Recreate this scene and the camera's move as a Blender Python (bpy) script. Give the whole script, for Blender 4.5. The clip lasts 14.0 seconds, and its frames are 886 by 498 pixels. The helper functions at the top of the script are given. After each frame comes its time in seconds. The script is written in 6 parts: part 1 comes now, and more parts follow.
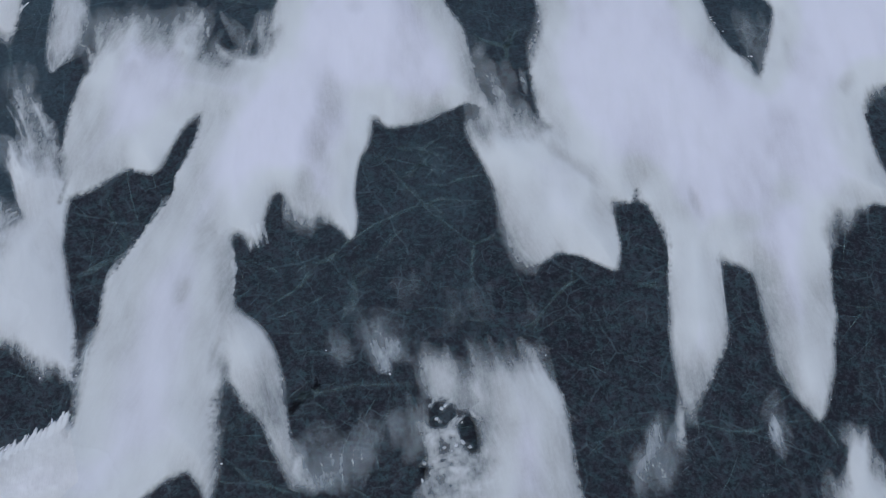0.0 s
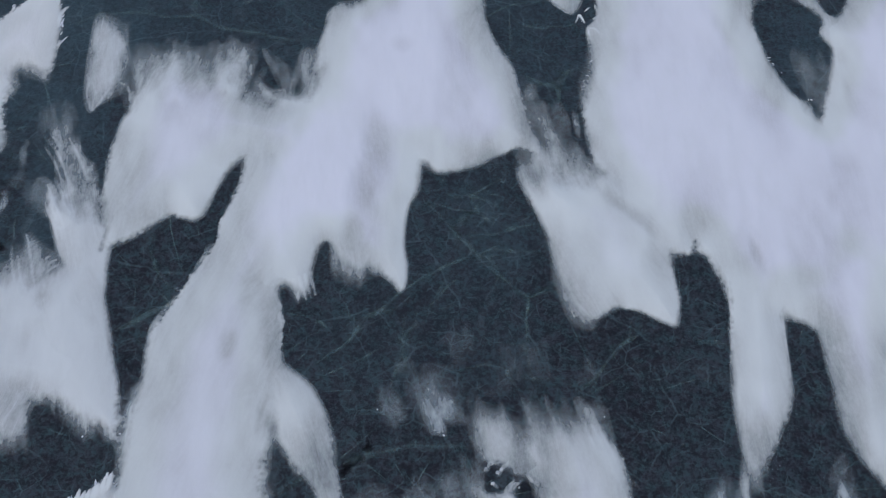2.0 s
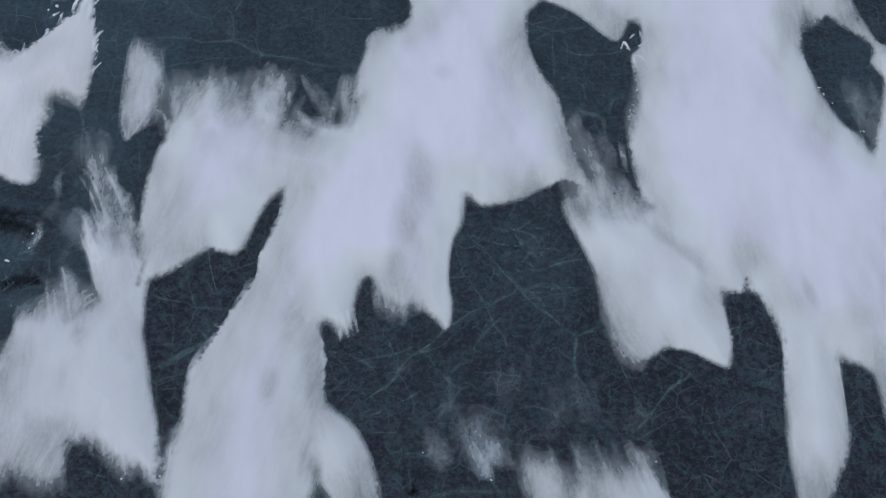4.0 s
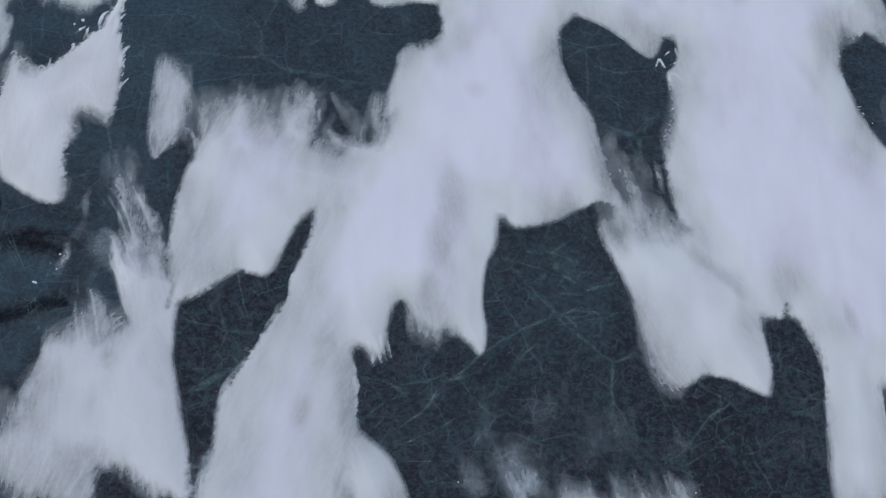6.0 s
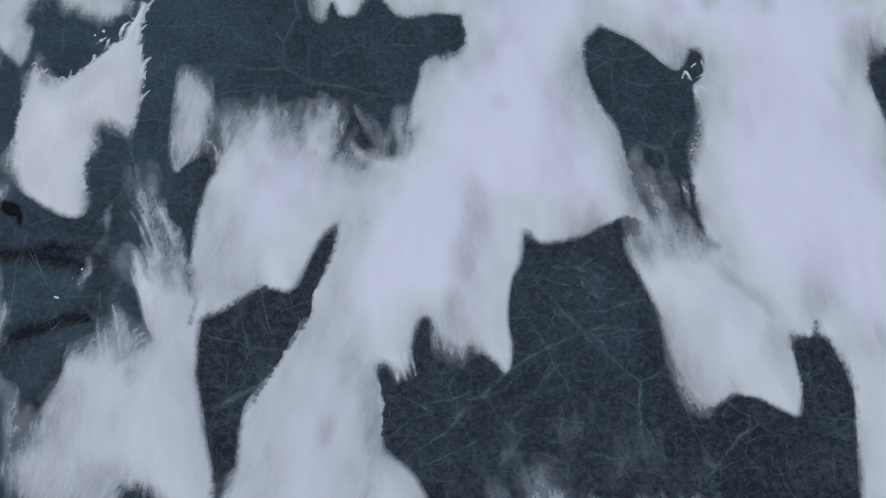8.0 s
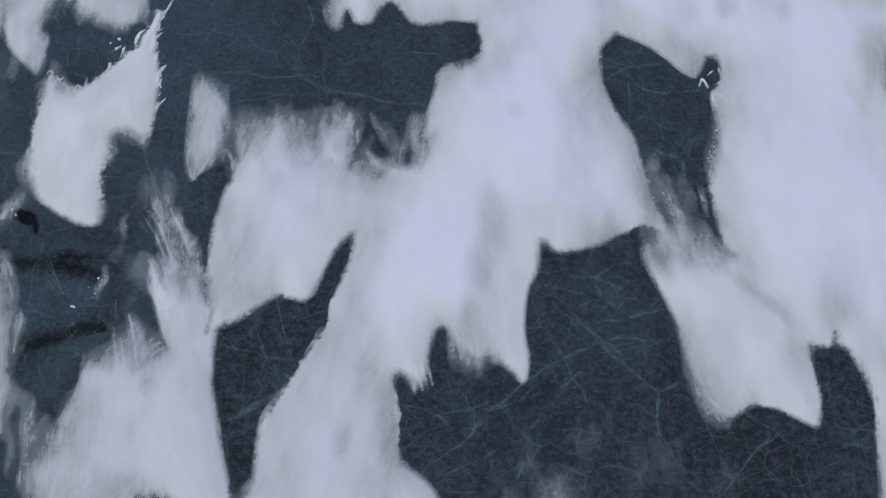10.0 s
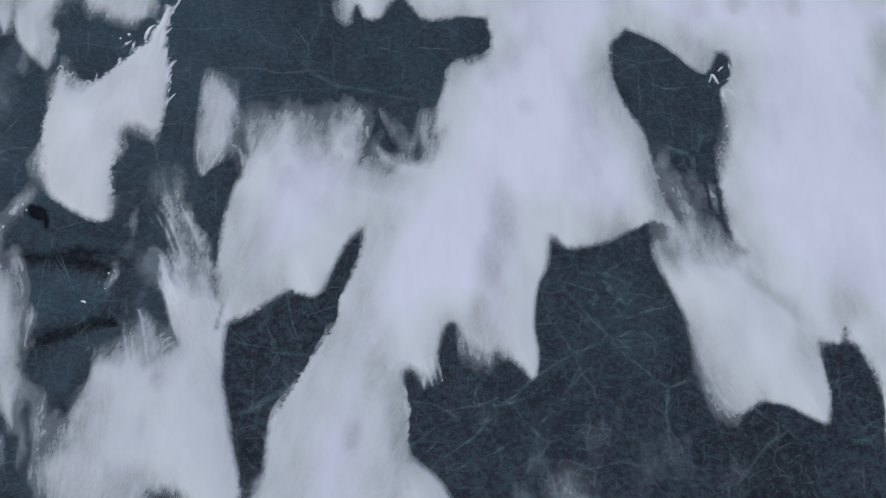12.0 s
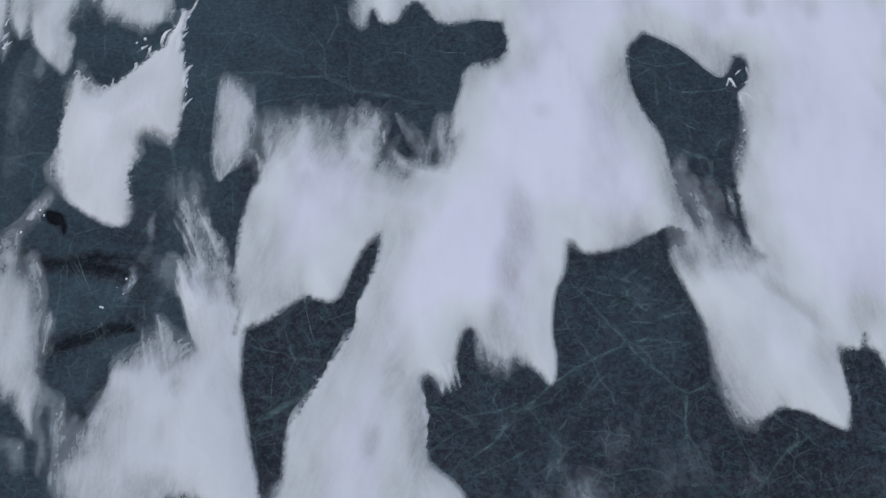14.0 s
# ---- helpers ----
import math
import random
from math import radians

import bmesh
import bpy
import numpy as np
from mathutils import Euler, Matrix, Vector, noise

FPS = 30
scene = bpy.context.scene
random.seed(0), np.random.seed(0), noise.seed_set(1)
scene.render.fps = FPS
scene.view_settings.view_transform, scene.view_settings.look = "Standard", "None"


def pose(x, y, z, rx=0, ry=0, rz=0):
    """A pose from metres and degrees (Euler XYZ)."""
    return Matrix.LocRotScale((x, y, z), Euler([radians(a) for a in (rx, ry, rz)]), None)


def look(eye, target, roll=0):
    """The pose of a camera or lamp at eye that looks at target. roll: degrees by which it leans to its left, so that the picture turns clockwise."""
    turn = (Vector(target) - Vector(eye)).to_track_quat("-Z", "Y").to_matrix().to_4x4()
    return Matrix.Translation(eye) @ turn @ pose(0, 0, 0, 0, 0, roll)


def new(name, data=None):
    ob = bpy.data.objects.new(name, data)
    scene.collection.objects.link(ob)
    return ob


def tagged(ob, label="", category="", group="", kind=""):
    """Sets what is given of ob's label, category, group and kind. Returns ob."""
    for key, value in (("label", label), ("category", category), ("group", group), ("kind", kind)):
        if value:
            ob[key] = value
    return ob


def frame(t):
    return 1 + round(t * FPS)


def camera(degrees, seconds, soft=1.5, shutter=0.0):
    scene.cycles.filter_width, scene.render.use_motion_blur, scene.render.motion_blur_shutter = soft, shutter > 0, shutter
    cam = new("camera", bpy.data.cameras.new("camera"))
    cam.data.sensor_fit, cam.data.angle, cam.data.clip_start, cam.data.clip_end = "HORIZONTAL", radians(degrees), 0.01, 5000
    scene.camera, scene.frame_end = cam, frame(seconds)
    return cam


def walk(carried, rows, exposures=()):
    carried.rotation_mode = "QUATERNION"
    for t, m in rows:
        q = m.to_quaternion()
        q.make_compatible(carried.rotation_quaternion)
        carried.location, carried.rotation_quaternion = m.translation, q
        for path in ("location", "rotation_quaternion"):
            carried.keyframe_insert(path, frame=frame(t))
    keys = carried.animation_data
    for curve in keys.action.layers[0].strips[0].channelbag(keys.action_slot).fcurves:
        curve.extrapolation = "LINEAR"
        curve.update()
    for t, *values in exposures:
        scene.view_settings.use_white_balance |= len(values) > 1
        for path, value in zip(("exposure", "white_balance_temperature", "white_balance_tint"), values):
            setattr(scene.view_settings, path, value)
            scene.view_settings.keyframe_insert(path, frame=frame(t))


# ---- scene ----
cam = camera(44.45, 14.0, soft=0.95)
walk(cam, [
    (0, pose(-0.015, -0.075, 46.081, 29.205, -0.040, -0.005)),
    (0.5, pose(-0.610, 0.922, 46.099, 28.982, -0.060, 0.115)),
    (1, pose(-1.188, 1.794, 46.088, 28.878, -0.020, 0.292)),
    (1.5, pose(-1.745, 2.564, 46.058, 28.764, -0.042, 0.405)),
    (2, pose(-2.279, 3.252, 46.016, 28.783, 0.016, 0.528)),
    (2.5, pose(-2.786, 3.874, 45.968, 28.730, -0.000, 0.657)),
    (3, pose(-3.264, 4.442, 45.919, 28.730, 0.080, 0.769)),
    (3.5, pose(-3.711, 4.965, 45.871, 28.660, 0.092, 0.892)),
    (4, pose(-4.126, 5.450, 45.829, 28.612, 0.164, 0.982)),
    (6.5, pose(-5.689, 7.387, 45.729, 28.192, 0.440, 1.444)),
    (7, pose(-5.900, 7.674, 45.730, 28.128, 0.551, 1.500)),
    (7.5, pose(-6.079, 7.923, 45.736, 28.061, 0.587, 1.611)),
    (8, pose(-6.229, 8.134, 45.745, 28.032, 0.707, 1.686)),
    (8.5, pose(-6.353, 8.304, 45.757, 28.031, 0.779, 1.779)),
    (9, pose(-6.452, 8.434, 45.770, 28.077, 0.894, 1.830)),
    (11.5, pose(-6.747, 8.598, 45.836, 27.907, 1.285, 2.109)),
    (12, pose(-6.805, 8.592, 45.854, 27.781, 1.308, 2.153)),
    (12.5, pose(-6.877, 8.606, 45.879, 27.602, 1.392, 2.148)),
    (13, pose(-6.972, 8.663, 45.914, 27.495, 1.562, 2.150)),
    (13.5, pose(-7.100, 8.790, 45.965, 27.457, 1.639, 2.230)),
    (14, pose(-7.269, 9.016, 46.038, 27.538, 1.710, 2.290)),
], exposures=[(0, -0.05, 6220, 9), (14, 0.03, 6380, 10)])

# ---- light ----
world = bpy.data.worlds.new("overcast_sky")
scene.world = world
world.use_nodes = True
wn = world.node_tree
sky = wn.nodes.new("ShaderNodeTexSky")
sky.sky_type = "NISHITA"
sky.sun_disc = False
sky.sun_elevation, sky.sun_rotation = radians(50), radians(200)
sky.dust_density = 3.0
wn.links.new(sky.outputs[0], wn.nodes["Background"].inputs[0])
wn.nodes["Background"].inputs[1].default_value = 0.125
sun = new("sun", bpy.data.lights.new("sun", "SUN"))
sun.data.energy, sun.data.angle, sun.data.color = 0.55, radians(25), (1.0, 0.97, 0.94)
sun.matrix_world = look((-14, -30, 46), (0, 0, 0))


# ---- materials ----
def material(name):
    m = bpy.data.materials.new(name)
    m.use_nodes = True
    t = m.node_tree
    return m, t, t.nodes["Principled BSDF"], t.nodes["Material Output"]


def node(t, kind, **values):
    n = t.nodes.new("ShaderNode" + kind)
    for key, value in values.items():
        n.inputs[key].default_value = value
    return n


def math_node(t, op, a, b=None, c=None):
    n = t.nodes.new("ShaderNodeMath")
    n.operation = op
    n.use_clamp = False
    for slot, v in zip(n.inputs, (a, b, c)):
        if v is None:
            continue
        if isinstance(v, (int, float)):
            slot.default_value = v
        else:
            t.links.new(v, slot)
    return n.outputs[0]


def ramp(t, value, lo, hi, a=0.0, b=1.0):
    n = t.nodes.new("ShaderNodeMapRange")
    n.interpolation_type = "SMOOTHSTEP"
    for key, v in (("From Min", lo), ("From Max", hi), ("To Min", a), ("To Max", b)):
        n.inputs[key].default_value = v
    t.links.new(value, n.inputs["Value"])
    return n.outputs["Result"]


def blend(t, fac, a, b):
    n = t.nodes.new("ShaderNodeMix")
    n.data_type = "RGBA"
    slots = [s for s in n.inputs if s.type == "RGBA"]
    if isinstance(fac, (int, float)):
        n.inputs[0].default_value = fac
    else:
        t.links.new(fac, n.inputs[0])
    for slot, v in zip(slots, (a, b)):
        if isinstance(v, tuple):
            slot.default_value = (*v, 1)
        else:
            t.links.new(v, slot)
    return [s for s in n.outputs if s.type == "RGBA"][0]


def place(t, sx=1.0, sy=1.0, turn=0.0):
    """World position, squeezed along the wind."""
    geo = t.nodes.new("ShaderNodeNewGeometry")
    m = node(t, "Mapping", Scale=(sx, sy, 1.0), Rotation=(0, 0, turn))
    t.links.new(geo.outputs["Position"], m.inputs["Vector"])
    return m.outputs[0]


def noise_at(t, where, scale, detail=4.0, rough=0.55, warp=0.0):
    n = node(t, "TexNoise", Scale=scale, Detail=detail, Roughness=rough, Distortion=warp)
    t.links.new(where, n.inputs["Vector"])
    return n.outputs["Fac"]


def bump(t, shader, height, strength, distance):
    b = node(t, "Bump", Strength=strength, Distance=distance)
    t.links.new(height, b.inputs["Height"])
    t.links.new(b.outputs[0], shader.inputs["Normal"])


def cover_of(t, break_up=0.6, grainy=0.25, kind="snow"):
    """How much of the ice a layer hides: its own thickness, combed by the wind into broad streaks and fine hairs."""
    a = t.nodes.new("ShaderNodeAttribute")
    a.attribute_name = "cover"
    c = a.outputs["Fac"]
    grain = noise_at(t, place(t, 1.0, 0.7), 6.5, 4, 0.75)
    if kind == "line":
        return math_node(t, "MULTIPLY", c, math_node(t, "MULTIPLY", ramp(t, grain, 0.34, 0.62, 0.35, 1.1), ramp(t, noise_at(t, place(t), 1.1, 3), 0.35, 0.65, 0.35, 1.15)))
    f = t.nodes.new("ShaderNodeAttribute")
    f.attribute_name = "flow"

    def drawn(sx, sy, detail, warp):
        m = node(t, "Mapping", Scale=(sx, sy, 1.0))
        t.links.new(f.outputs["Vector"], m.inputs["Vector"])
        return math_node(t, "SUBTRACT", noise_at(t, m.outputs[0], 1.0, detail, 0.6, warp), 0.5)

    combed = math_node(t, "ADD", math_node(t, "MULTIPLY", drawn(1.5, 0.5, 5, 0.9), 0.50), math_node(t, "MULTIPLY", drawn(6.0, 0.7, 3, 0.7), 0.26))
    off = math_node(t, "ADD", combed, math_node(t, "MULTIPLY", math_node(t, "SUBTRACT", grain, 0.5), grainy))
    bare = math_node(t, "MAXIMUM", math_node(t, "SUBTRACT", 1.0, c), 0.0)
    torn = math_node(t, "MULTIPLY", math_node(t, "MULTIPLY", off, math_node(t, "MULTIPLY", math_node(t, "POWER", bare, 1.5), c)), 9.0 * break_up)
    hidden = math_node(t, "ADD", c, torn)
    return math_node(t, "MINIMUM", math_node(t, "MAXIMUM", hidden, 0.0), 1.0)


def layered(name, rough, break_up, grainy=0.25, kind="snow"):
    m, t, p, out = material(name)
    cover = cover_of(t, break_up, grainy, kind)
    tr = t.nodes.new("ShaderNodeBsdfTransparent")
    mix = t.nodes.new("ShaderNodeMixShader")
    t.links.new(cover, mix.inputs[0])
    t.links.new(tr.outputs[0], mix.inputs[1])
    t.links.new(p.outputs[0], mix.inputs[2])
    t.links.new(mix.outputs[0], out.inputs[0])
    p.inputs["Roughness"].default_value = rough
    p.inputs["Specular IOR Level"].default_value = 0.2
    return m, t, p


def snow_material(name, thin, packed, break_up=0.6, grainy=0.36, kind="snow", rugged=0.0):
    m, t, p = layered(name, 0.9, break_up, grainy, kind)
    d = t.nodes.new("ShaderNodeAttribute")
    d.attribute_name = "depth"
    soft = noise_at(t, place(t, 1.0, 0.6), 0.22, 4, 0.5)
    wide = math_node(t, "ADD", d.outputs["Fac"], math_node(t, "MULTIPLY", math_node(t, "SUBTRACT", soft, 0.5), 0.8))
    colour = blend(t, ramp(t, wide, 0.25, 0.95), thin, packed)
    fine = noise_at(t, place(t, 1.0, 0.45), 0.8, 4, 0.55)
    colour = blend(t, ramp(t, fine, 0.42, 0.80, 0.0, 0.16), colour, tuple(0.82 * v for v in thin))
    # a thin dusting lets the blue of the ice through
    a = t.nodes.new("ShaderNodeAttribute")
    a.attribute_name = "cover"
    colour = blend(t, ramp(t, a.outputs["Fac"], 0.1, 0.75, 0.3, 0.0), colour, (0.50, 0.66, 0.73))
    t.links.new(colour, p.inputs["Base Color"])
    relief = math_node(t, "ADD", noise_at(t, place(t, 1.0, 0.4), 1.1, 5, 0.5), math_node(t, "MULTIPLY", noise_at(t, place(t), 14.0, 3), 0.10))
    if rugged:
        relief = math_node(t, "ADD", relief, math_node(t, "MULTIPLY", noise_at(t, place(t, 1.0, 0.3, -0.25), 2.6, 5, 0.6), rugged))
    bump(t, p, relief, 0.5, 0.05)
    return m


SNOW = snow_material("wind_packed_snow", (0.706, 0.76, 0.774), (0.758, 0.787, 0.876))
CRUST = snow_material("bright_snow_crust", (0.76, 0.80, 0.81), (0.80, 0.83, 0.865), 0.4, 0.5, rugged=2.0)
STREAKED = snow_material("combed_snow", (0.695, 0.745, 0.768), (0.735, 0.765, 0.80), 0.9, 0.3)
DUST = snow_material("blown_snow_dust", (0.635, 0.71, 0.755), (0.66, 0.72, 0.765), 0.9, 0.25)


def ice_material():
    m, t, p, out = material("dark_lake_ice")
    flat = place(t)
    big = noise_at(t, flat, 0.13, 4, 0.55)
    mid = noise_at(t, place(t, 1.0, 0.7), 0.8, 5, 0.6)
    grain = math_node(t, "ADD", math_node(t, "MULTIPLY", noise_at(t, flat, 3.2, 4, 0.72), 0.56), math_node(t, "MULTIPLY", noise_at(t, flat, 8.5, 3, 0.75), 0.44))
    tone = math_node(t, "ADD", math_node(t, "MULTIPLY", big, 0.45), math_node(t, "ADD", math_node(t, "MULTIPLY", mid, 0.40), math_node(t, "MULTIPLY", grain, 1.8)))
    # a fine mosaic of refrozen crystals
    stir = node(t, "TexNoise", Scale=5.0, Detail=2.0, Roughness=0.6)
    t.links.new(flat, stir.inputs["Vector"])
    stirred = t.nodes.new("ShaderNodeVectorMath")
    stirred.operation = "MULTIPLY_ADD"
    t.links.new(stir.outputs["Color"], stirred.inputs[0])
    stirred.inputs[1].default_value = (0.22, 0.22, 0)
    t.links.new(flat, stirred.inputs[2])
    crystal = t.nodes.new("ShaderNodeTexVoronoi")
    crystal.voronoi_dimensions = "2D"
    crystal.inputs["Scale"].default_value = 6.5
    t.links.new(stirred.outputs[0], crystal.inputs["Vector"])
    facet = t.nodes.new("ShaderNodeSeparateColor")
    t.links.new(crystal.outputs["Color"], facet.inputs[0])
    tone = math_node(t, "ADD", tone, math_node(t, "MULTIPLY", math_node(t, "SUBTRACT", facet.outputs[0], 0.5), 0.24))
    hue = noise_at(t, flat, 1.7, 4, 0.65)
    deep = blend(t, ramp(t, hue, 0.35, 0.65), (0.0170, 0.0158, 0.0212), (0.0136, 0.0152, 0.0200))
    milky = blend(t, ramp(t, hue, 0.35, 0.65), (0.043, 0.053, 0.067), (0.038, 0.066, 0.076))
    colour = blend(t, ramp(t, tone, 1.10, 1.58), deep, milky)
    # paler, bluer reaches of the sheet, mottled, as the outlines set them
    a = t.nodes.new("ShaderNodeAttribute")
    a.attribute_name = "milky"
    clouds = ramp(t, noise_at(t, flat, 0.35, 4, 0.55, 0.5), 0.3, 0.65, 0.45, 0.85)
    pale_grain = blend(t, ramp(t, noise_at(t, flat, 4.5, 6, 0.78), 0.34, 0.68), (0.030, 0.053, 0.069), (0.077, 0.124, 0.147))
    colour = blend(t, math_node(t, "MULTIPLY", a.outputs["Fac"], clouds), colour, pale_grain)
    # fractures frozen into the sheet: straight, forking, in loose webs, soft where they lie deep
    bend = node(t, "TexNoise", Scale=0.8, Detail=3.0, Roughness=0.6)
    t.links.new(flat, bend.inputs["Vector"])
    shift = t.nodes.new("ShaderNodeVectorMath")
    shift.operation = "MULTIPLY_ADD"
    t.links.new(bend.outputs["Color"], shift.inputs[0])
    shift.inputs[1].default_value = (0.55, 0.55, 0)
    t.links.new(flat, shift.inputs[2])
    for scale, width, strength, lo, hi in ((0.24, 0.022, 0.22, 0.45, 0.62), (0.62, 0.042, 0.21, 0.47, 0.63), (1.5, 0.075, 0.22, 0.49, 0.66)):
        v = t.nodes.new("ShaderNodeTexVoronoi")
        v.feature = "DISTANCE_TO_EDGE"
        v.voronoi_dimensions = "2D"
        v.inputs["Scale"].default_value = scale
        t.links.new(shift.outputs[0], v.inputs["Vector"])
        line = ramp(t, v.outputs["Distance"], 0.0, width, 1.0, 0.0)
        gate = ramp(t, noise_at(t, flat, 0.22 + 0.55 * scale, 4, 0.6), lo, hi, 0.0, strength)
        colour = blend(t, math_node(t, "MULTIPLY", line, gate), colour, (0.15, 0.225, 0.25))
    # rime and trapped bubbles in drawn-out patches
    rime = noise_at(t, place(t, 1.0, 0.5, 0.1), 0.8, 6, 0.6, 0.5)
    colour = blend(t, ramp(t, rime, 0.55, 0.82, 0.0, 0.42), colour, (0.12, 0.155, 0.172))
    t.links.new(colour, p.inputs["Base Color"])
    rough = ramp(t, mid, 0.3, 0.7, 0.28, 0.5)
    t.links.new(rough, p.inputs["Roughness"])
    p.inputs["IOR"].default_value = 1.31
    bump(t, p, math_node(t, "ADD", grain, noise_at(t, flat, 1.2, 3)), 0.12, 0.03)
    return m


ICE = ice_material()


def clear_material():
    m, t, p = layered("clear_black_ice", 0.3, 0.6)
    flat = place(t)
    t.links.new(blend(t, ramp(t, noise_at(t, flat, 1.5, 4), 0.3, 0.7), (0.0065, 0.0068, 0.0088), (0.0145, 0.0148, 0.0185)), p.inputs["Base Color"])
    p.inputs["IOR"].default_value = 1.31
    return m


CLEAR = clear_material()


def crack_material():
    m, t, p = layered("milky_fracture", 0.5, 0.9, 0.25, "line")
    flat = place(t)
    t.links.new(blend(t, ramp(t, noise_at(t, flat, 2.5, 4), 0.3, 0.7), (0.12, 0.20, 0.215), (0.21, 0.32, 0.33)), p.inputs["Base Color"])
    return m


CRACK = crack_material()


def shard_material(name, dull, bright):
    m, t, p, out = material(name)
    t.links.new(blend(t, ramp(t, noise_at(t, place(t), 6.0, 4), 0.3, 0.7), dull, bright), p.inputs["Base Color"])
    p.inputs["Roughness"].default_value = 0.45
    bump(t, p, noise_at(t, place(t), 20.0, 3), 0.3, 0.02)
    return m


SHARD = shard_material("frosted_ice_shard", (0.42, 0.47, 0.52), (0.76, 0.79, 0.85))
CRUMBS = shard_material("packed_snow_crumbs", (0.26, 0.29, 0.31), (0.58, 0.62, 0.66))
GRAINS = shard_material("grey_snow_grains", (0.07, 0.09, 0.11), (0.36, 0.40, 0.45))


# ---- shaping ----
table = np.random.RandomState(7).rand(256, 256)


def value_noise(x, y):
    i, j = np.floor(x).astype(int), np.floor(y).astype(int)
    u, v = x - i, y - j
    u, v = u * u * (3 - 2 * u), v * v * (3 - 2 * v)
    a, b = table[i & 255, j & 255], table[(i + 1) & 255, j & 255]
    c, d = table[i & 255, (j + 1) & 255], table[(i + 1) & 255, (j + 1) & 255]
    return (a * (1 - u) + b * u) * (1 - v) + (c * (1 - u) + d * u) * v


def fbm(x, y, octaves=4):
    total, size, weight = 0.0, 0.0, 1.0
    for k in range(octaves):
        total = total + weight * value_noise(x * 2**k + 17.3 * k, y * 2**k + 41.7 * k)
        size, weight = size + weight, weight * 0.55
    return total / size - 0.5


def smooth(lo, hi, v):
    u = np.clip((v - lo) / (hi - lo), 0, 1)
    return u * u * (3 - 2 * u)


def curve_through(points, steps=4, closed=True):
    """A smooth line through rows of (x, y, softness); the softness is 0.29 m where none is given."""
    p = np.array([(*row, 0.29)[:3] for row in points], float)
    n, rows = len(p), []
    for i in range(n if closed else n - 1):
        if closed:
            a, b, c, d = p[i - 1], p[i], p[(i + 1) % n], p[(i + 2) % n]
        else:
            a, b, c, d = p[max(i - 1, 0)], p[i], p[i + 1], p[min(i + 2, n - 1)]
        for k in range(steps):
            u = k / steps
            rows.append(b + 0.5 * u * (c - a + u * (2 * a - 5 * b + 4 * c - d + u * (3 * (b - c) + d - a))))
    if not closed:
        rows.append(p[-1])
    return np.array(rows)


def glide(rows, step):
    """Rows of any width, drawn into an even smooth line; also the metres along it."""
    p = np.array(rows, float)
    fine = []
    for i in range(len(p) - 1):
        a, b, c, d = p[max(i - 1, 0)], p[i], p[i + 1], p[min(i + 2, len(p) - 1)]
        for u in np.linspace(0, 1, 24, endpoint=False):
            fine.append(b + 0.5 * u * (c - a + u * (2 * a - 5 * b + 4 * c - d + u * (3 * (b - c) + d - a))))
    fine = np.array([*fine, p[-1]])
    s = np.concatenate([[0], np.cumsum(np.hypot(*np.diff(fine[:, :2], axis=0).T))])
    at = np.linspace(0, s[-1], max(8, int(s[-1] / step)))
    return np.stack([np.interp(at, s, col) for col in fine.T], 1), at


def edge_distance(x, y, line):
    """Signed distance to a closed line (inside positive), and the softness of the edge near by."""
    a, b = line, np.roll(line, -1, 0)
    best, inside = np.full(x.shape, 1e9), np.zeros(x.shape, bool)
    soft, weight = np.zeros(x.shape), np.zeros(x.shape)
    for p, q in zip(a, b):
        ex, ey = q[0] - p[0], q[1] - p[1]
        u = np.clip(((x - p[0]) * ex + (y - p[1]) * ey) / (ex * ex + ey * ey + 1e-9), 0, 1)
        d2 = (x - p[0] - u * ex) ** 2 + (y - p[1] - u * ey) ** 2
        best = np.minimum(best, d2)
        w = 1 / (d2 + 0.03) ** 2
        soft, weight = soft + w * (p[2] + u * (q[2] - p[2])), weight + w
        if abs(ey) > 1e-9:
            inside ^= ((p[1] > y) != (q[1] > y)) & (x < p[0] + (y - p[1]) * ex / ey)
    return np.where(inside, 1, -1) * np.sqrt(best), np.clip(soft / weight, 0.06, 3)


HOLLOWS = []


def hollow(x, y, half_width, half_length, turn, loss):
    """An oval place where the snow's cover is thinned, so that it looks greyer."""
    HOLLOWS.append((x, y, half_width, half_length, turn, loss))


hollow(-5.76, 34.76, 1.07, 2.38, 0, 0.26)
hollow(-6.48, 31.70, 0.87, 2.32, 0, 0.22)
hollow(-6.77, 29.29, 0.71, 1.70, 0, 0.25)
hollow(-12.32, 23.25, 0.59, 1.21, -10, 0.25)
hollow(12.58, 28.30, 0.34, 1.41, 10, 0.18)
hollow(-6.31, 28.63, 0.34, 1.13, -15, 0.12)
hollow(2.05, 32.70, 1.30, 1.60, 25, 0.62)
hollow(4.01, 32.94, 1.17, 0.88, 0, 0.2)
hollow(19.76, 27.48, 0.98, 0.84, -40, 0.3)
hollow(21.53, 35.70, 0.60, 1.05, -20, 0.25)
hollow(19.14, 27.16, 0.70, 0.84, 0, 0.25)
# darker seam between two tongues, drawn as thinner cover
hollow(-10.35, 19.76, 0.57, 1.30, 0, 0.35)
hollow(-7.71, 17.56, 0.51, 2.03, 20, 0.3)
hollow(-4.84, 40.89, 0.72, 0.72, 0, 0.12)
hollow(6.33, 48.03, 0.90, 1.20, 0, 0.25)
hollow(9.43, 47.70, 0.74, 1.19, 0, 0.2)
hollow(-20.95, 20.89, 0.74, 0.74, 0, 0.15)
hollow(-20.92, 31.50, 1.63, 1.90, -12, 0.15)
hollow(-20.69, 37.51, 0.71, 0.71, 0, 0.12)
hollow(-21.19, 27.44, 0.52, 0.65, 0, 0.4)
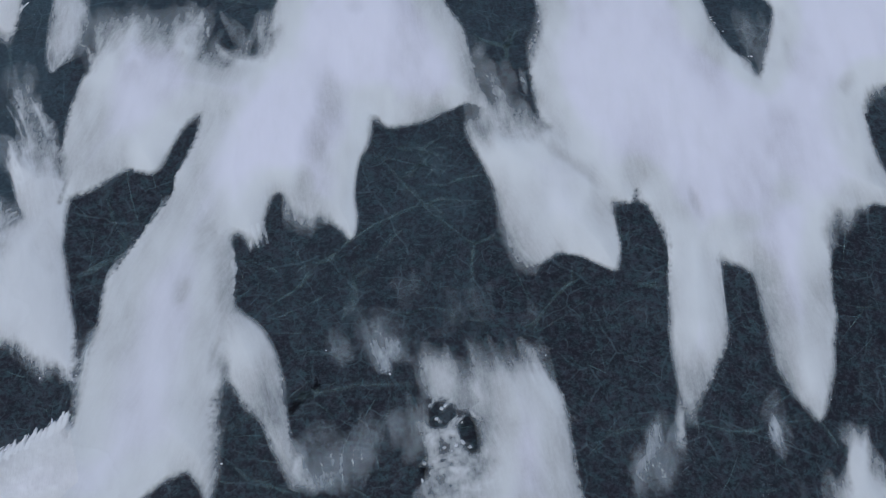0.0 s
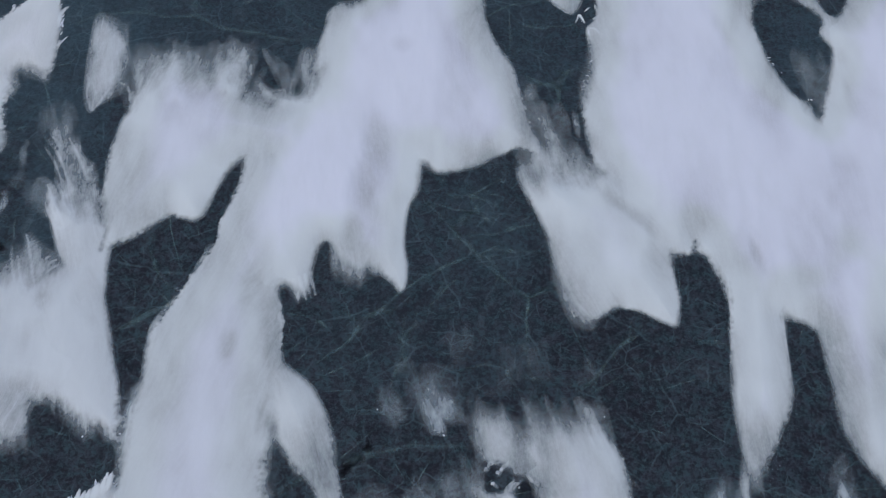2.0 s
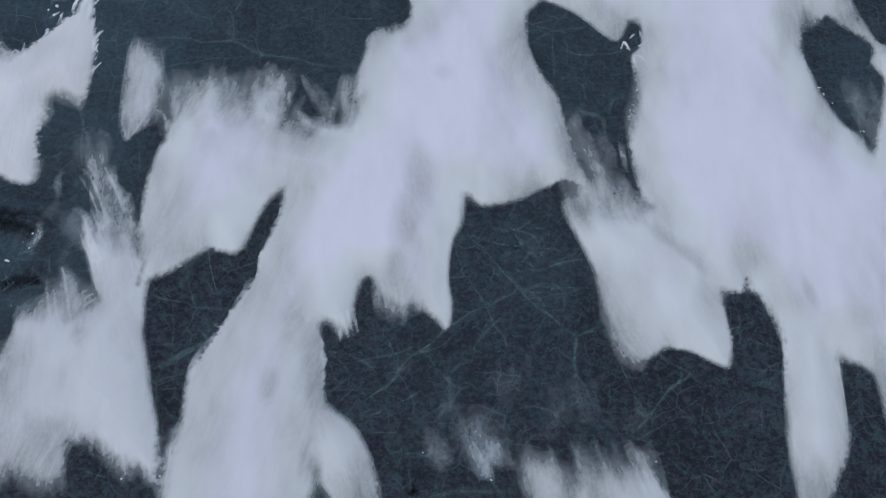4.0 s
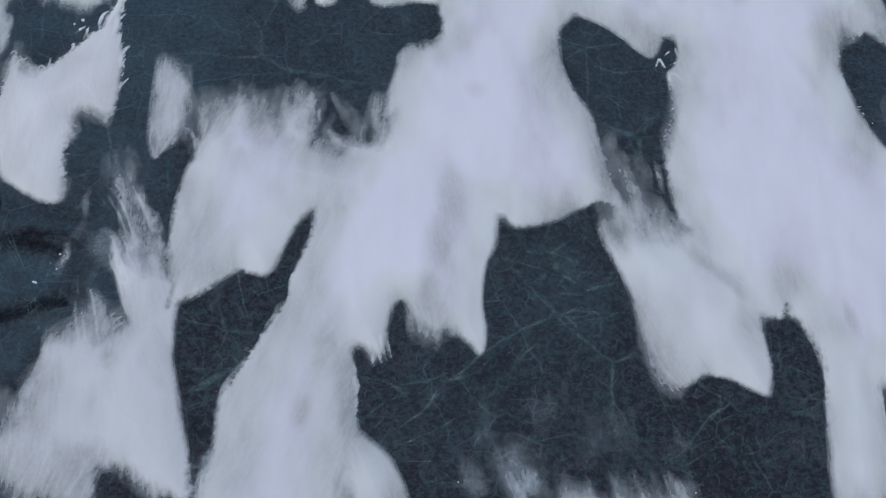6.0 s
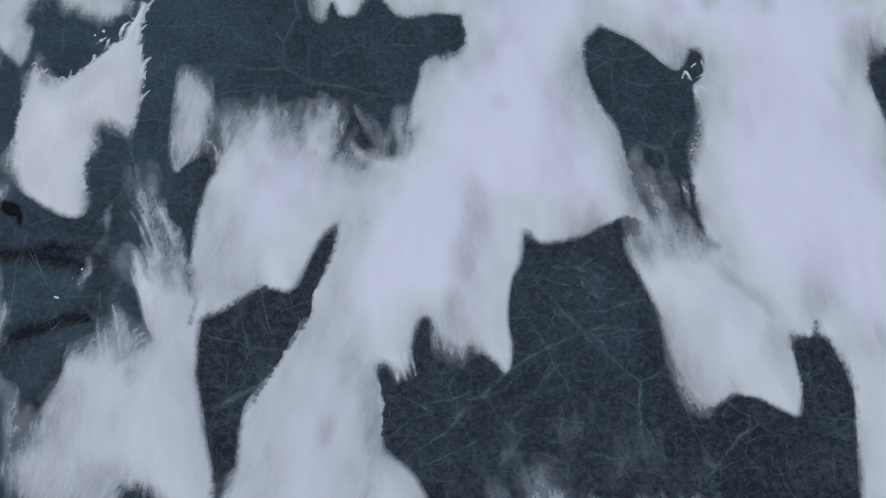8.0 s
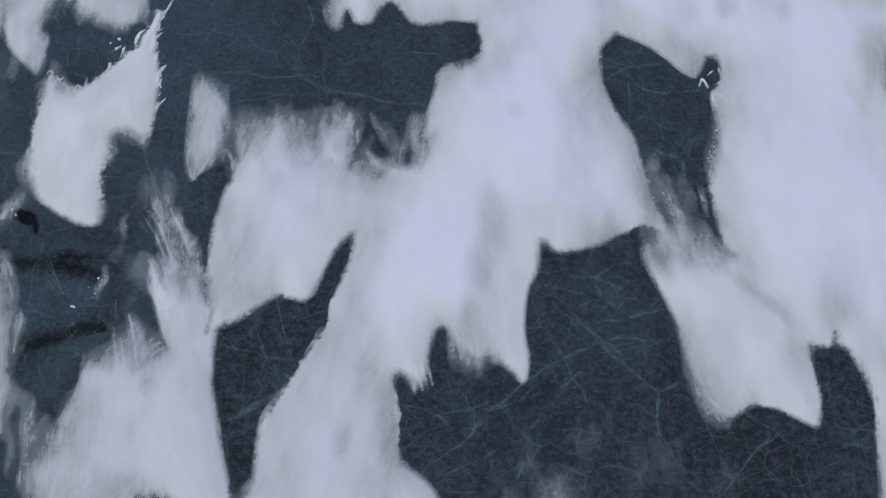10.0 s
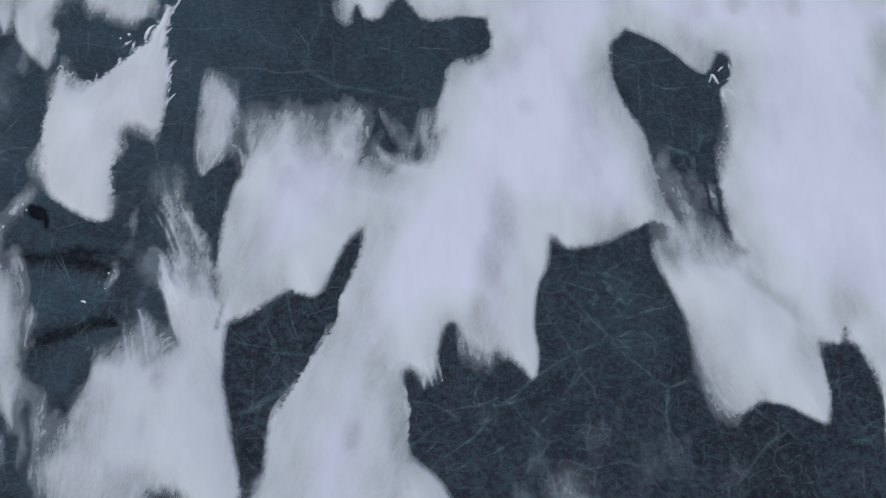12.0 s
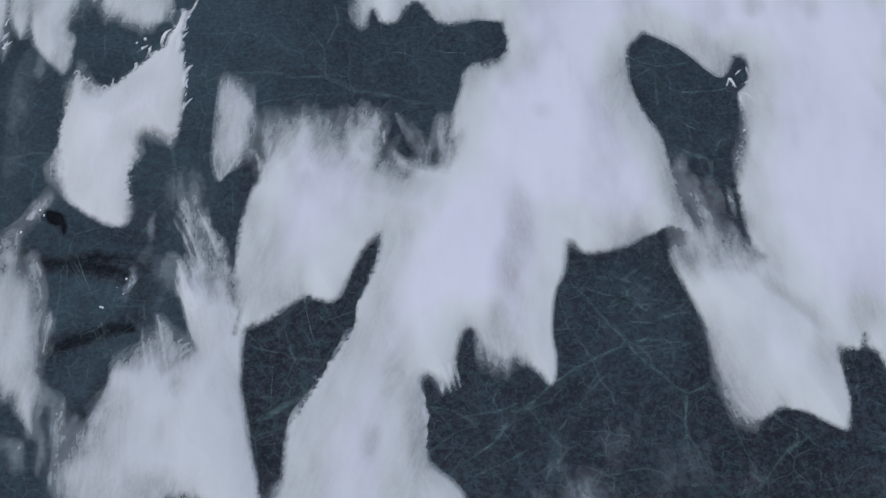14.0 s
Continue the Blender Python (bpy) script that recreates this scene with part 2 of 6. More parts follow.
hollow(6.58, 30.76, 0.52, 2.88, 48, 0.2)
hollow(-15.92, 38.37, 2.92, 1.29, 0, 0.14)
hollow(-14.99, 39.56, 1.86, 0.93, 0, 0.12)
hollow(-18.03, 39.16, 1.55, 0.93, 0, 0.1)
hollow(16.99, 44.69, 0.67, 1.53, -35, 0.3)
hollow(14.92, 45.13, 0.68, 0.68, 0, 0.25)


PLAN, FRINGES, VEILS = {}, {}, {}


def plan(key, name, outline, height=0.22, cover=1.0, **rest):
    PLAN[key] = dict(name=name, outline=outline, height=height, cover=cover, **rest)


def fringe(key, path, edge=1.0):
    """A combed-out end of a snow body: rows of (x, y, half width, cover) along the wind; edge under 0.3: a crisp curl."""
    FRINGES.setdefault(key, []).append((path, edge))


def veil(key, path, edge=1.0):
    """A strand of a thin veil that lies alone on the ice."""
    VEILS.setdefault(key, []).append((path, edge))


def combed(x, y, strokes):
    """How much blown snow lies along the strokes: torn by eddies, streaked lengthwise."""
    wx = x + 0.85 * fbm(x * 0.9 + 11, y * 0.6, 4) + 0.22 * fbm(x * 4.0, y * 2.2 + 8, 3)
    wy = y + 0.6 * fbm(x * 0.9, y * 0.6 + 23, 4) + 0.16 * fbm(x * 4.0 + 31, y * 2.2, 3)
    bare = np.ones(x.shape)
    if not strokes:
        return 1 - bare
    for n, (path, edge) in enumerate(strokes):
        line, s = glide(path, min(0.15, 0.4 * max(row[2] for row in path)))
        reach = 1.8 * line[:, 2].max() + 0.8
        near = (x > line[:, 0].min() - reach) & (x < line[:, 0].max() + reach) & (y > line[:, 1].min() - reach) & (y < line[:, 1].max() + reach)
        calm = 1.0 if edge < 0.3 else 0.0
        px, py = (w[near] + calm * 0.9 * (v[near] - w[near]) for w, v in ((wx, x), (wy, y)))
        best, at = np.full(px.shape, 1e9), np.zeros(px.shape, int)
        for i, row in enumerate(line):
            d2 = (px - row[0]) ** 2 + (py - row[1]) ** 2
            at = np.where(d2 < best, i, at)
            best = np.minimum(best, d2)
        t = np.gradient(line[:, :2], axis=0)
        q = ((px - line[at, 0]) * t[at, 1] - (py - line[at, 1]) * t[at, 0]) / (np.hypot(t[at, 0], t[at, 1]) + 1e-9)
        r = np.sqrt(best) / np.maximum(line[at, 2], 0.05)
        hairs = fbm(q * 3.6 + 7 * n, s[at] * 0.45 + 3 * n, 4)
        lumps = fbm(px * 1.6 + 5 * n, py * 1.0, 4)
        c = np.clip(line[at, 3], 0, 1) * smooth(1.35, 0.95 - 0.85 * edge, r + (0.5 - 0.3 * calm) * hairs) * np.clip(1 + 1.2 * hairs + 2.2 * lumps, 0.1, 1.7)
        bare[near] *= 1 - np.clip(c, 0, 1)
    return 1 - bare


def sheet(name, x, y, z, c, deep, flow, cell, origin, skin):
    """The marked cells of a grid as one mesh, with its thickness, depth and wind lines."""
    used = np.zeros(x.shape, bool)
    for i in (0, 1):
        for j in (0, 1):
            used[i : x.shape[0] - 1 + i, j : x.shape[1] - 1 + j] |= cell
    ids = np.cumsum(used.ravel()).reshape(used.shape) - 1
    ci, cj = np.nonzero(cell)
    faces = np.stack([ids[ci, cj], ids[ci + 1, cj], ids[ci + 1, cj + 1], ids[ci, cj + 1]], 1)
    mesh = bpy.data.meshes.new(name)
    mesh.from_pydata((np.stack([x[used], y[used], z[used]], 1) - origin).tolist(), [], faces.tolist())
    mesh.polygons.foreach_set("use_smooth", np.ones(len(faces), bool))
    for key, values in (("cover", c), ("depth", deep)):
        mesh.attributes.new(key, "FLOAT", "POINT").data.foreach_set("value", values[used].astype(np.float32))
    lines = np.stack([flow[0][used], flow[1][used], np.zeros(used.sum())], 1).astype(np.float32)
    mesh.attributes.new("flow", "FLOAT_VECTOR", "POINT").data.foreach_set("vector", lines.ravel())
    mesh.materials.append(skin)
    ob = new(name, mesh)
    ob.location = origin
    return ob


def pieces(mask, least=60):
    """Numbers the connected pieces of a mask that have enough cells."""
    found, seen, n = np.zeros(mask.shape, int), np.zeros(mask.shape, bool), 0
    for i, j in zip(*np.nonzero(mask)):
        if seen[i, j]:
            continue
        seen[i, j], stack, held = True, [(i, j)], []
        while stack:
            a, b = stack.pop()
            held.append((a, b))
            for u, v in ((a + 1, b), (a - 1, b), (a, b + 1), (a, b - 1)):
                if 0 <= u < mask.shape[0] and 0 <= v < mask.shape[1] and mask[u, v] and not seen[u, v]:
                    seen[u, v] = True
                    stack.append((u, v))
        if len(held) >= least:
            n += 1
            found[tuple(np.array(held).T)] = n
    return found


def grid_round(low, high, pad, step):
    xs, ys = (step * np.arange(math.floor((low[k] - pad) / step), math.ceil((high[k] + pad) / step)) for k in (0, 1))
    return np.meshgrid(xs, ys, indexing="ij")


def stroke_ends(strokes):
    rows = np.concatenate([np.array(path)[:, :3] for path, _ in strokes])
    return (rows[:, :2] - rows[:, 2:]).min(0), (rows[:, :2] + rows[:, 2:]).max(0)


# how high, plump, ragged, crumbled, thin-tailed and lumpy a drift is where nothing else is said
DRIFT_HABIT = (0.22, 1.0, 1.0, 0.8, 0.40, 0.0)


def drift(name, outline, height=0.22, cover=1.0, skin=None, label="", category="snow drift", group="", grid=0.06, tail=0.40, ragged=1.0, kind="", lean=0.08, joined=False, lift=0.028, rise=0.02, plump=1.0, strokes=(), lumpy=0.0, crumble=0.8):
    """A body of blown snow on the ice: thick inside, its edge as soft or sharp as the outline says, with combed-out ends."""
    line = curve_through(outline)
    low, high = line[:, :2].min(0), line[:, :2].max(0)
    if strokes:
        a, b = stroke_ends(strokes)
        low, high = np.minimum(low, a), np.maximum(high, b)
    x, y = grid_round(low, high, 0.6 * line[:, 2].max() + 0.4, grid)
    d, soft = edge_distance(x, y, line)
    bow = 1.5 * fbm(x * 0.22 + 5, y * 0.22, 2)
    across, along = x + lean * y + bow, y - lean * x
    streak = fbm(across * 2.2, along * 0.5, 4)
    rag = 0.7 * fbm(x * 2.6 + 9, y * 2.6, 4) + 0.9 * fbm(x * 7.0, y * 7.0 + 3, 2)
    # some stretches of an edge are crumbled, others cut clean
    crumbled = 0.3 + 0.75 * smooth(-0.04, 0.16, fbm(x * 0.3 + 70, y * 0.3, 2))
    wave = 0.22 * fbm(x * 0.8 + 3, y * 0.8, 3)
    # snow bodies that run into one another share one depth and one grain, and meet along a seam
    others, keys = [], ("height", "plump", "ragged", "crumble", "tail", "lumpy")
    weight = np.exp(np.clip(d, -3, 3) / 0.6)
    mix = weight * np.array((height, plump, ragged, crumble, tail, lumpy))[:, None, None]
    streak, blunt = streak * weight, soft * weight
    if joined:
        for key, spec in PLAN.items():
            other, theirs = curve_through(spec["outline"]), FRINGES.get(key, ())
            a, b = other[:, :2].min(0), other[:, :2].max(0)
            if theirs:
                a, b = np.minimum(a, stroke_ends(theirs)[0]), np.maximum(b, stroke_ends(theirs)[1])
            if spec["outline"] is not outline and a[0] - 1 < x.max() and b[0] + 1 > x.min() and a[1] - 1 < y.max() and b[1] + 1 > y.min():
                d2, soft2 = edge_distance(x, y, other)
                w = np.exp(np.clip(d2, -3, 3) / 0.6)
                mix, weight = mix + w * np.array([spec.get(k, v) for k, v in zip(keys, DRIFT_HABIT)])[:, None, None], weight + w
                tilt = spec.get("lean", 0.08)
                streak, blunt = streak + w * fbm((x + tilt * y + bow) * 2.2, (y - tilt * x) * 0.5, 4), blunt + w * soft2
                others.append((d2, soft2, spec["cover"], theirs))
    height, plump, ragged, crumble, tail, lumpy = mix / weight
    streak, blunt = streak / weight, blunt / weight

    def reach(dist, width):
        near = np.clip(width / 0.9, 0.15, 1.0)
        return smooth(-0.6, 0.9, (dist + wave * ragged * near) / width + ragged * (1.1 * streak * near + crumble * crumbled * rag * np.clip(0.24 / width, 0.32, 1.0) * (1 + 2.4 * smooth(0.19, 0.13, width))))

    c, rest = reach(d, soft), np.full(d.shape, -1e9)
    own, swept, foreign = combed(x, y, strokes), np.zeros(d.shape), np.ones(d.shape)
    for d2, soft2, cover2, theirs in others:
        rest, c = np.maximum(rest, d2), np.maximum(c, reach(d2, soft2) * cover2 / cover)
        if theirs:
            one = combed(x, y, theirs)
            swept, foreign = np.maximum(swept, one), foreign * (1 - one)
    whole = np.maximum(d, rest)
    closed = whole + 0.2 * np.log1p(np.exp(-np.abs(d - np.maximum(rest, -99)) / 0.2))
    c = np.where((closed > whole + 0.01) & (rest > -2), np.maximum(c, 0.9 * reach(closed, blunt) / cover), c)
    inner = whole + 0.7 * np.log1p(np.exp(-np.abs(d - np.maximum(rest, -99)) / 0.7))
    mine = np.where((whole < 0) & (np.maximum(own, swept) > 0.02), own > swept, d > rest)
    patchy = np.clip(0.5 + 2.2 * fbm(x * 0.5 + 31, y * 0.22, 3), 0, 1)
    c = np.clip(c, 0, 1 / cover) * (1 - tail * (0.5 + patchy) * np.exp(-np.maximum(inner, 0) / (0.6 + 1.7 * patchy)))
    lost = np.zeros_like(c)
    for hx, hy, rx, ry, turn, loss in HOLLOWS:
        co, si = math.cos(radians(turn)), math.sin(radians(turn))
        px, py = (x - hx) * co + (y - hy) * si, (y - hy) * co - (x - hx) * si
        r = np.sqrt((px / rx) ** 2 + (py / ry) ** 2) + 0.7 * fbm(x * 1.1, y * 0.5, 3)
        lost = np.maximum(lost, loss * smooth(1.15, 0.1, r))
    c = c * cover * (1 - lost)
    c = c + 0.3 * c * c * (1 - c)
    c *= np.clip(1 + lumpy * (1.6 * fbm(x * 2.1 + 4, y * 2.4, 3) - 0.2), 0.2, 1.2)
    outside = (d < -0.25 * soft) & (rest < 0) & (len(strokes) > 0)
    c = 1 - (1 - np.clip(c, 0, 1)) * (1 - own) * foreign
    deep = smooth(0.2, 2.8, inner + 1.4 * fbm(x * 0.4, y * 0.3, 3)) * (1 - lost) * plump
    body = 1 - np.exp(-np.maximum(inner, 0) / 0.9)
    z = lift + c * (rise + height * body * (0.9 + 0.6 * fbm(x * 0.35, y * 0.22, 3))) + np.minimum(0.03, height) * c * body * fbm(x * 2.0, y * 0.5, 3)
    keep = c > 0.03
    cell = keep[:-1, :-1] | keep[1:, :-1] | keep[:-1, 1:] | keep[1:, 1:]
    cell &= mine[:-1, :-1]
    z = np.where(keep, z, -0.012 if rise else lift)
    origin = np.array([line[:, 0].mean(), line[:, 1].mean(), 0])
    look_of = skin or SNOW
    loose = pieces(cell & outside[:-1, :-1])
    ob = sheet(name, x, y, z, c, deep, (across, along), cell & (loose == 0), origin, look_of)
    for n in range(1, loose.max() + 1):
        part = sheet("wisp", x, y, z, c, deep, (across, along), loose == n, origin, look_of)
        part.parent, part.location = ob, (0, 0, 0)
    return tagged(ob, label, category, group, kind)


def lone_veil(strokes, order, label="thin translucent veil of blown snow over dark ice"):
    """A veil of snow dust by itself on the ice."""
    low, high = stroke_ends(strokes)
    x, y = grid_round(low, high, 1.0, 0.07)
    c = combed(x, y, strokes)
    keep = c > 0.025
    cell = keep[:-1, :-1] | keep[1:, :-1] | keep[:-1, 1:] | keep[1:, 1:]
    z = 0.026 + 0.0007 * order + 0.02 * c
    origin = np.array([*(low + high) / 2, 0])
    flow = (x + 0.15 * y + 1.5 * fbm(x * 0.22 + 5, y * 0.22, 2), y)
    parts = pieces(cell, 90)
    sizes = np.bincount(parts.ravel(), minlength=2)
    main = 1 + int(np.argmax(sizes[1:]))
    ob = sheet("snow_veil", x, y, z, c, 0.1 + 0 * c, flow, cell & ((parts == 0) | (parts == main)), origin, DUST)
    for n in range(1, parts.max() + 1):
        if n != main:
            part = sheet("wisp", x, y, z, c, 0.1 + 0 * c, flow, parts == n, origin, DUST)
            part.parent, part.location = ob, (0, 0, 0)
    return tagged(ob, label, "snow veil", "veils of blown snow")


def crack(points, width=0.22, cover=0.6, label="pale hairline fracture frozen into dark lake ice", branches=3, seed=0, name="ice_crack"):
    """A fracture seen through the ice: a soft milky band round a fine line, forking at narrow angles."""
    rnd = random.Random(seed + len(points))
    verts, faces, covers = [], [], []

    def ribbon(path, w, strength, ends=0.25):
        first, sway = len(verts), rnd.uniform(0, 9)
        high = 0.020 + 0.004 * rnd.random()
        for i, (px, py) in enumerate(path):
            a, b = path[max(i - 1, 0)], path[min(i + 1, len(path) - 1)]
            dx, dy = b[0] - a[0], b[1] - a[1]
            ln = math.hypot(dx, dy) or 1.0
            fade = min(1.0, ends + 3.0 * min(i, len(path) - 1 - i) / len(path)) * (0.72 + 0.28 * math.sin(0.9 * i + sway))
            half = 0.5 * w * rnd.uniform(0.8, 1.2)
            for side, value in ((-1, 0.0), (-0.5, 0.5), (0, 1.0), (0.5, 0.5), (1, 0.0)):
                verts.append((px - side * dy / ln * half, py + side * dx / ln * half, high))
                covers.append(value * strength * fade)
        for i in range(len(path) - 1):
            k = first + 5 * i
            faces.extend((k + q, k + 5 + q, k + 6 + q, k + 1 + q) for q in range(4))

    def roughen(path, amount, rounds):
        for _ in range(rounds):
            done = [path[0]]
            for a, b in zip(path, path[1:]):
                ln = math.hypot(b[0] - a[0], b[1] - a[1])
                k = rnd.gauss(0, amount) * ln
                done.append(((a[0] + b[0]) / 2 - (b[1] - a[1]) / (ln + 1e-6) * k, (a[1] + b[1]) / 2 + (b[0] - a[0]) / (ln + 1e-6) * k))
                done.append(b)
            path = done
        return path

    main = roughen([tuple(p[:2]) for p in points], 0.035, 3)
    if branches:
        ribbon(main, 2.2 * width, 0.55 * cover)
    ribbon(main, 0.55 * width, 0.75 * cover)
    for _ in range(branches):
        i = rnd.randrange(len(main) - 1)
        a, b = main[i], main[i + 1]
        turn = math.atan2(b[1] - a[1], b[0] - a[0]) + rnd.choice((-1, 1)) * rnd.choice((rnd.uniform(0.12, 0.35), rnd.uniform(0.5, 1.2)))
        far = rnd.uniform(0.7, 2.4)
        ribbon(roughen([a, (a[0] + far * math.cos(turn), a[1] + far * math.sin(turn))], 0.05, 3), 0.9 * width, 0.45 * cover, 0.1)
    mesh = bpy.data.meshes.new(name)
    mesh.from_pydata(verts, [], faces)
    mesh.attributes.new("cover", "FLOAT", "POINT").data.foreach_set("value", covers)
    mesh.materials.append(CRACK)
    return tagged(new(name, mesh), label, "ice crack", "fractures in the ice", "structure")


def lump_into(bm, where, size, rnd, flat=0.6, lean=1.0):
    """One angular fragment."""
    turn = Matrix.Translation(where) @ Matrix.Rotation(rnd.uniform(0, 6.28), 4, "Z") @ Matrix.Diagonal((size * lean, size, size * flat, 1))
    made = [bm.verts.new(turn @ Vector((rnd.uniform(0.6, 1) * math.cos(a) * math.cos(b), rnd.uniform(0.6, 1) * math.sin(a) * math.cos(b), 0.4 + 0.6 * math.sin(b))))
            for b in (-0.4, 0.5) for a in (rnd.uniform(0, 1) + 1.05 * k for k in range(6))]
    made.append(bm.verts.new(turn @ Vector((0.1, 0.1, 1.1))))
    hull = bmesh.ops.convex_hull(bm, input=made)
    bmesh.ops.delete(bm, geom=[v for v in set(hull["geom_interior"] + hull["geom_unused"]) if isinstance(v, bmesh.types.BMVert)], context="VERTS")


def finish(name, bm, skin):
    mesh = bpy.data.meshes.new(name)
    bm.to_mesh(mesh)
    bm.free()
    mesh.materials.append(skin)
    return new(name, mesh)


def shard(x, y, size=0.22, lean=1.5, seed=0, label="small white ice fragment lying on the dark ice"):
    bm = bmesh.new()
    lump_into(bm, Vector((0, 0, 0)), size * 0.5, random.Random(seed), 0.6, lean)
    ob = finish("ice_shard", bm, SHARD)
    ob.location = (x, y, 0)
    return tagged(ob, label, "ice shard", "loose ice fragments")


def clod_mesh(seed):
    """A crumbled lump of packed snow, about one metre across, flat below."""
    bm = bmesh.new()
    bmesh.ops.create_icosphere(bm, subdivisions=2, radius=0.5)
    for v in bm.verts:
        k = 1 + 0.8 * noise.noise(v.co * 2.6 + Vector((seed * 7, 0, 0))) + 0.4 * noise.noise(v.co * 5.0 + Vector((0, seed * 5, 0)))
        v.co = Vector((v.co.x * k, v.co.y * k, max(v.co.z * k * 0.6 + 0.12, -0.02)))
    mesh = bpy.data.meshes.new("snow_clod")
    bm.to_mesh(mesh)
    bm.free()
    mesh.polygons.foreach_set("use_smooth", np.ones(len(mesh.polygons), bool))
    mesh.materials.append(CRUMBS)
    return mesh


CLODS = [clod_mesh(k) for k in range(9)]


def clod(x, y, wide, long, turn, seed):
    """A lump of broken snow."""
    ob = new("snow_clod", CLODS[seed % 9])
    ob.location, ob.rotation_euler, ob.scale = (x, y, 0.03), (0, 0, radians(turn)), (1.1 * wide, 1.5 * long, 0.9 * min(wide, long))
    return tagged(ob, "small ragged clod of white snow on dark ice", "snow clod", "broken snow clods")


def rubble(path, count, spread, size, seed, label, skin=None):
    """A strip of crumbled snow too fine to count."""
    rnd, bm = random.Random(seed), bmesh.new()
    line = curve_through([(*p[:2], 0) for p in path], 8, False)
    for _ in range(count):
        k = rnd.randrange(len(line))
        lump_into(bm, Vector((line[k][0] + rnd.gauss(0, spread), line[k][1] + rnd.gauss(0, spread), -0.004)), size * rnd.uniform(0.3, 0.85), rnd, 0.6, rnd.uniform(1, 1.8))
    return tagged(finish("snow_rubble", bm, skin or GRAINS), label, "snow rubble", "", "stuff")


def tooth_mesh(seed):
    """A wind-cut tooth of crust, one metre long, lying along +y."""
    rnd, bm = random.Random(seed), bmesh.new()
    w, h, bend = rnd.uniform(0.09, 0.2), rnd.uniform(0.06, 0.13), rnd.uniform(-0.6, 0.6)
    rows = []
    for y, k, s in ((-0.35, 1.0, 0.0), (0.1, 1.0, 0.06), (0.4, 0.8, 0.2), (0.75, 0.5, 0.55)):
        rows.append([bm.verts.new((q * w * k + bend * s, y, z * h * k)) for q, z in ((-1, -0.1), (-0.5, 0.8), (0.3, 1.0), (1, -0.1))])
    tip = bm.verts.new((bend, 1.0, 0.0))
    for a, c in zip(rows, rows[1:]):
        for q in range(3):
            bm.faces.new((a[q], a[q + 1], c[q + 1], c[q]))
    for q in range(3):
        bm.faces.new((rows[-1][q], rows[-1][q + 1], tip))
    bm.faces.new(rows[0][::-1])
    mesh = bpy.data.meshes.new("crust_tooth")
    bm.to_mesh(mesh)
    bm.free()
    mesh.materials.append(SHARD)
    return mesh


def lip(owner, path, width=0.11):
    """A thin raised cornice along an undercut edge, a part of its drift."""
    line = curve_through([(*p[:2], 0) for p in path], 8, False)
    verts, faces = [], []
    for i, p in enumerate(line):
        e = line[min(i + 1, len(line) - 1)] - line[max(i - 1, 0)]
        side = Vector((-e[1], e[0], 0)).normalized()
        thin = math.sin(math.pi * (0.04 + 0.92 * i / (len(line) - 1))) ** 0.5
        for across, high in ((-0.35, 0.0), (-0.3, 0.02), (-0.05, 0.04), (0.4, 0.03), (0.9, 0.0)):
            verts.append(Vector((p[0], p[1], 0.05 + high * thin)) + side * (across * width * thin) - owner.location)
        if i:
            k = 5 * (i - 1)
            faces.extend((k + q, k + q + 1, k + q + 6, k + q + 5) for q in range(4))
    mesh = bpy.data.meshes.new("cornice")
    mesh.from_pydata(verts, [], faces)
    mesh.polygons.foreach_set("use_smooth", np.ones(len(faces), bool))
    for key, value in (("cover", 0.16), ("depth", 0.5)):
        mesh.attributes.new(key, "FLOAT", "POINT").data.foreach_set("value", np.full(len(verts), value, np.float32))
    mesh.attributes.new("flow", "FLOAT_VECTOR", "POINT")
    mesh.materials.append(SNOW)
    ob = new("cornice", mesh)
    ob.parent = owner
    return ob


TEETH = [tooth_mesh(k) for k in range(8)]


def crest(owner, path, count, reach, seed, toward=(0.2, 1.0)):
    """Teeth standing out from the edge of a crust, each a part of its drift."""
    rnd = random.Random(seed)
    line = curve_through([(*p[:2], 0) for p in path], 8, False)
    for _ in range(count):
        k = rnd.uniform(0, len(line) - 1.001)
        i = int(k)
        px, py = (line[i] + (k - i) * (line[i + 1] - line[i]))[:2]
        ob = new("crust_tooth", TEETH[rnd.randrange(8)])
        ob.parent = owner
        size = reach * rnd.uniform(0.35, 1.05)
        ob.location = (px - owner.location.x + rnd.gauss(0, 0.08), py - owner.location.y + rnd.gauss(0, 0.08), 0.02)
        ob.rotation_euler = (0, 0, math.atan2(toward[1], toward[0]) - math.pi / 2 + rnd.gauss(0, 0.35))
        ob.scale = (size * rnd.uniform(0.7, 1.2), size, size)


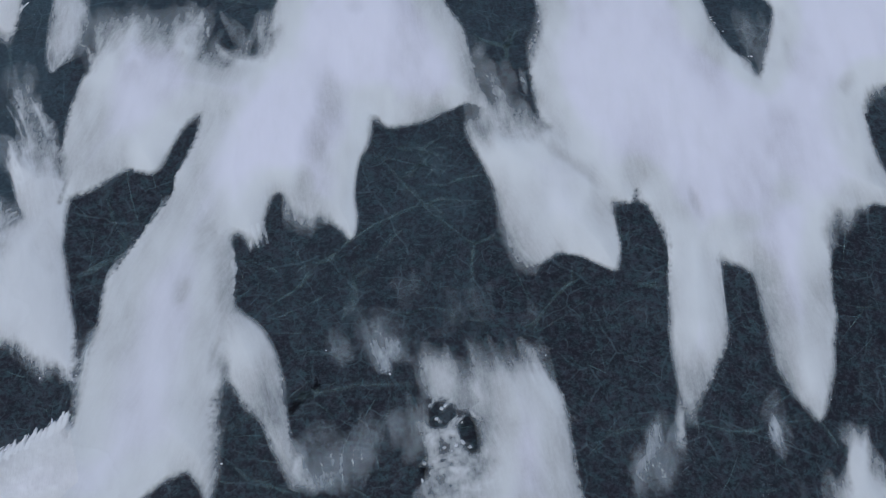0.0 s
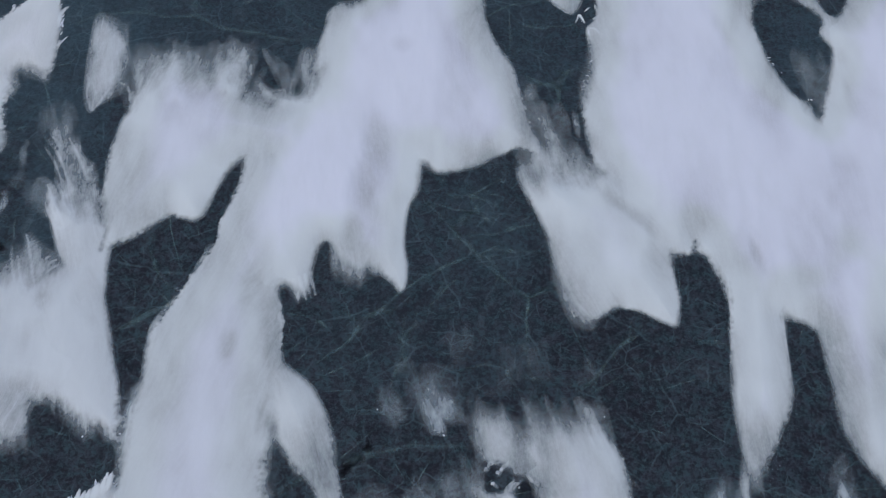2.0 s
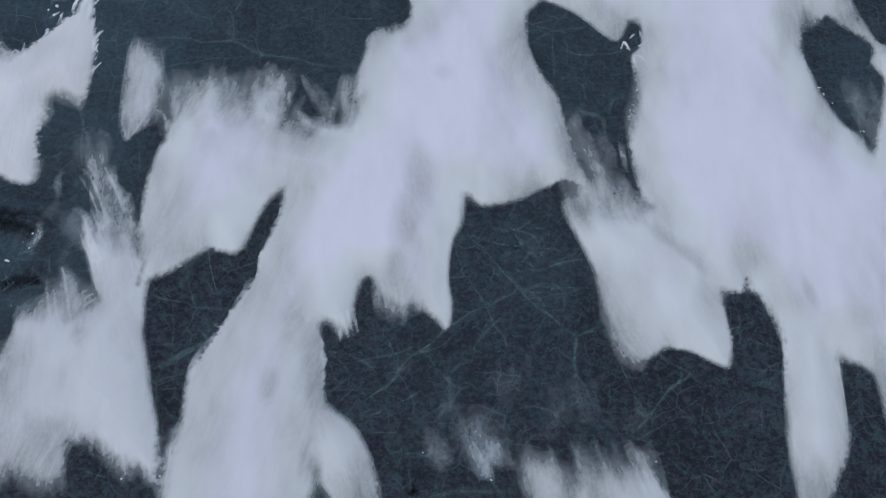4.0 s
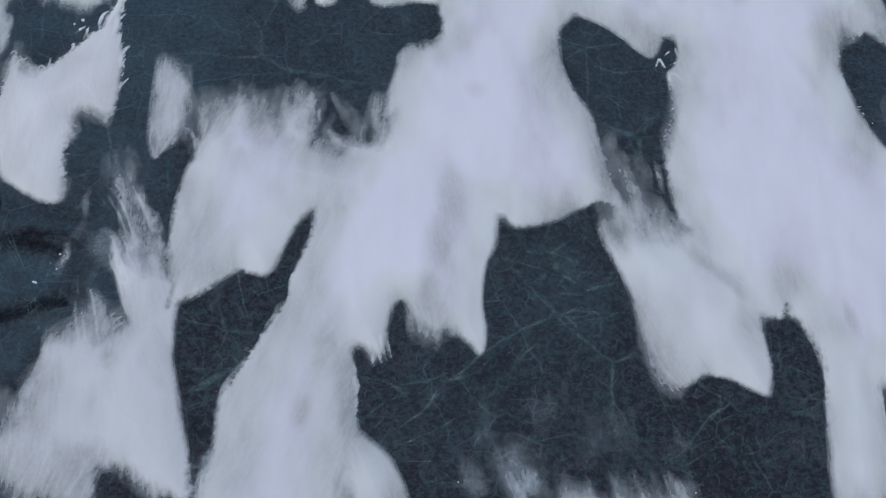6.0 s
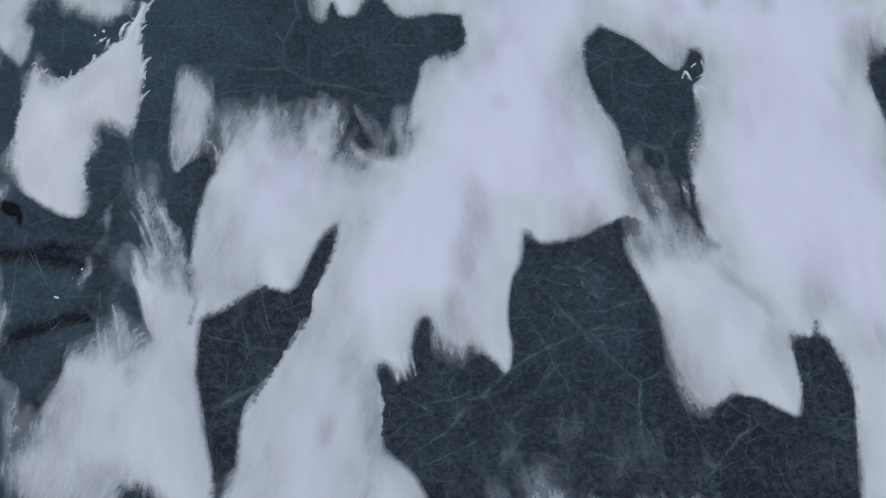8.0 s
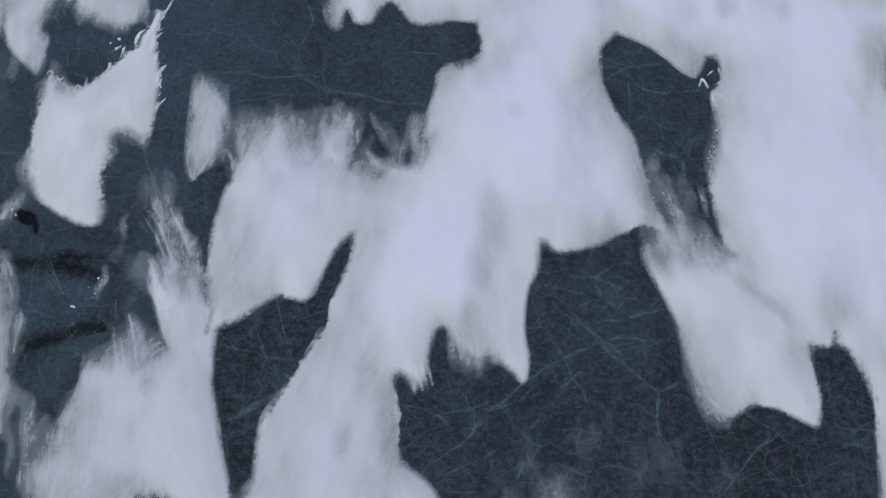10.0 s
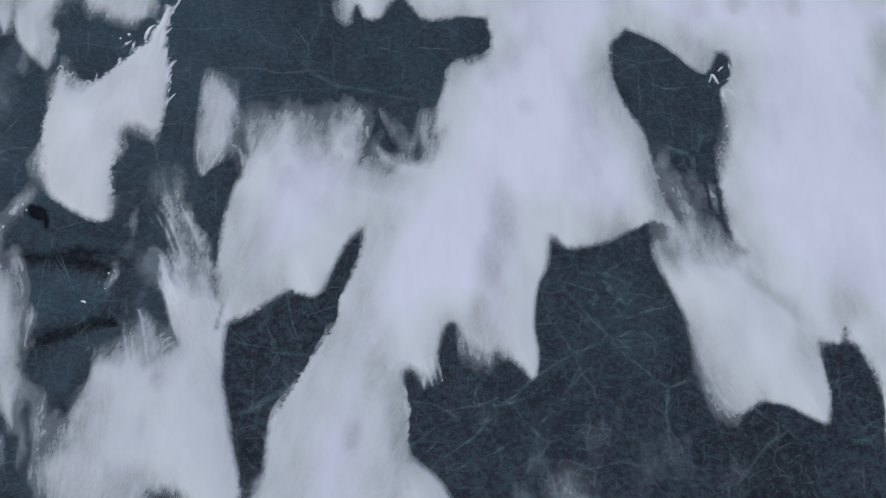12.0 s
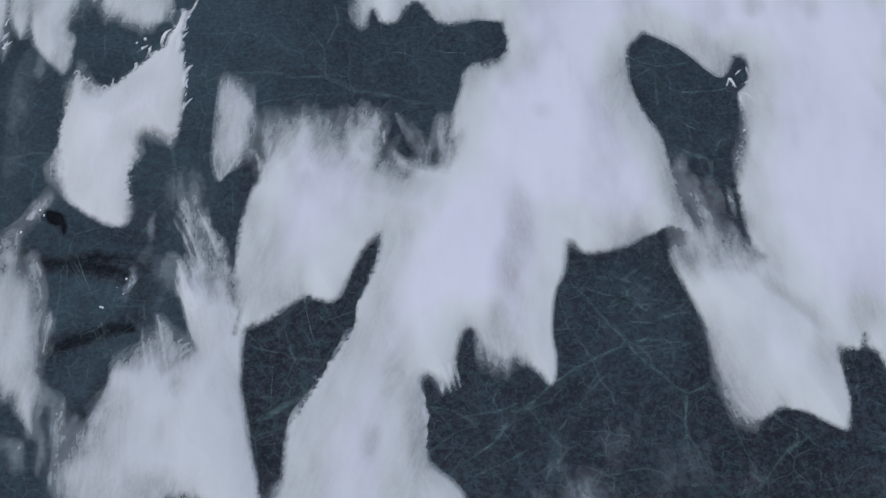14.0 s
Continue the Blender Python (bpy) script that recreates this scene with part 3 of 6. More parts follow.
def fracture_web(count, seed):
    """The finest hairlines, far too many to count, in loose fans."""
    rnd = random.Random(seed)
    verts, faces, covers = [], [], []
    for _ in range(count):
        cx, cy, main = rnd.uniform(-33, 22), rnd.uniform(12, 50), rnd.choice((0.35, 0.5, 2.4, 1.3)) + rnd.gauss(0, 0.35)
        for _ in range(rnd.randint(2, 5)):
            a, ln = main + rnd.gauss(0, 0.5), rnd.uniform(0.8, 4.5)
            x, y = cx + rnd.gauss(0, 0.8), cy + rnd.gauss(0, 0.8)
            strength, w, n = rnd.uniform(0.16, 0.46), rnd.uniform(0.03, 0.07), 9
            for i in range(n):
                k = len(verts)
                a += rnd.gauss(0, 0.09)
                fade = strength * min(1.0, 0.3 + 2.2 * min(i, n - 1 - i) / n)
                for side in (-1, 0, 1):
                    verts.append((x - side * math.sin(a) * w, y + side * math.cos(a) * w, 0.0195 + 0.001 * (side == 0)))
                    covers.append(fade if side == 0 else 0.0)
                if i < n - 1:
                    faces.extend([(k, k + 3, k + 4, k + 1), (k + 1, k + 4, k + 5, k + 2)])
                x, y = x + ln / n * math.cos(a), y + ln / n * math.sin(a)
    mesh = bpy.data.meshes.new("ice_hairlines")
    mesh.from_pydata(verts, [], faces)
    mesh.attributes.new("cover", "FLOAT", "POINT").data.foreach_set("value", covers)
    mesh.materials.append(CRACK)
    return tagged(new("ice_hairlines", mesh), "web of fine pale hairline cracks in dark lake ice", "ice cracks", "", "stuff")


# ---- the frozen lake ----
# paler reaches of the sheet, each a soft outline with a strength
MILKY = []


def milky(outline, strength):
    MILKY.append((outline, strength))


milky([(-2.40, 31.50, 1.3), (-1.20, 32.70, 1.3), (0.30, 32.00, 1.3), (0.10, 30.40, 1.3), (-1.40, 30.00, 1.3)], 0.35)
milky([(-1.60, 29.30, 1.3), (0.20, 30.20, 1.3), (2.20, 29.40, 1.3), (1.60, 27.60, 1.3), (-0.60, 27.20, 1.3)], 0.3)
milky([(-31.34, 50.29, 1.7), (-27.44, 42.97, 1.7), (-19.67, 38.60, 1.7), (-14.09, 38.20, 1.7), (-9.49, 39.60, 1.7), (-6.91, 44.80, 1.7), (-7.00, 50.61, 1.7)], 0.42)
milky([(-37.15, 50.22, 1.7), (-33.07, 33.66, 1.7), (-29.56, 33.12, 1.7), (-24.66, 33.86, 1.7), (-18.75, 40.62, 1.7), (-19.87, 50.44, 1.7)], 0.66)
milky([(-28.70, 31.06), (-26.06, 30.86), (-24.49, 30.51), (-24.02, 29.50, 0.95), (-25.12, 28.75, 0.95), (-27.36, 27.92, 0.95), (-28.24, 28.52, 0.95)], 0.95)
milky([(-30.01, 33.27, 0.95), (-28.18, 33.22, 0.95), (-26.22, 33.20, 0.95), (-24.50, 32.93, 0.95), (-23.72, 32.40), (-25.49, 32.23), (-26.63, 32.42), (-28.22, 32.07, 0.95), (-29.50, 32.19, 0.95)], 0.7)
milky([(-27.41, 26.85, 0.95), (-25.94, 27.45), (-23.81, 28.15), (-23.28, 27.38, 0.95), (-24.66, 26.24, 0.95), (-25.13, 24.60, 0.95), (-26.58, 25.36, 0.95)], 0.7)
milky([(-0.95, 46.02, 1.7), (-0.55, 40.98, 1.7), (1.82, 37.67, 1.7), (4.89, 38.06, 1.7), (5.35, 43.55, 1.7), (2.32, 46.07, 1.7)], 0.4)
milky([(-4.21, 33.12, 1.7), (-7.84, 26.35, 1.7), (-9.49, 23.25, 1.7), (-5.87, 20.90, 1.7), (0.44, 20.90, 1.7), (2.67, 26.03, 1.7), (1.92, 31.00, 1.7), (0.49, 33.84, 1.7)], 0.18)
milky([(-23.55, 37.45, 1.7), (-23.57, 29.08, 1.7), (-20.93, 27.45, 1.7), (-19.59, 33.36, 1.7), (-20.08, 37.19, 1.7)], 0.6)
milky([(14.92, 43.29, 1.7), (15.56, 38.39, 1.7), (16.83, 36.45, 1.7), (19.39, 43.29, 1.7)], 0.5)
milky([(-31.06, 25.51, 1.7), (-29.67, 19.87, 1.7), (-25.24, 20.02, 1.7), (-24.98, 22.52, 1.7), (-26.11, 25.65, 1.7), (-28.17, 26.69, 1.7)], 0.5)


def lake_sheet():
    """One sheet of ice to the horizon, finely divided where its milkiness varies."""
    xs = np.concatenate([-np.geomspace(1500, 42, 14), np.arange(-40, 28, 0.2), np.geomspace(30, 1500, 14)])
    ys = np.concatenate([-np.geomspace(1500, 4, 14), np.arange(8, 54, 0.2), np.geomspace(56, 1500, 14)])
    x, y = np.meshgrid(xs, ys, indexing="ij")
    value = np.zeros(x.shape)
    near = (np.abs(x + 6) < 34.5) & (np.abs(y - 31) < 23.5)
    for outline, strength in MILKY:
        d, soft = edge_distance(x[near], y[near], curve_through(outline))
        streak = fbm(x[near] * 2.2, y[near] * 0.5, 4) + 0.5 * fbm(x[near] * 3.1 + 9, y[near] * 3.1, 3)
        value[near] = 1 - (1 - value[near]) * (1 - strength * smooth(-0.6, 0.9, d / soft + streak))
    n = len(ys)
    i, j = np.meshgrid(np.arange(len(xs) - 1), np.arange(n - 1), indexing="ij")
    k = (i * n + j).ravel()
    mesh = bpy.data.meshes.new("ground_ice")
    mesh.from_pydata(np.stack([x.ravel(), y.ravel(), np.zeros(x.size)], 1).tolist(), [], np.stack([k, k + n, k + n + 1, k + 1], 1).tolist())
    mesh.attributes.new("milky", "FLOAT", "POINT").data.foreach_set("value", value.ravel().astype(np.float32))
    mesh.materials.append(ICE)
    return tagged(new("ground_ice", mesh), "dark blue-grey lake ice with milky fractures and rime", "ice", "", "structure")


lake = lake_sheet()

TONGUE = "long tapering tongue of packed snow pointing downwind on dark ice"
plan("dome", "snow_drift", [(-6.85, 46.49, 0.2), (-6.63, 45.74, 0.2), (-6.76, 44.73), (-7.49, 44.05, 0.95), (-8.38, 44.04), (-8.90, 43.37), (-9.02, 42.51), (-9.25, 41.58), (-9.45, 40.63), (-9.49, 39.43, 0.95), (-9.69, 38.08, 0.95), (-10.44, 37.07, 0.95), (-10.76, 35.69, 0.95), (-11.44, 33.48), (-11.09, 31.35), (-9.47, 29.29), (-6.36, 29.63), (-4.45, 31.70), (-3.67, 33.55, 0.2), (-3.03, 32.98), (-2.38, 32.87), (-1.51, 33.08), (-0.75, 33.34), (-0.10, 33.73, 0.2), (0.49, 34.03, 0.2), (1.03, 34.32, 0.2), (1.62, 34.32, 0.2), (2.44, 33.66), (2.40, 34.80), (1.95, 35.96), (1.67, 37.41), (1.37, 38.58, 0.2), (1.08, 39.77), (0.52, 40.70), (-0.25, 42.74, 0.2), (-0.35, 43.89), (-0.33, 45.09), (0.37, 46.34), (1.02, 49.92), (-6.53, 50.62)], 0.26, label="broad white dome of packed snow with a scalloped lee edge")
plan("lobes", "snow_drift", [(-12.36, 32.40), (-10.91, 35.69), (-8.65, 37.60), (-5.58, 37.21), (-3.89, 34.21), (-3.73, 32.69), (-3.84, 31.77), (-4.19, 30.93, 0.2), (-4.35, 29.97, 0.2), (-4.39, 28.79, 0.2), (-4.24, 27.80, 0.2), (-4.21, 26.93, 0.2), (-4.45, 26.19, 0.2), (-4.95, 26.67), (-5.38, 26.99), (-6.01, 27.31, 0.95), (-6.54, 26.93, 0.95), (-7.18, 26.93, 0.95), (-7.70, 27.57, 0.95), (-8.01, 28.73), (-8.35, 28.79, 0.2), (-8.60, 28.29), (-8.74, 27.31), (-8.87, 26.09), (-9.32, 25.97, 0.95), (-9.93, 26.54), (-10.29, 26.60), (-11.16, 26.35), (-12.59, 29.29)], 0.26, tail=0.28, label="scalloped snow drift ending in short ragged lobes on dark ice")
plan("long_tongue", "snow_tongue", [(-12.58, 33.66, 0.2), (-12.67, 32.58), (-12.97, 31.35), (-13.47, 29.97, 0.14), (-13.60, 28.69, 0.14), (-14.44, 27.15, 0.14), (-14.87, 26.19, 0.14), (-15.51, 24.93, 0.14), (-16.05, 23.95, 0.14), (-16.17, 22.95), (-16.17, 21.91), (-16.41, 20.75, 0.55), (-16.53, 19.70, 0.55), (-16.54, 18.37, 0.55), (-16.55, 16.57), (-17.52, 14.81), (-17.78, 12.93), (-17.51, 11.49), (-14.41, 11.49), (-13.18, 12.94), (-12.87, 13.33), (-12.33, 13.90), (-11.76, 14.28), (-11.22, 14.48), (-10.75, 14.03), (-10.46, 13.63), (-10.15, 13.18), (-9.93, 13.43, 0.55), (-9.82, 14.30, 0.55), (-9.89, 15.19, 0.5), (-10.02, 16.23, 0.5), (-10.15, 17.08, 0.55), (-10.14, 17.97, 0.55), (-9.98, 18.87), (-9.86, 19.76, 0.95), (-9.76, 20.90), (-9.75, 22.21), (-9.90, 23.25, 0.13), (-9.93, 24.47, 0.13), (-10.10, 25.40, 0.13), (-10.28, 26.41), (-9.61, 27.64), (-8.93, 29.63), (-9.47, 32.76), (-11.39, 34.39), (-12.30, 34.02)], 0.26, 0.95, lean=-0.3, plump=0.68, crumble=1.8, tail=0.34, label=TONGUE)
plan("striped_tongue", "snow_tongue", [(-10.32, 22.06), (-9.73, 22.36), (-8.84, 21.83), (-8.25, 21.19), (-7.76, 20.27), (-7.37, 19.15), (-7.17, 18.10), (-6.93, 16.97, 0.2), (-6.62, 15.71, 0.2), (-6.32, 14.18, 0.95), (-6.44, 13.70), (-6.79, 14.18), (-7.27, 15.07), (-7.86, 16.18), (-8.25, 16.97), (-8.93, 17.51), (-9.44, 18.38), (-9.78, 18.93), (-10.22, 19.76, 0.95), (-10.49, 20.90, 0.95)], 0.26, lean=0.42, plump=0.2, label="narrow striped snow tongue tapering to a point on dark ice")
plan("left_drift", "snow_drift", [(-12.59, 33.73, 0.2), (-13.18, 33.22), (-13.62, 32.22), (-13.98, 31.35), (-14.29, 30.38), (-14.74, 30.04), (-15.40, 30.10), (-15.99, 30.21), (-16.64, 29.76), (-17.65, 28.96), (-18.58, 28.56), (-18.83, 27.90), (-19.18, 28.62, 0.95), (-19.47, 29.97, 1.7), (-19.53, 31.34), (-19.54, 32.58), (-19.55, 33.84), (-19.38, 35.12), (-19.23, 36.06), (-18.96, 36.82, 0.95), (-18.79, 37.67, 0.95), (-18.54, 38.80, 2.6), (-17.83, 39.70, 2.6), (-17.08, 40.40, 2.6), (-16.20, 39.90, 2.6), (-15.10, 39.60, 2.6), (-14.23, 40.30, 2.6), (-13.38, 39.80, 2.6), (-12.54, 38.10, 1.7), (-11.66, 37.30, 0.95), (-10.76, 37.36), (-9.20, 36.83), (-8.97, 33.84), (-11.28, 33.30), (-12.28, 33.62)], 0.26, lean=-0.25, plump=0.8, label="rounded snow drift with a wispy windward edge on dark ice")
plan("oval", "snow_drift", [(-21.44, 42.71, 0.95), (-21.71, 41.81), (-21.72, 40.39), (-21.59, 38.84, 0.2), (-21.46, 37.66), (-21.15, 36.67), (-20.79, 36.52), (-20.48, 37.02), (-20.00, 37.69, 0.95), (-19.55, 38.71, 0.95), (-19.47, 39.74, 0.95), (-19.67, 40.96), (-20.12, 42.19, 0.95), (-20.79, 42.80, 0.95)], 0.26, 0.8, skin=STREAKED, plump=0, label="small oval patch of thin streaked snow on dark ice")
plan("tall_drift", "snow_drift", [(-19.03, 28.40), (-18.76, 28.18, 0.2), (-18.56, 26.96, 0.2), (-18.47, 25.87, 0.2), (-18.16, 24.81), (-17.80, 23.51), (-17.52, 22.45, 0.2), (-17.18, 21.51), (-17.01, 20.75), (-16.90, 19.76), (-16.88, 18.84, 0.2), (-17.23, 18.98, 0.95), (-17.74, 19.34, 0.95), (-18.15, 19.03, 0.95), (-19.00, 19.48, 0.95), (-19.67, 19.99, 0.95), (-20.39, 20.61, 0.95), (-20.68, 20.43), (-20.85, 20.69), (-21.97, 22.61), (-22.52, 24.68), (-22.17, 26.17), (-21.29, 27.21, 0.95), (-20.80, 27.51), (-21.20, 28.25, 0.2), (-21.85, 29.85), (-22.24, 30.60, 0.95), (-22.05, 31.40, 1.7), (-21.40, 31.20, 2.2), (-20.60, 30.90, 2.2), (-19.90, 30.80, 2.2), (-19.30, 30.40, 1.7), (-18.85, 29.60)], 0.26, 0.94, lean=0.3, skin=STREAKED, plump=0.25, label="tall streaked snow drift with frayed windward wisps on dark ice")
plan("thin_drift", "snow_drift", [(-20.63, 23.68), (-21.42, 25.51), (-22.21, 26.90, 1.6), (-22.67, 27.20, 1.6), (-23.14, 27.00, 1.6), (-23.75, 27.20, 1.6), (-24.21, 26.70, 0.95), (-24.48, 26.24), (-24.56, 25.69), (-24.86, 24.82, 0.95), (-25.24, 23.86, 1.7), (-25.69, 22.88, 1.7), (-26.11, 21.85, 0.95), (-26.25, 20.72, 0.95), (-27.19, 23.45, 0.95), (-25.66, 20.23, 0.95), (-23.85, 18.84, 0.95), (-22.86, 18.85, 0.95), (-21.80, 18.49, 0.95), (-21.15, 18.34, 0.95), (-20.96, 19.26), (-20.89, 20.61), (-19.87, 20.83), (-19.13, 22.45)], 0.26, 0.97, skin=STREAKED, plump=0.1, label="thin grey-white snow drift with a frayed tip on dark ice")
plan("ridge", "snow_ridge", [(-20.97, 15.37), (-19.51, 15.53), (-19.16, 15.66), (-18.57, 15.84), (-18.25, 16.10), (-17.67, 16.36), (-17.35, 16.70), (-16.97, 16.97), (-16.46, 16.36, 0.95), (-14.52, 15.45), (-13.90, 12.94), (-17.32, 11.73, 0.95), (-20.19, 11.72, 0.95)], 0.26, skin=CRUST, tail=0.18, lumpy=0.15, crumble=1.2, label="bright snow ridge with a jagged crust edge against dark ice", category="snow ridge")
plan("crusted", "snow_ridge", [(-29.58, 42.13, 0.95), (-28.95, 42.14, 0.95), (-27.99, 41.87, 0.95), (-27.31, 42.24), (-26.76, 42.87), (-26.10, 43.62), (-25.61, 44.33), (-25.12, 44.72), (-24.90, 45.44), (-24.56, 46.21, 0.2), (-24.33, 47.38, 0.2), (-24.12, 47.19, 0.2), (-24.13, 46.02, 0.2), (-24.02, 44.70), (-23.79, 43.77), (-23.47, 42.67), (-23.43, 41.42), (-23.36, 40.36), (-23.49, 39.31), (-23.77, 38.86, 0.95), (-24.52, 38.95, 0.95), (-25.13, 39.11, 0.95), (-25.25, 38.09, 0.95), (-25.45, 37.08), (-25.42, 36.25), (-25.13, 35.45), (-25.05, 34.49, 0.95), (-25.18, 33.95), (-25.77, 33.77), (-26.99, 34.28), (-28.36, 35.21), (-29.33, 36.33, 0.95), (-29.53, 36.99, 0.95), (-29.52, 38.34), (-29.62, 39.54), (-29.57, 40.77)], 0.26, skin=CRUST, tail=0.18, crumble=1.5, label="bright crusted snow drift with a thin jagged spur on dark ice", category="snow ridge")
plan("fan", "snow_drift", [(1.62, 33.84, 0.95), (1.14, 33.05), (1.30, 32.23), (1.78, 31.18), (2.25, 30.14), (2.57, 28.96), (2.66, 27.97), (2.83, 26.99, 0.5), (3.09, 26.19, 0.5), (3.34, 25.40, 0.5), (3.67, 24.78, 0.6), (4.27, 24.57, 0.95), (4.68, 24.78), (5.11, 25.09), (5.67, 25.41, 0.2), (6.21, 25.34, 0.2), (6.76, 25.22, 0.2), (7.42, 24.88, 0.2), (8.07, 24.54, 0.2), (8.43, 24.54), (8.61, 25.09, 0.2), (8.68, 26.04, 0.2), (8.55, 27.16, 0.2), (8.57, 28.47), (9.17, 29.64), (8.44, 31.35), (7.22, 32.69), (5.95, 33.56), (5.05, 33.19, 1.7), (4.15, 32.69, 1.7), (3.56, 32.76, 0.95), (3.23, 33.48, 0.95), (2.87, 34.21, 0.95), (2.34, 34.65, 0.95)], 0.26, lean=0.4, plump=0.45, tail=0.36, label="fan-shaped snow drift with a notched lee edge on dark ice")
plan("great_drift", "snow_drift", [(5.99, 46.88), (5.70, 44.87), (5.77, 43.99, 0.2), (5.65, 42.99, 0.2), (5.13, 42.27, 0.2), (5.27, 41.26), (5.43, 40.41, 0.95), (5.16, 39.32, 0.95), (4.76, 38.22, 0.95), (4.65, 36.64), (4.83, 35.13), (5.01, 33.59), (5.51, 32.34, 0.95), (6.31, 31.11, 0.95), (7.33, 29.91, 0.95), (8.12, 28.96), (8.59, 28.43), (9.36, 28.38, 0.2), (9.60, 28.84, 0.2), (9.76, 29.08, 0.2), (9.88, 28.75, 0.2), (10.25, 28.22, 0.2), (10.69, 27.38), (11.46, 25.72), (13.39, 25.72), (17.01, 26.04), (18.54, 30.32), (18.94, 34.58), (17.98, 36.08), (16.97, 36.15), (16.59, 36.95, 0.95), (16.14, 37.61), (15.68, 38.07), (15.27, 38.98), (14.83, 39.98), (14.61, 40.92), (14.36, 42.04, 0.2), (14.28, 42.98, 0.2), (14.45, 43.95), (14.68, 44.54, 0.95), (15.29, 45.54, 0.95), (15.77, 48.82), (6.58, 50.79)], 0.26, label="very large smooth white snow drift covering dark lake ice")
plan("middle_tongue", "snow_tongue", [(9.95, 28.76), (10.31, 28.14), (10.66, 27.42), (10.98, 26.35), (10.90, 24.78, 0.2), (10.75, 23.56, 0.2), (10.68, 22.36), (10.62, 21.19), (10.60, 20.05), (10.66, 19.07), (10.71, 18.11), (10.80, 17.08, 0.95), (11.08, 16.82, 0.95), (11.39, 17.30, 0.95), (11.79, 17.97), (12.21, 18.65), (12.55, 19.35), (12.95, 20.05), (13.36, 21.19), (13.36, 22.07), (13.41, 23.26, 0.2), (13.45, 24.48, 0.2), (13.46, 25.22), (14.57, 26.36), (14.64, 28.97), (11.88, 29.64)], 0.26, label=TONGUE)
plan("right_tongue", "snow_tongue", [(13.32, 27.00), (13.40, 25.41), (13.83, 24.91), (14.40, 24.66), (14.84, 24.29), (14.96, 23.56), (15.05, 22.51), (15.17, 21.34), (15.21, 20.33), (15.30, 19.54), (15.59, 18.88), (15.90, 18.11), (16.32, 17.51), (16.66, 16.98), (16.90, 16.87, 0.2), (17.20, 17.16), (17.49, 17.97), (17.84, 18.93), (18.06, 19.77), (18.26, 20.91), (18.57, 22.07, 0.2), (18.57, 22.96, 0.2), (18.68, 24.17, 0.2), (18.89, 25.41), (19.08, 26.52, 0.95), (19.45, 27.65), (18.95, 29.30), (16.15, 29.64)], 0.26, label=TONGUE)
plan("wrapped", "snow_drift", [(16.93, 36.39), (17.33, 37.39), (17.72, 38.65), (18.05, 39.75), (18.30, 40.87, 0.2), (18.14, 41.51, 0.2), (18.17, 42.40), (18.75, 42.95), (19.25, 43.58), (19.75, 44.66), (20.34, 45.39), (20.88, 46.09), (22.20, 48.96), (27.10, 49.45), (26.15, 37.61), (24.61, 36.08), (23.55, 35.59), (23.09, 35.25, 0.95), (22.62, 34.66, 0.95), (22.15, 33.74), (22.13, 32.59), (22.21, 31.46), (22.47, 30.15), (23.11, 28.80), (22.13, 28.17), (21.33, 28.11), (20.59, 27.45, 0.95), (19.73, 27.00, 0.95), (19.18, 26.42, 0.95), (18.22, 26.68), (16.71, 27.65), (14.82, 30.32), (15.28, 33.85), (16.57, 35.70)], 0.26, label="wide white snow drift wrapped round a dark ice window")
plan("bridge", "snow_drift", [(13.88, 46.33), (13.98, 44.71, 0.95), (15.09, 44.88, 0.95), (15.60, 44.81), (15.90, 45.17, 0.2), (16.20, 45.06), (16.48, 44.66), (17.13, 44.11), (17.83, 43.48), (18.07, 42.70, 0.2), (17.90, 42.08, 0.2), (18.16, 41.63, 0.2), (18.73, 42.17), (18.82, 43.02, 0.2), (18.39, 43.57, 0.2), (18.02, 44.64, 0.2), (17.70, 45.56), (17.43, 46.58), (16.95, 48.04), (15.16, 48.87)], 0.26, 0.84, plump=0.3, label="thin grey snow bridge between two dark ice windows")
plan("broad", "snow_drift", [(1.54, 19.60, 2.2), (1.42, 19.00, 1.7), (1.50, 18.10, 0.95), (1.64, 17.03, 0.95), (1.66, 15.45), (1.59, 13.93, 0.95), (1.37, 12.45, 0.95), (5.18, 11.49), (6.30, 12.21), (6.04, 13.68), (5.87, 14.94), (5.74, 16.23), (5.54, 17.56), (5.21, 18.65), (4.75, 19.50, 1.3), (3.86, 20.10, 2.4), (2.68, 20.30, 2.4)], 0.26, 0.97, lean=0.25, plump=0.8, label="broad snow tongue with a frayed windward end on dark ice")
plan("pointed", "snow_drift", [(18.21, 16.71, 0.95), (17.90, 15.71), (17.61, 14.69), (17.00, 13.43, 0.95), (16.30, 12.21), (20.63, 12.21), (19.68, 13.43), (19.19, 14.69, 0.95), (18.97, 15.46, 0.95), (18.75, 16.24, 0.95)], 0.26, plump=0.2, label="pointed snow drift with thin edges on dark ice")
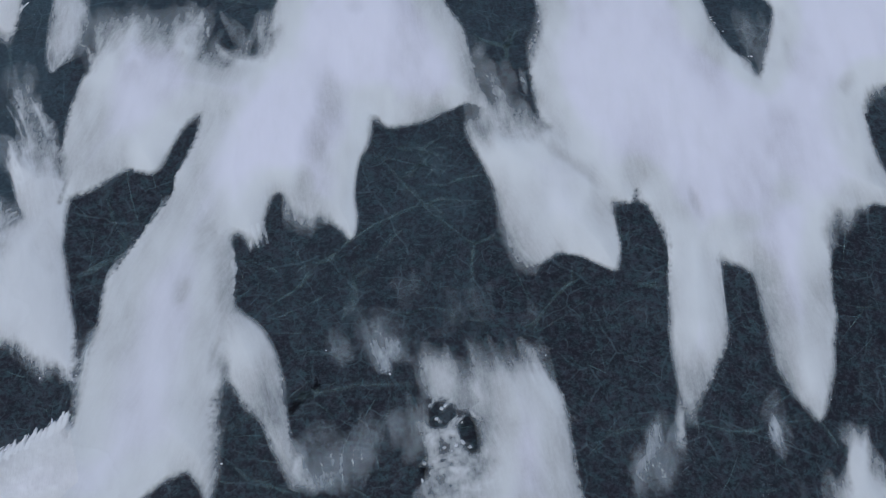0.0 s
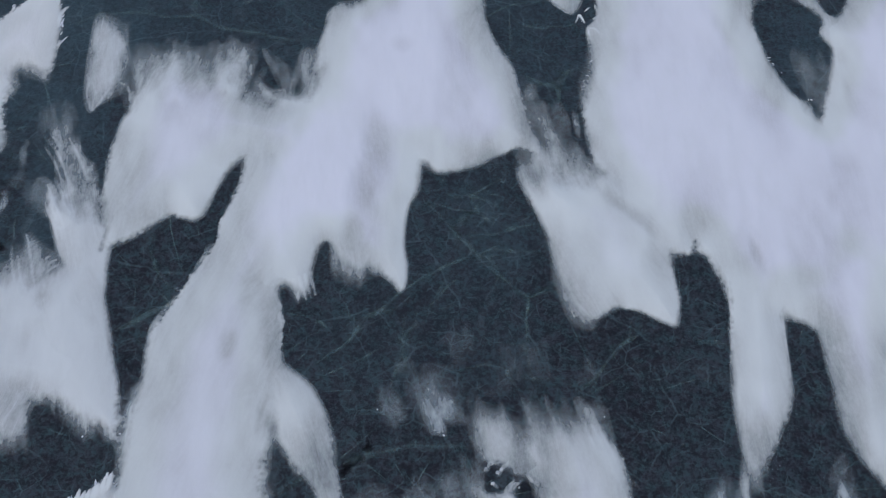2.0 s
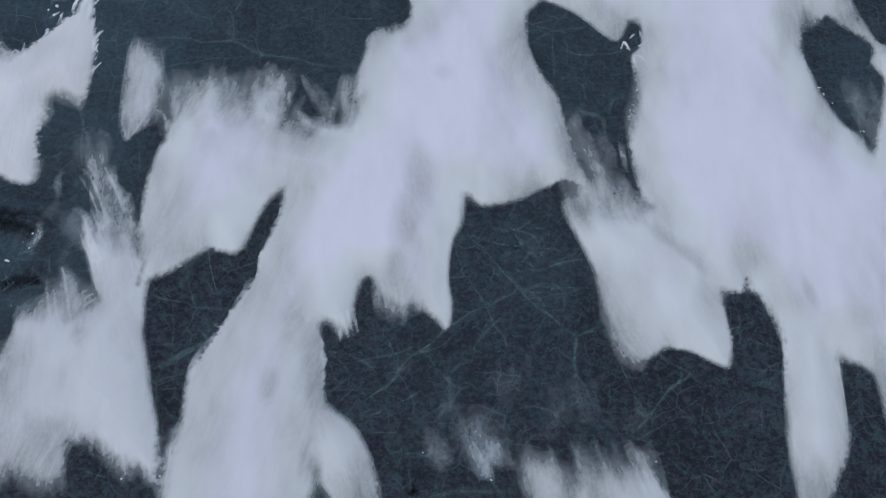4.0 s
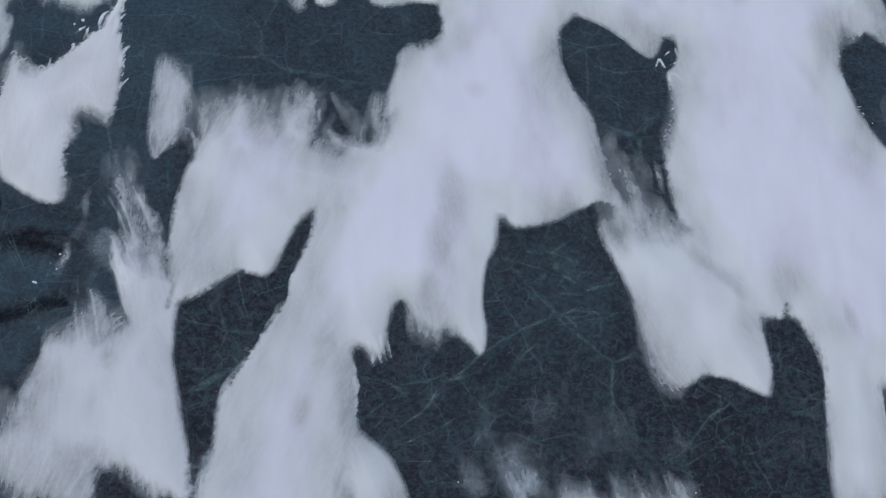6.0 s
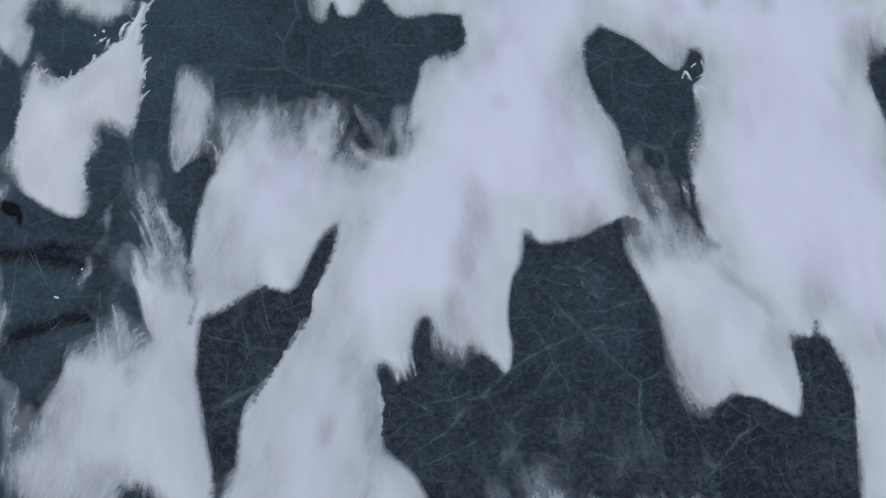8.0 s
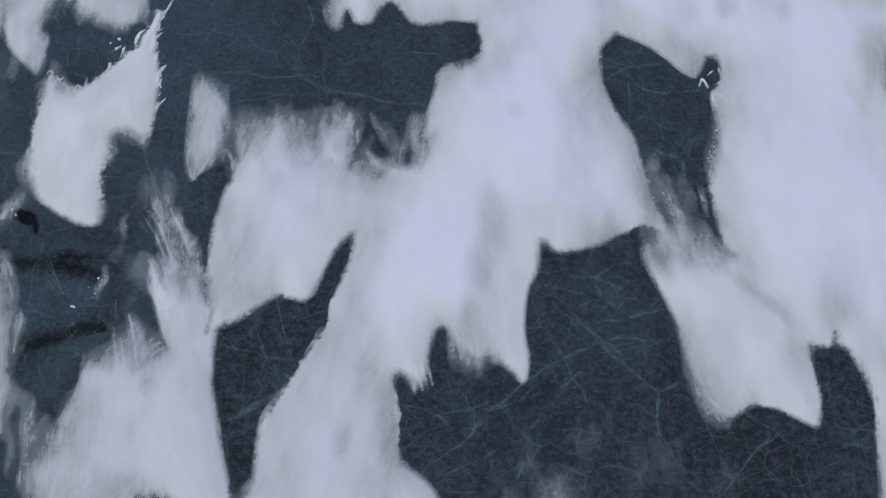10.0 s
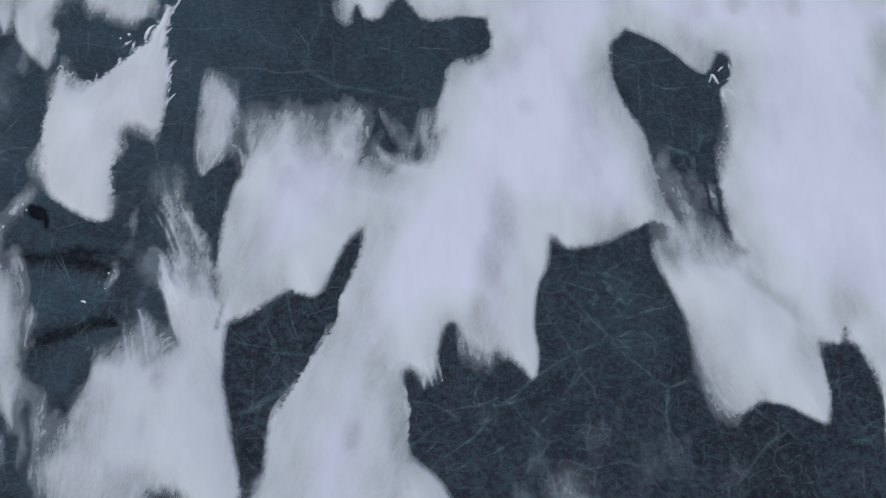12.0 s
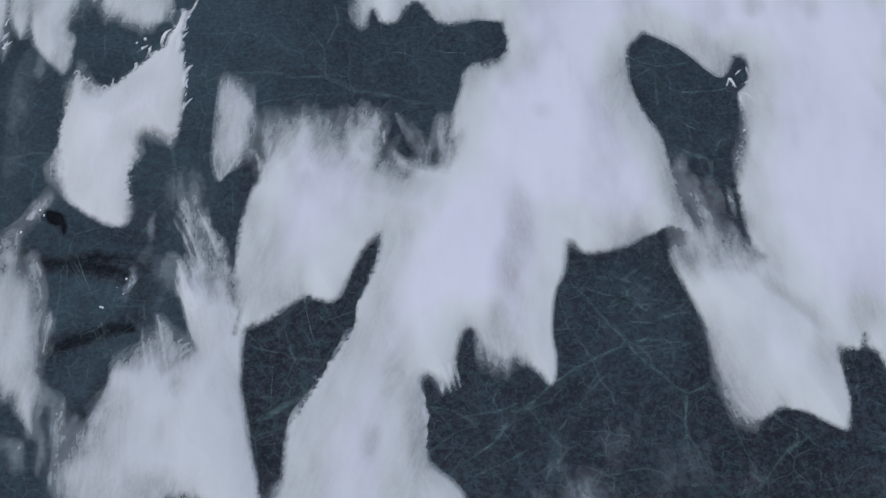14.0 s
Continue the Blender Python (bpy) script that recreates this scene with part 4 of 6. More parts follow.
plan("top_bank", "snow_drift", [(-15.07, 49.70, 0.95), (-14.83, 47.33, 0.95), (-14.49, 46.48, 0.95), (-14.19, 47.03), (-13.97, 47.42), (-13.56, 46.65), (-13.00, 46.51), (-12.56, 46.78), (-12.15, 47.68), (-11.71, 48.08), (-11.30, 47.77), (-10.90, 47.19), (-10.42, 46.70), (-9.81, 46.52), (-9.21, 46.64), (-8.15, 46.81, 0.2), (-7.24, 46.79, 0.2), (-6.79, 46.76, 0.2), (-6.17, 45.18), (-3.65, 44.67), (-0.97, 45.57), (0.31, 46.19, 0.2), (0.83, 45.97, 0.2), (1.55, 45.61, 0.2), (2.27, 45.18, 0.2), (2.96, 44.53, 0.2), (3.64, 43.81, 0.2), (4.32, 43.25, 0.2), (4.78, 43.61, 0.2), (5.11, 44.42), (5.54, 44.75), (8.98, 45.07), (9.73, 51.64), (-14.88, 51.33)], 0.26, label="long snow bank with scalloped undercut edge above dark ice")
plan("side_drift", "snow_drift", [(-32.46, 31.21, 0.95), (-30.88, 31.55, 0.95), (-30.43, 32.02, 0.95), (-29.57, 31.28, 0.95), (-29.03, 30.69, 0.95), (-28.57, 29.82, 0.95), (-28.25, 28.95, 0.95), (-28.09, 27.81, 0.95), (-27.96, 26.69, 0.95), (-27.73, 25.87), (-27.43, 25.07, 0.95), (-27.46, 24.00, 0.95), (-27.51, 23.09), (-28.07, 23.85), (-28.76, 24.63, 0.95), (-29.34, 24.88, 0.95), (-30.92, 24.97, 0.95)], 0.26, plump=0.2, label="snow drift with a frayed side and pointed lee tip")
plan("lee_end", "snow_drift", [(-30.22, 49.49), (-29.40, 47.70, 0.95), (-28.47, 46.92, 0.95), (-27.56, 46.16, 0.95), (-26.74, 45.91, 0.95), (-25.98, 45.99, 0.95), (-25.42, 46.39), (-25.02, 46.78, 0.95), (-24.95, 47.96), (-25.14, 49.56)], 0.26, 0.77, plump=0.3, label="rounded lee end of a snow drift on dark ice")
plan("thin_point", "snow_drift", [(-33.17, 49.04, 0.95), (-32.74, 47.05), (-32.37, 45.51), (-32.00, 44.68), (-31.34, 43.90), (-30.69, 43.28), (-30.11, 42.81), (-29.96, 43.59, 0.2), (-30.20, 44.78), (-30.44, 46.12, 0.95), (-30.11, 47.29, 0.95), (-30.14, 49.09, 0.95)], 0.26, 0.93, plump=0, label="thin pointed snow drift on dark ice")
plan("small_lobe", "snow_drift", [(-34.29, 49.03, 0.95), (-33.90, 47.04), (-33.60, 46.26), (-32.95, 45.19), (-32.76, 45.89), (-32.86, 47.05), (-33.23, 49.04)], 0.26, 0.93, plump=0, label="small thin snow lobe on dark ice")
plan("spur", "snow_ridge", [(-36.11, 48.60), (-34.83, 48.62), (-34.20, 47.82), (-34.00, 46.25), (-33.75, 44.35, 0.95), (-34.68, 43.95, 0.95), (-35.97, 45.45)], 0.26, skin=CRUST, tail=0.18, label="bright crusted snow ridge with jagged side", category="snow ridge")
plan("ragged_patch", "snow_drift", [(-1.07, 19.62, 0.95), (-0.91, 18.65, 0.95), (-0.67, 17.97), (0.05, 17.89, 0.2), (0.68, 17.45, 0.2), (1.39, 17.11, 0.2), (1.99, 16.89), (2.48, 18.10), (1.84, 18.60, 0.95), (1.34, 19.09, 0.95), (0.82, 19.48, 0.95), (0.18, 19.99, 0.95), (-0.55, 20.16, 1.7), (-1.12, 19.76, 0.95)], 0.08, 0.66, lean=0.3, plump=0, label="thin ragged snow patch beside dark holes in the ice")
plan("lump_bed", "snow_drift", [(-0.89, 16.71), (-0.53, 16.58, 0.2), (0.17, 16.60, 0.2), (0.50, 16.97, 0.2), (0.73, 16.81, 0.2), (0.77, 16.10, 0.2), (0.97, 15.53, 0.2), (1.31, 15.32), (1.66, 15.25), (1.65, 14.56), (0.41, 14.48), (-0.45, 14.68), (-0.38, 15.32), (-0.70, 15.84)], 0.16, 0.82, plump=0, lumpy=1.7, label="lumpy broken snow between dark holes in the ice")
plan("clod_bed", "snow_drift", [(-1.29, 12.94, 0.95), (-0.94, 13.98), (-0.52, 14.53), (-0.08, 14.99), (1.29, 15.07), (1.70, 14.43), (1.86, 12.94), (1.61, 11.97), (-1.28, 11.97)], 0.12, 0.92, plump=0, lumpy=0.8, label="lumpy grey-white snow patch beside dark holes in the ice")

# combed-out ends of the snow bodies
fringe("striped_tongue", [(-6.57, 15.7, 0.3, 0.19), (-6.27, 14.93, 0.45, 0.42), (-5.97, 14.17, 0.44, 0.38), (-5.81, 13.54, 0.34, 0.0)])
fringe("ragged_patch", [(-1.49, 18.36, 0.36, 0.0), (-1.22, 17.28, 0.61, 0.22), (-1.21, 16.22, 0.6, 0.22), (-1.37, 15.44, 0.45, 0.15), (-1.56, 14.67, 0.35, 0.0)])
fringe("lump_bed", [(-0.96, 16.48, 0.38, 0.16), (-0.45, 15.83, 0.5, 0.4), (-0.45, 15.06, 0.45, 0.32), (-0.57, 14.67, 0.3, 0)])
fringe("ragged_patch", [(-0.74, 20.46, 0.39, 0.0), (-0.34, 19.75, 0.73, 0.26), (0.05, 19.05, 0.9, 0.35), (0.43, 18.09, 0.77, 0.26), (0.68, 17.55, 0.51, 0.0)])
fringe("broad", [(1.36, 20.89, 0.32, 0), (1.42, 19.75, 0.36, 0.28), (1.59, 18.64, 0.36, 0.4), (1.7, 17.55, 0.25, 0)])
fringe("broad", [(3.73, 21.18, 0.26, 0), (3.97, 20.32, 0.37, 0.48), (4.43, 18.92, 0.36, 0.48), (5.12, 17.28, 0.3, 0.36), (5.55, 15.96, 0.2, 0)])
fringe("broad", [(4.24, 20.6, 0.16, 0), (4.7, 19.19, 0.21, 0.28), (5.27, 17.82, 0.2, 0.32), (5.83, 16.49, 0.15, 0)])
fringe("middle_tongue", [(10.81, 18.37, 0.26, 0), (10.7, 17.28, 0.41, 0.32), (10.66, 16.22, 0.3, 0.36), (10.5, 15.44, 0.2, 0)])
fringe("pointed", [(17.98, 16.88, 0.2, 0), (18.11, 16.22, 0.35, 0.32), (18.34, 15.44, 0.4, 0.4), (18.4, 14.42, 0.34, 0)])
fringe("pointed", [(18.84, 16.75, 0.13, 0), (18.84, 15.7, 0.2, 0.2), (19.18, 14.68, 0.2, 0.24), (19.23, 13.92, 0.15, 0)])
fringe("pointed", [(16.84, 14.68, 0.25, 0), (16.83, 13.92, 0.44, 0.24), (16.86, 13.37, 0.44, 0.24), (16.9, 12.93, 0.24, 0)])
fringe("fan", [(1.81, 38.75, 0.31, 0.0), (2.03, 37.58, 0.43, 0.2), (2.38, 36.43, 0.54, 0.29), (2.89, 35.11, 0.48, 0.32), (3.3, 33.82, 0.41, 0.35), (3.55, 32.39, 0.35, 0.0)])
fringe("fan", [(2.58, 37.58, 0.31, 0.0), (2.86, 36.62, 0.48, 0.17), (3.2, 35.67, 0.48, 0.17), (3.47, 34.56, 0.36, 0.09), (3.6, 33.82, 0.24, 0.0)])
fringe("fan", [(3.41, 37.58, 0.24, 0.0), (3.59, 36.43, 0.36, 0.13), (3.86, 35.48, 0.3, 0.12), (4.0, 34.37, 0.24, 0.0)])
fringe("great_drift", [(4.3, 37.0, 0.15, 0), (4.33, 36.24, 0.21, 0.32), (4.46, 35.48, 0.18, 0.28), (4.51, 34.56, 0.15, 0)])
fringe("fan", [(3.93, 34.92, 0.42, 0.0), (3.99, 34.01, 0.71, 0.23), (4.31, 33.1, 0.88, 0.35), (4.85, 32.03, 0.87, 0.35), (5.09, 30.98, 0.58, 0.0)])
fringe("fan", [(3.04, 35.3, 0.3, 0.0), (3.16, 34.19, 0.42, 0.23), (3.57, 32.92, 0.65, 0.35), (4.11, 31.68, 0.75, 0.35), (4.37, 30.81, 0.58, 0.0)])
fringe("long_tongue", [(-16.17, 21.32, 0.11, 0), (-16.49, 20.31, 0.1, 0.48), (-16.46, 19.19, 0.1, 0.4), (-16.38, 18.09, 0.08, 0)])
fringe("striped_tongue", [(-10.15, 21.17, 0.26, 0), (-10.01, 20.31, 0.37, 0.36), (-10.16, 19.19, 0.36, 0.36), (-10.35, 18.09, 0.2, 0)])
fringe("tall_drift", [(-22.73, 37.78, 0.29, 0.0), (-22.64, 36.79, 0.46, 0.15), (-22.64, 35.65, 0.45, 0.24), (-22.39, 34.53, 0.45, 0.41), (-21.86, 33.45, 0.39, 0.41), (-21.37, 32.38, 0.44, 0.41), (-21.02, 30.88, 0.54, 0.34), (-20.72, 29.72, 0.53, 0.0)])
fringe("tall_drift", [(-22.21, 37.13, 0.29, 0), (-21.98, 36.15, 0.45, 0.16), (-21.92, 35.18, 0.5, 0.24), (-21.64, 34.23, 0.44, 0.24), (-21.09, 33.31, 0.28, 0)])
fringe("tall_drift", [(-21.7, 35.03, 0.22, 0), (-21.36, 34.24, 0.33, 0.28), (-20.96, 33.31, 0.36, 0.36), (-20.5, 32.4, 0.38, 0.32), (-19.89, 31.51, 0.38, 0.28), (-19.67, 30.92, 0.27, 0)])
fringe("tall_drift", [(-22.65, 32.65, 0.22, 0), (-22.32, 31.75, 0.33, 0.4), (-21.79, 30.57, 0.38, 0.6), (-21.21, 29.41, 0.37, 0.56), (-20.78, 28.28, 0.32, 0)])
fringe("tall_drift", [(-21.97, 32.67, 0.27, 0), (-21.38, 31.47, 0.43, 0.52), (-20.94, 30.3, 0.48, 0.56), (-20.5, 29.14, 0.42, 0)])
fringe("tall_drift", [(-20.87, 32.7, 0.38, 0), (-20.45, 31.65, 0.65, 0.32), (-20.04, 30.61, 0.7, 0.4), (-19.75, 29.45, 0.53, 0)])
fringe("thin_drift", [(-23.44, 28.64, 0.25, 0), (-23.24, 27.93, 0.41, 0.196), (-23.1, 27.1, 0.49, 0.275), (-22.76, 26.14, 0.56, 0.275), (-22.26, 25.21, 0.56, 0)])
fringe("thin_drift", [(-22.84, 29.23, 0.21, 0), (-22.67, 28.51, 0.37, 0.257), (-22.38, 27.67, 0.45, 0.294), (-22.09, 26.85, 0.48, 0.275), (-21.71, 25.76, 0.56, 0)])
fringe("thin_drift", [(-22.99, 28.51, 0.21, 0), (-22.8, 27.38, 0.32, 0.116), (-22.46, 26.42, 0.4, 0.159), (-22.13, 25.48, 0.32, 0)])
fringe("thin_drift", [(-21.59, 28.4, 0.33, 0), (-21.35, 27.7, 0.65, 0.159), (-21.27, 27.15, 0.81, 0.233), (-21.22, 26.32, 0.8, 0.116), (-21.15, 25.51, 0.56, 0)])
fringe("thin_drift", [(-23.98, 27.63, 0.24, 0), (-23.94, 26.93, 0.42, 0.209), (-23.97, 26.11, 0.54, 0.274), (-23.93, 25.16, 0.53, 0)])
fringe("crusted", [(-29.32, 36.31, 0.17, 0.0), (-29.44, 35.49, 0.34, 0.19), (-29.72, 34.68, 0.45, 0.27), (-30.14, 33.88, 0.51, 0.19), (-30.52, 33.08, 0.56, 0.19), (-30.9, 32.3, 0.55, 0.16), (-31.28, 31.53, 0.44, 0.0)])
fringe("side_drift", [(-30.59, 34.02, 0.34, 0), (-30.66, 33.08, 0.56, 0.24), (-30.75, 32.0, 0.66, 0.32), (-30.8, 31.23, 0.55, 0)])
fringe("crusted", [(-29.78, 34.84, 0.14, 0), (-29.82, 34.36, 0.17, 0.4), (-29.96, 33.98, 0.14, 0)])
fringe("side_drift", [(-29.83, 32.48, 0.31, 0), (-29.18, 31.43, 0.46, 0.252), (-28.57, 30.1, 0.38, 0.224), (-28.24, 28.94, 0.23, 0)])
fringe("side_drift", [(-28.06, 29.38, 0.19, 0), (-27.83, 28.66, 0.34, 0.252), (-27.87, 27.8, 0.3, 0.252), (-27.84, 26.68, 0.22, 0)])
fringe("thin_drift", [(-26.95, 25.34, 0.18, 0.0), (-26.66, 24.55, 0.31, 0.22), (-26.32, 23.5, 0.35, 0.29), (-26.23, 22.47, 0.3, 0.19), (-26.27, 21.46, 0.21, 0.0)])
fringe("thin_drift", [(-26.02, 24.56, 0.22, 0.0), (-25.71, 23.65, 0.35, 0.26), (-25.53, 22.49, 0.38, 0.19), (-25.52, 21.48, 0.21, 0.0)])
fringe("thin_point", [(-31.38, 45.12, 0.19, 0.0), (-31.48, 44.17, 0.37, 0.13), (-31.59, 43.24, 0.36, 0.09), (-31.66, 42.14, 0.3, 0.0)])
fringe("crusted", [(-29.61, 44.02, 0.24, 0), (-29.37, 43.28, 0.42, 0.2), (-29.17, 42.55, 0.42, 0.24), (-29.06, 42.01, 0.24, 0)])
fringe("thin_point", [(-30.84, 47.85, 0.38, 0.24), (-30.68, 46.28, 0.37, 0.32), (-30.3, 44.38, 0.31, 0.4), (-30.13, 43.08, 0.24, 0)])
fringe("left_drift", [(-19.12, 41.3, 0.29, 0), (-18.85, 40.25, 0.52, 0.2), (-18.65, 39.22, 0.58, 0.28), (-18.64, 38.37, 0.52, 0.32), (-18.69, 37.54, 0.28, 0.32)])
fringe("left_drift", [(-18.53, 41.31, 0.24, 0), (-18.21, 40.27, 0.41, 0.24), (-18.0, 39.07, 0.46, 0.32), (-18.03, 38.05, 0.4, 0.32), (-18.1, 37.38, 0.23, 0.32)])
fringe("left_drift", [(-19.89, 38.45, 0.12, 0.0), (-19.32, 38.02, 0.17, 0.36), (-18.93, 37.2, 0.17, 0.4), (-18.76, 36.22, 0.11, 0.4)])
fringe("left_drift", [(-17.31, 40.81, 0.29, 0), (-17.07, 39.94, 0.52, 0.36), (-16.83, 38.92, 0.75, 0.48), (-16.55, 37.58, 0.74, 0.48)])
fringe("left_drift", [(-16.59, 41.0, 0.18, 0), (-16.31, 40.13, 0.29, 0.28), (-16.33, 39.1, 0.35, 0.4), (-16.4, 38.09, 0.29, 0.4)])
fringe("left_drift", [(-16.02, 41.18, 0.23, 0), (-15.78, 40.14, 0.41, 0.16), (-15.53, 38.95, 0.52, 0.32), (-15.29, 37.77, 0.45, 0.32)])
fringe("left_drift", [(-14.96, 41.38, 0.18, 0), (-14.71, 40.51, 0.29, 0.16), (-14.51, 39.48, 0.4, 0.28), (-14.35, 38.46, 0.4, 0.28)])
fringe("left_drift", [(-13.86, 41.58, 0.18, 0), (-13.75, 40.88, 0.35, 0.24), (-13.75, 40.01, 0.63, 0.4), (-13.74, 39.15, 0.75, 0.48), (-13.75, 38.14, 0.68, 0.48)])
fringe("left_drift", [(-13.4, 41.23, 0.15, 0), (-13.25, 40.36, 0.23, 0.36), (-13.28, 39.5, 0.29, 0.4), (-13.13, 38.66, 0.23, 0.4)])
fringe("dome", [(-9.61, 41.13, 0.17, 0), (-9.87, 40.43, 0.46, 0.28), (-10.03, 39.4, 0.63, 0.28), (-9.99, 38.39, 0.51, 0.28), (-9.75, 37.4, 0.39, 0.24), (-9.59, 36.75, 0.22, 0)])
fringe("dome", [(-9.29, 40.44, 0.17, 0.24), (-9.4, 39.41, 0.23, 0.4), (-9.51, 38.4, 0.23, 0.4), (-9.61, 37.4, 0.17, 0)])
fringe("left_drift", [(-12.52, 38.84, 0.17, 0), (-12.19, 38.17, 0.4, 0.28), (-11.74, 37.68, 0.62, 0.4), (-11.02, 37.37, 0.62, 0.44), (-10.31, 37.22, 0.5, 0.44)])
fringe("left_drift", [(-12.87, 39.85, 0.09, 0), (-12.75, 39.34, 0.11, 0.4), (-12.74, 38.73, 0.09, 0)])
fringe("crusted", [(-25.08, 44.47, 0.05, 0.45), (-25.16, 45.15, 0.09, 0.81), (-25.09, 45.68, 0.09, 0.81), (-24.82, 45.95, 0.06, 0.45)], 0.2)
fringe("crusted", [(-24.71, 44.1, 0.07, 0.45), (-24.77, 44.85, 0.11, 0.81), (-24.62, 45.42, 0.11, 0.81), (-24.37, 46.19, 0.12, 0.81), (-24.19, 47.08, 0.07, 0.45)], 0.2)
fringe("crusted", [(-24.26, 44.3, 0.07, 0.45), (-24.25, 45.05, 0.11, 0.81), (-24.21, 46.0, 0.12, 0.81), (-24.11, 46.97, 0.12, 0.81), (-23.86, 47.36, 0.07, 0.45)], 0.2)
fringe("crusted", [(-24.03, 46.85, 0.05, 0.35), (-23.81, 47.48, 0.07, 0.63), (-23.66, 48.11, 0.05, 0.35)], 0.2)
fringe("crusted", [(-23.92, 43.67, 0.05, 0.45), (-23.94, 44.19, 0.09, 0.81), (-23.84, 44.57, 0.05, 0.45)], 0.2)
fringe("crusted", [(-23.73, 42.83, 0.05, 0.45), (-23.56, 43.31, 0.09, 0.81), (-23.31, 43.61, 0.05, 0.45)], 0.2)
fringe("crusted", [(-23.62, 42.11, 0.05, 0.45), (-23.64, 42.83, 0.09, 0.81), (-23.49, 43.46, 0.05, 0.45)], 0.2)
fringe("crusted", [(-23.39, 40.58, 0.04, 0.45), (-23.37, 40.87, 0.07, 0.81), (-23.37, 41.22, 0.04, 0.45)], 0.2)
fringe("crusted", [(-25.86, 44.05, 0.05, 0.45), (-25.76, 44.53, 0.07, 0.81), (-25.72, 44.84, 0.05, 0.45)], 0.2)
fringe("crusted", [(-26.39, 44.45, 0.05, 0.45), (-26.15, 44.68, 0.07, 0.81), (-25.91, 44.91, 0.05, 0.45)], 0.2)
fringe("crusted", [(-26.35, 43.15, 0.05, 0.45), (-26.33, 43.41, 0.07, 0.81), (-26.32, 43.7, 0.05, 0.45)], 0.2)
fringe("crusted", [(-29.47, 42.55, 0.04, 0.222), (-29.33, 42.77, 0.06, 0.408), (-29.12, 42.63, 0.04, 0.222)], 0.2)
fringe("crusted", [(-29.11, 42.26, 0.04, 0.222), (-28.96, 42.56, 0.06, 0.408), (-28.74, 42.34, 0.04, 0.222)], 0.2)
fringe("crusted", [(-28.76, 41.98, 0.04, 0.222), (-28.57, 42.27, 0.06, 0.408), (-28.31, 42.02, 0.04, 0.222)], 0.2)
fringe("crusted", [(-28.34, 41.84, 0.04, 0.222), (-28.18, 42.13, 0.06, 0.408), (-27.93, 41.92, 0.04, 0.222)], 0.2)
fringe("crusted", [(-27.95, 41.85, 0.04, 0.222), (-27.81, 42.21, 0.06, 0.408), (-27.56, 42.04, 0.04, 0.222)], 0.2)
fringe("crusted", [(-29.26, 42.11, 0.04, 0.222), (-29.09, 42.3, 0.06, 0.408), (-28.89, 42.05, 0.04, 0.222)], 0.2)
fringe("crusted", [(-27.42, 42.22, 0.04, 0.222), (-27.4, 42.47, 0.06, 0.408), (-27.39, 42.73, 0.04, 0.222)], 0.2)
fringe("crusted", [(-29.6, 42.91, 0.04, 0.222), (-29.47, 43.13, 0.06, 0.408), (-29.26, 42.99, 0.04, 0.222)], 0.2)
fringe("crusted", [(-29.04, 42.81, 0.04, 0.222), (-28.81, 42.56, 0.06, 0.408), (-28.69, 42.71, 0.04, 0.222)], 0.2)
fringe("great_drift", [(4.63, 42.81, 0.04, 0.42), (4.8, 43.24, 0.06, 0.77), (4.93, 43.06, 0.06, 0.77), (5.08, 42.71, 0.04, 0.42)], 0.2)
fringe("great_drift", [(5.17, 43.53, 0.04, 0.42), (5.3, 43.68, 0.06, 0.77), (5.43, 43.79, 0.04, 0.42)], 0.2)
fringe("great_drift", [(5.41, 42.93, 0.04, 0.42), (5.59, 43.0, 0.06, 0.77), (5.86, 43.15, 0.04, 0.42)], 0.2)
fringe("great_drift", [(5.71, 44.04, 0.04, 0.42), (5.74, 43.76, 0.06, 0.77), (5.83, 43.47, 0.04, 0.42)], 0.2)
fringe("great_drift", [(5.22, 42.36, 0.04, 0.42), (5.22, 42.08, 0.06, 0.77), (5.28, 41.76, 0.04, 0.42)], 0.2)
fringe("great_drift", [(5.3, 42.29, 0.04, 0.42), (5.58, 42.22, 0.06, 0.77), (5.81, 41.91, 0.04, 0.42)], 0.2)
fringe("lump_bed", [(-0.67, 17.44, 0.07, 0.217), (-0.54, 17.74, 0.11, 0.383), (-0.34, 17.87, 0.11, 0.383), (-0.08, 17.9, 0.07, 0.217)], 0.6)
fringe("lump_bed", [(0.25, 17.79, 0.07, 0.217), (0.12, 17.6, 0.11, 0.383), (-0.0, 17.39, 0.07, 0.217)], 0.6)
fringe("lump_bed", [(0.42, 16.41, 0.07, 0.217), (0.52, 16.75, 0.11, 0.383), (0.65, 16.99, 0.11, 0.383), (0.81, 17.09, 0.07, 0.217)], 0.6)
fringe("lump_bed", [(0.5, 16.33, 0.07, 0.217), (0.77, 16.06, 0.11, 0.383), (0.97, 15.75, 0.11, 0.383), (1.32, 15.65, 0.07, 0.217)], 0.6)
fringe("lump_bed", [(0.12, 16.2, 0.07, 0.217), (0.27, 16.01, 0.11, 0.383), (0.4, 15.8, 0.07, 0.217)], 0.6)
fringe("lump_bed", [(-0.38, 16.06, 0.07, 0.217), (-0.25, 15.93, 0.11, 0.383), (-0.15, 15.75, 0.07, 0.217)], 0.6)
fringe("lump_bed", [(-0.51, 16.25, 0.07, 0.217), (-0.63, 16.12, 0.11, 0.383), (-0.73, 15.96, 0.07, 0.217)], 0.6)
fringe("lump_bed", [(0.57, 15.93, 0.07, 0.217), (0.62, 15.75, 0.11, 0.383), (0.62, 15.52, 0.07, 0.217)], 0.6)
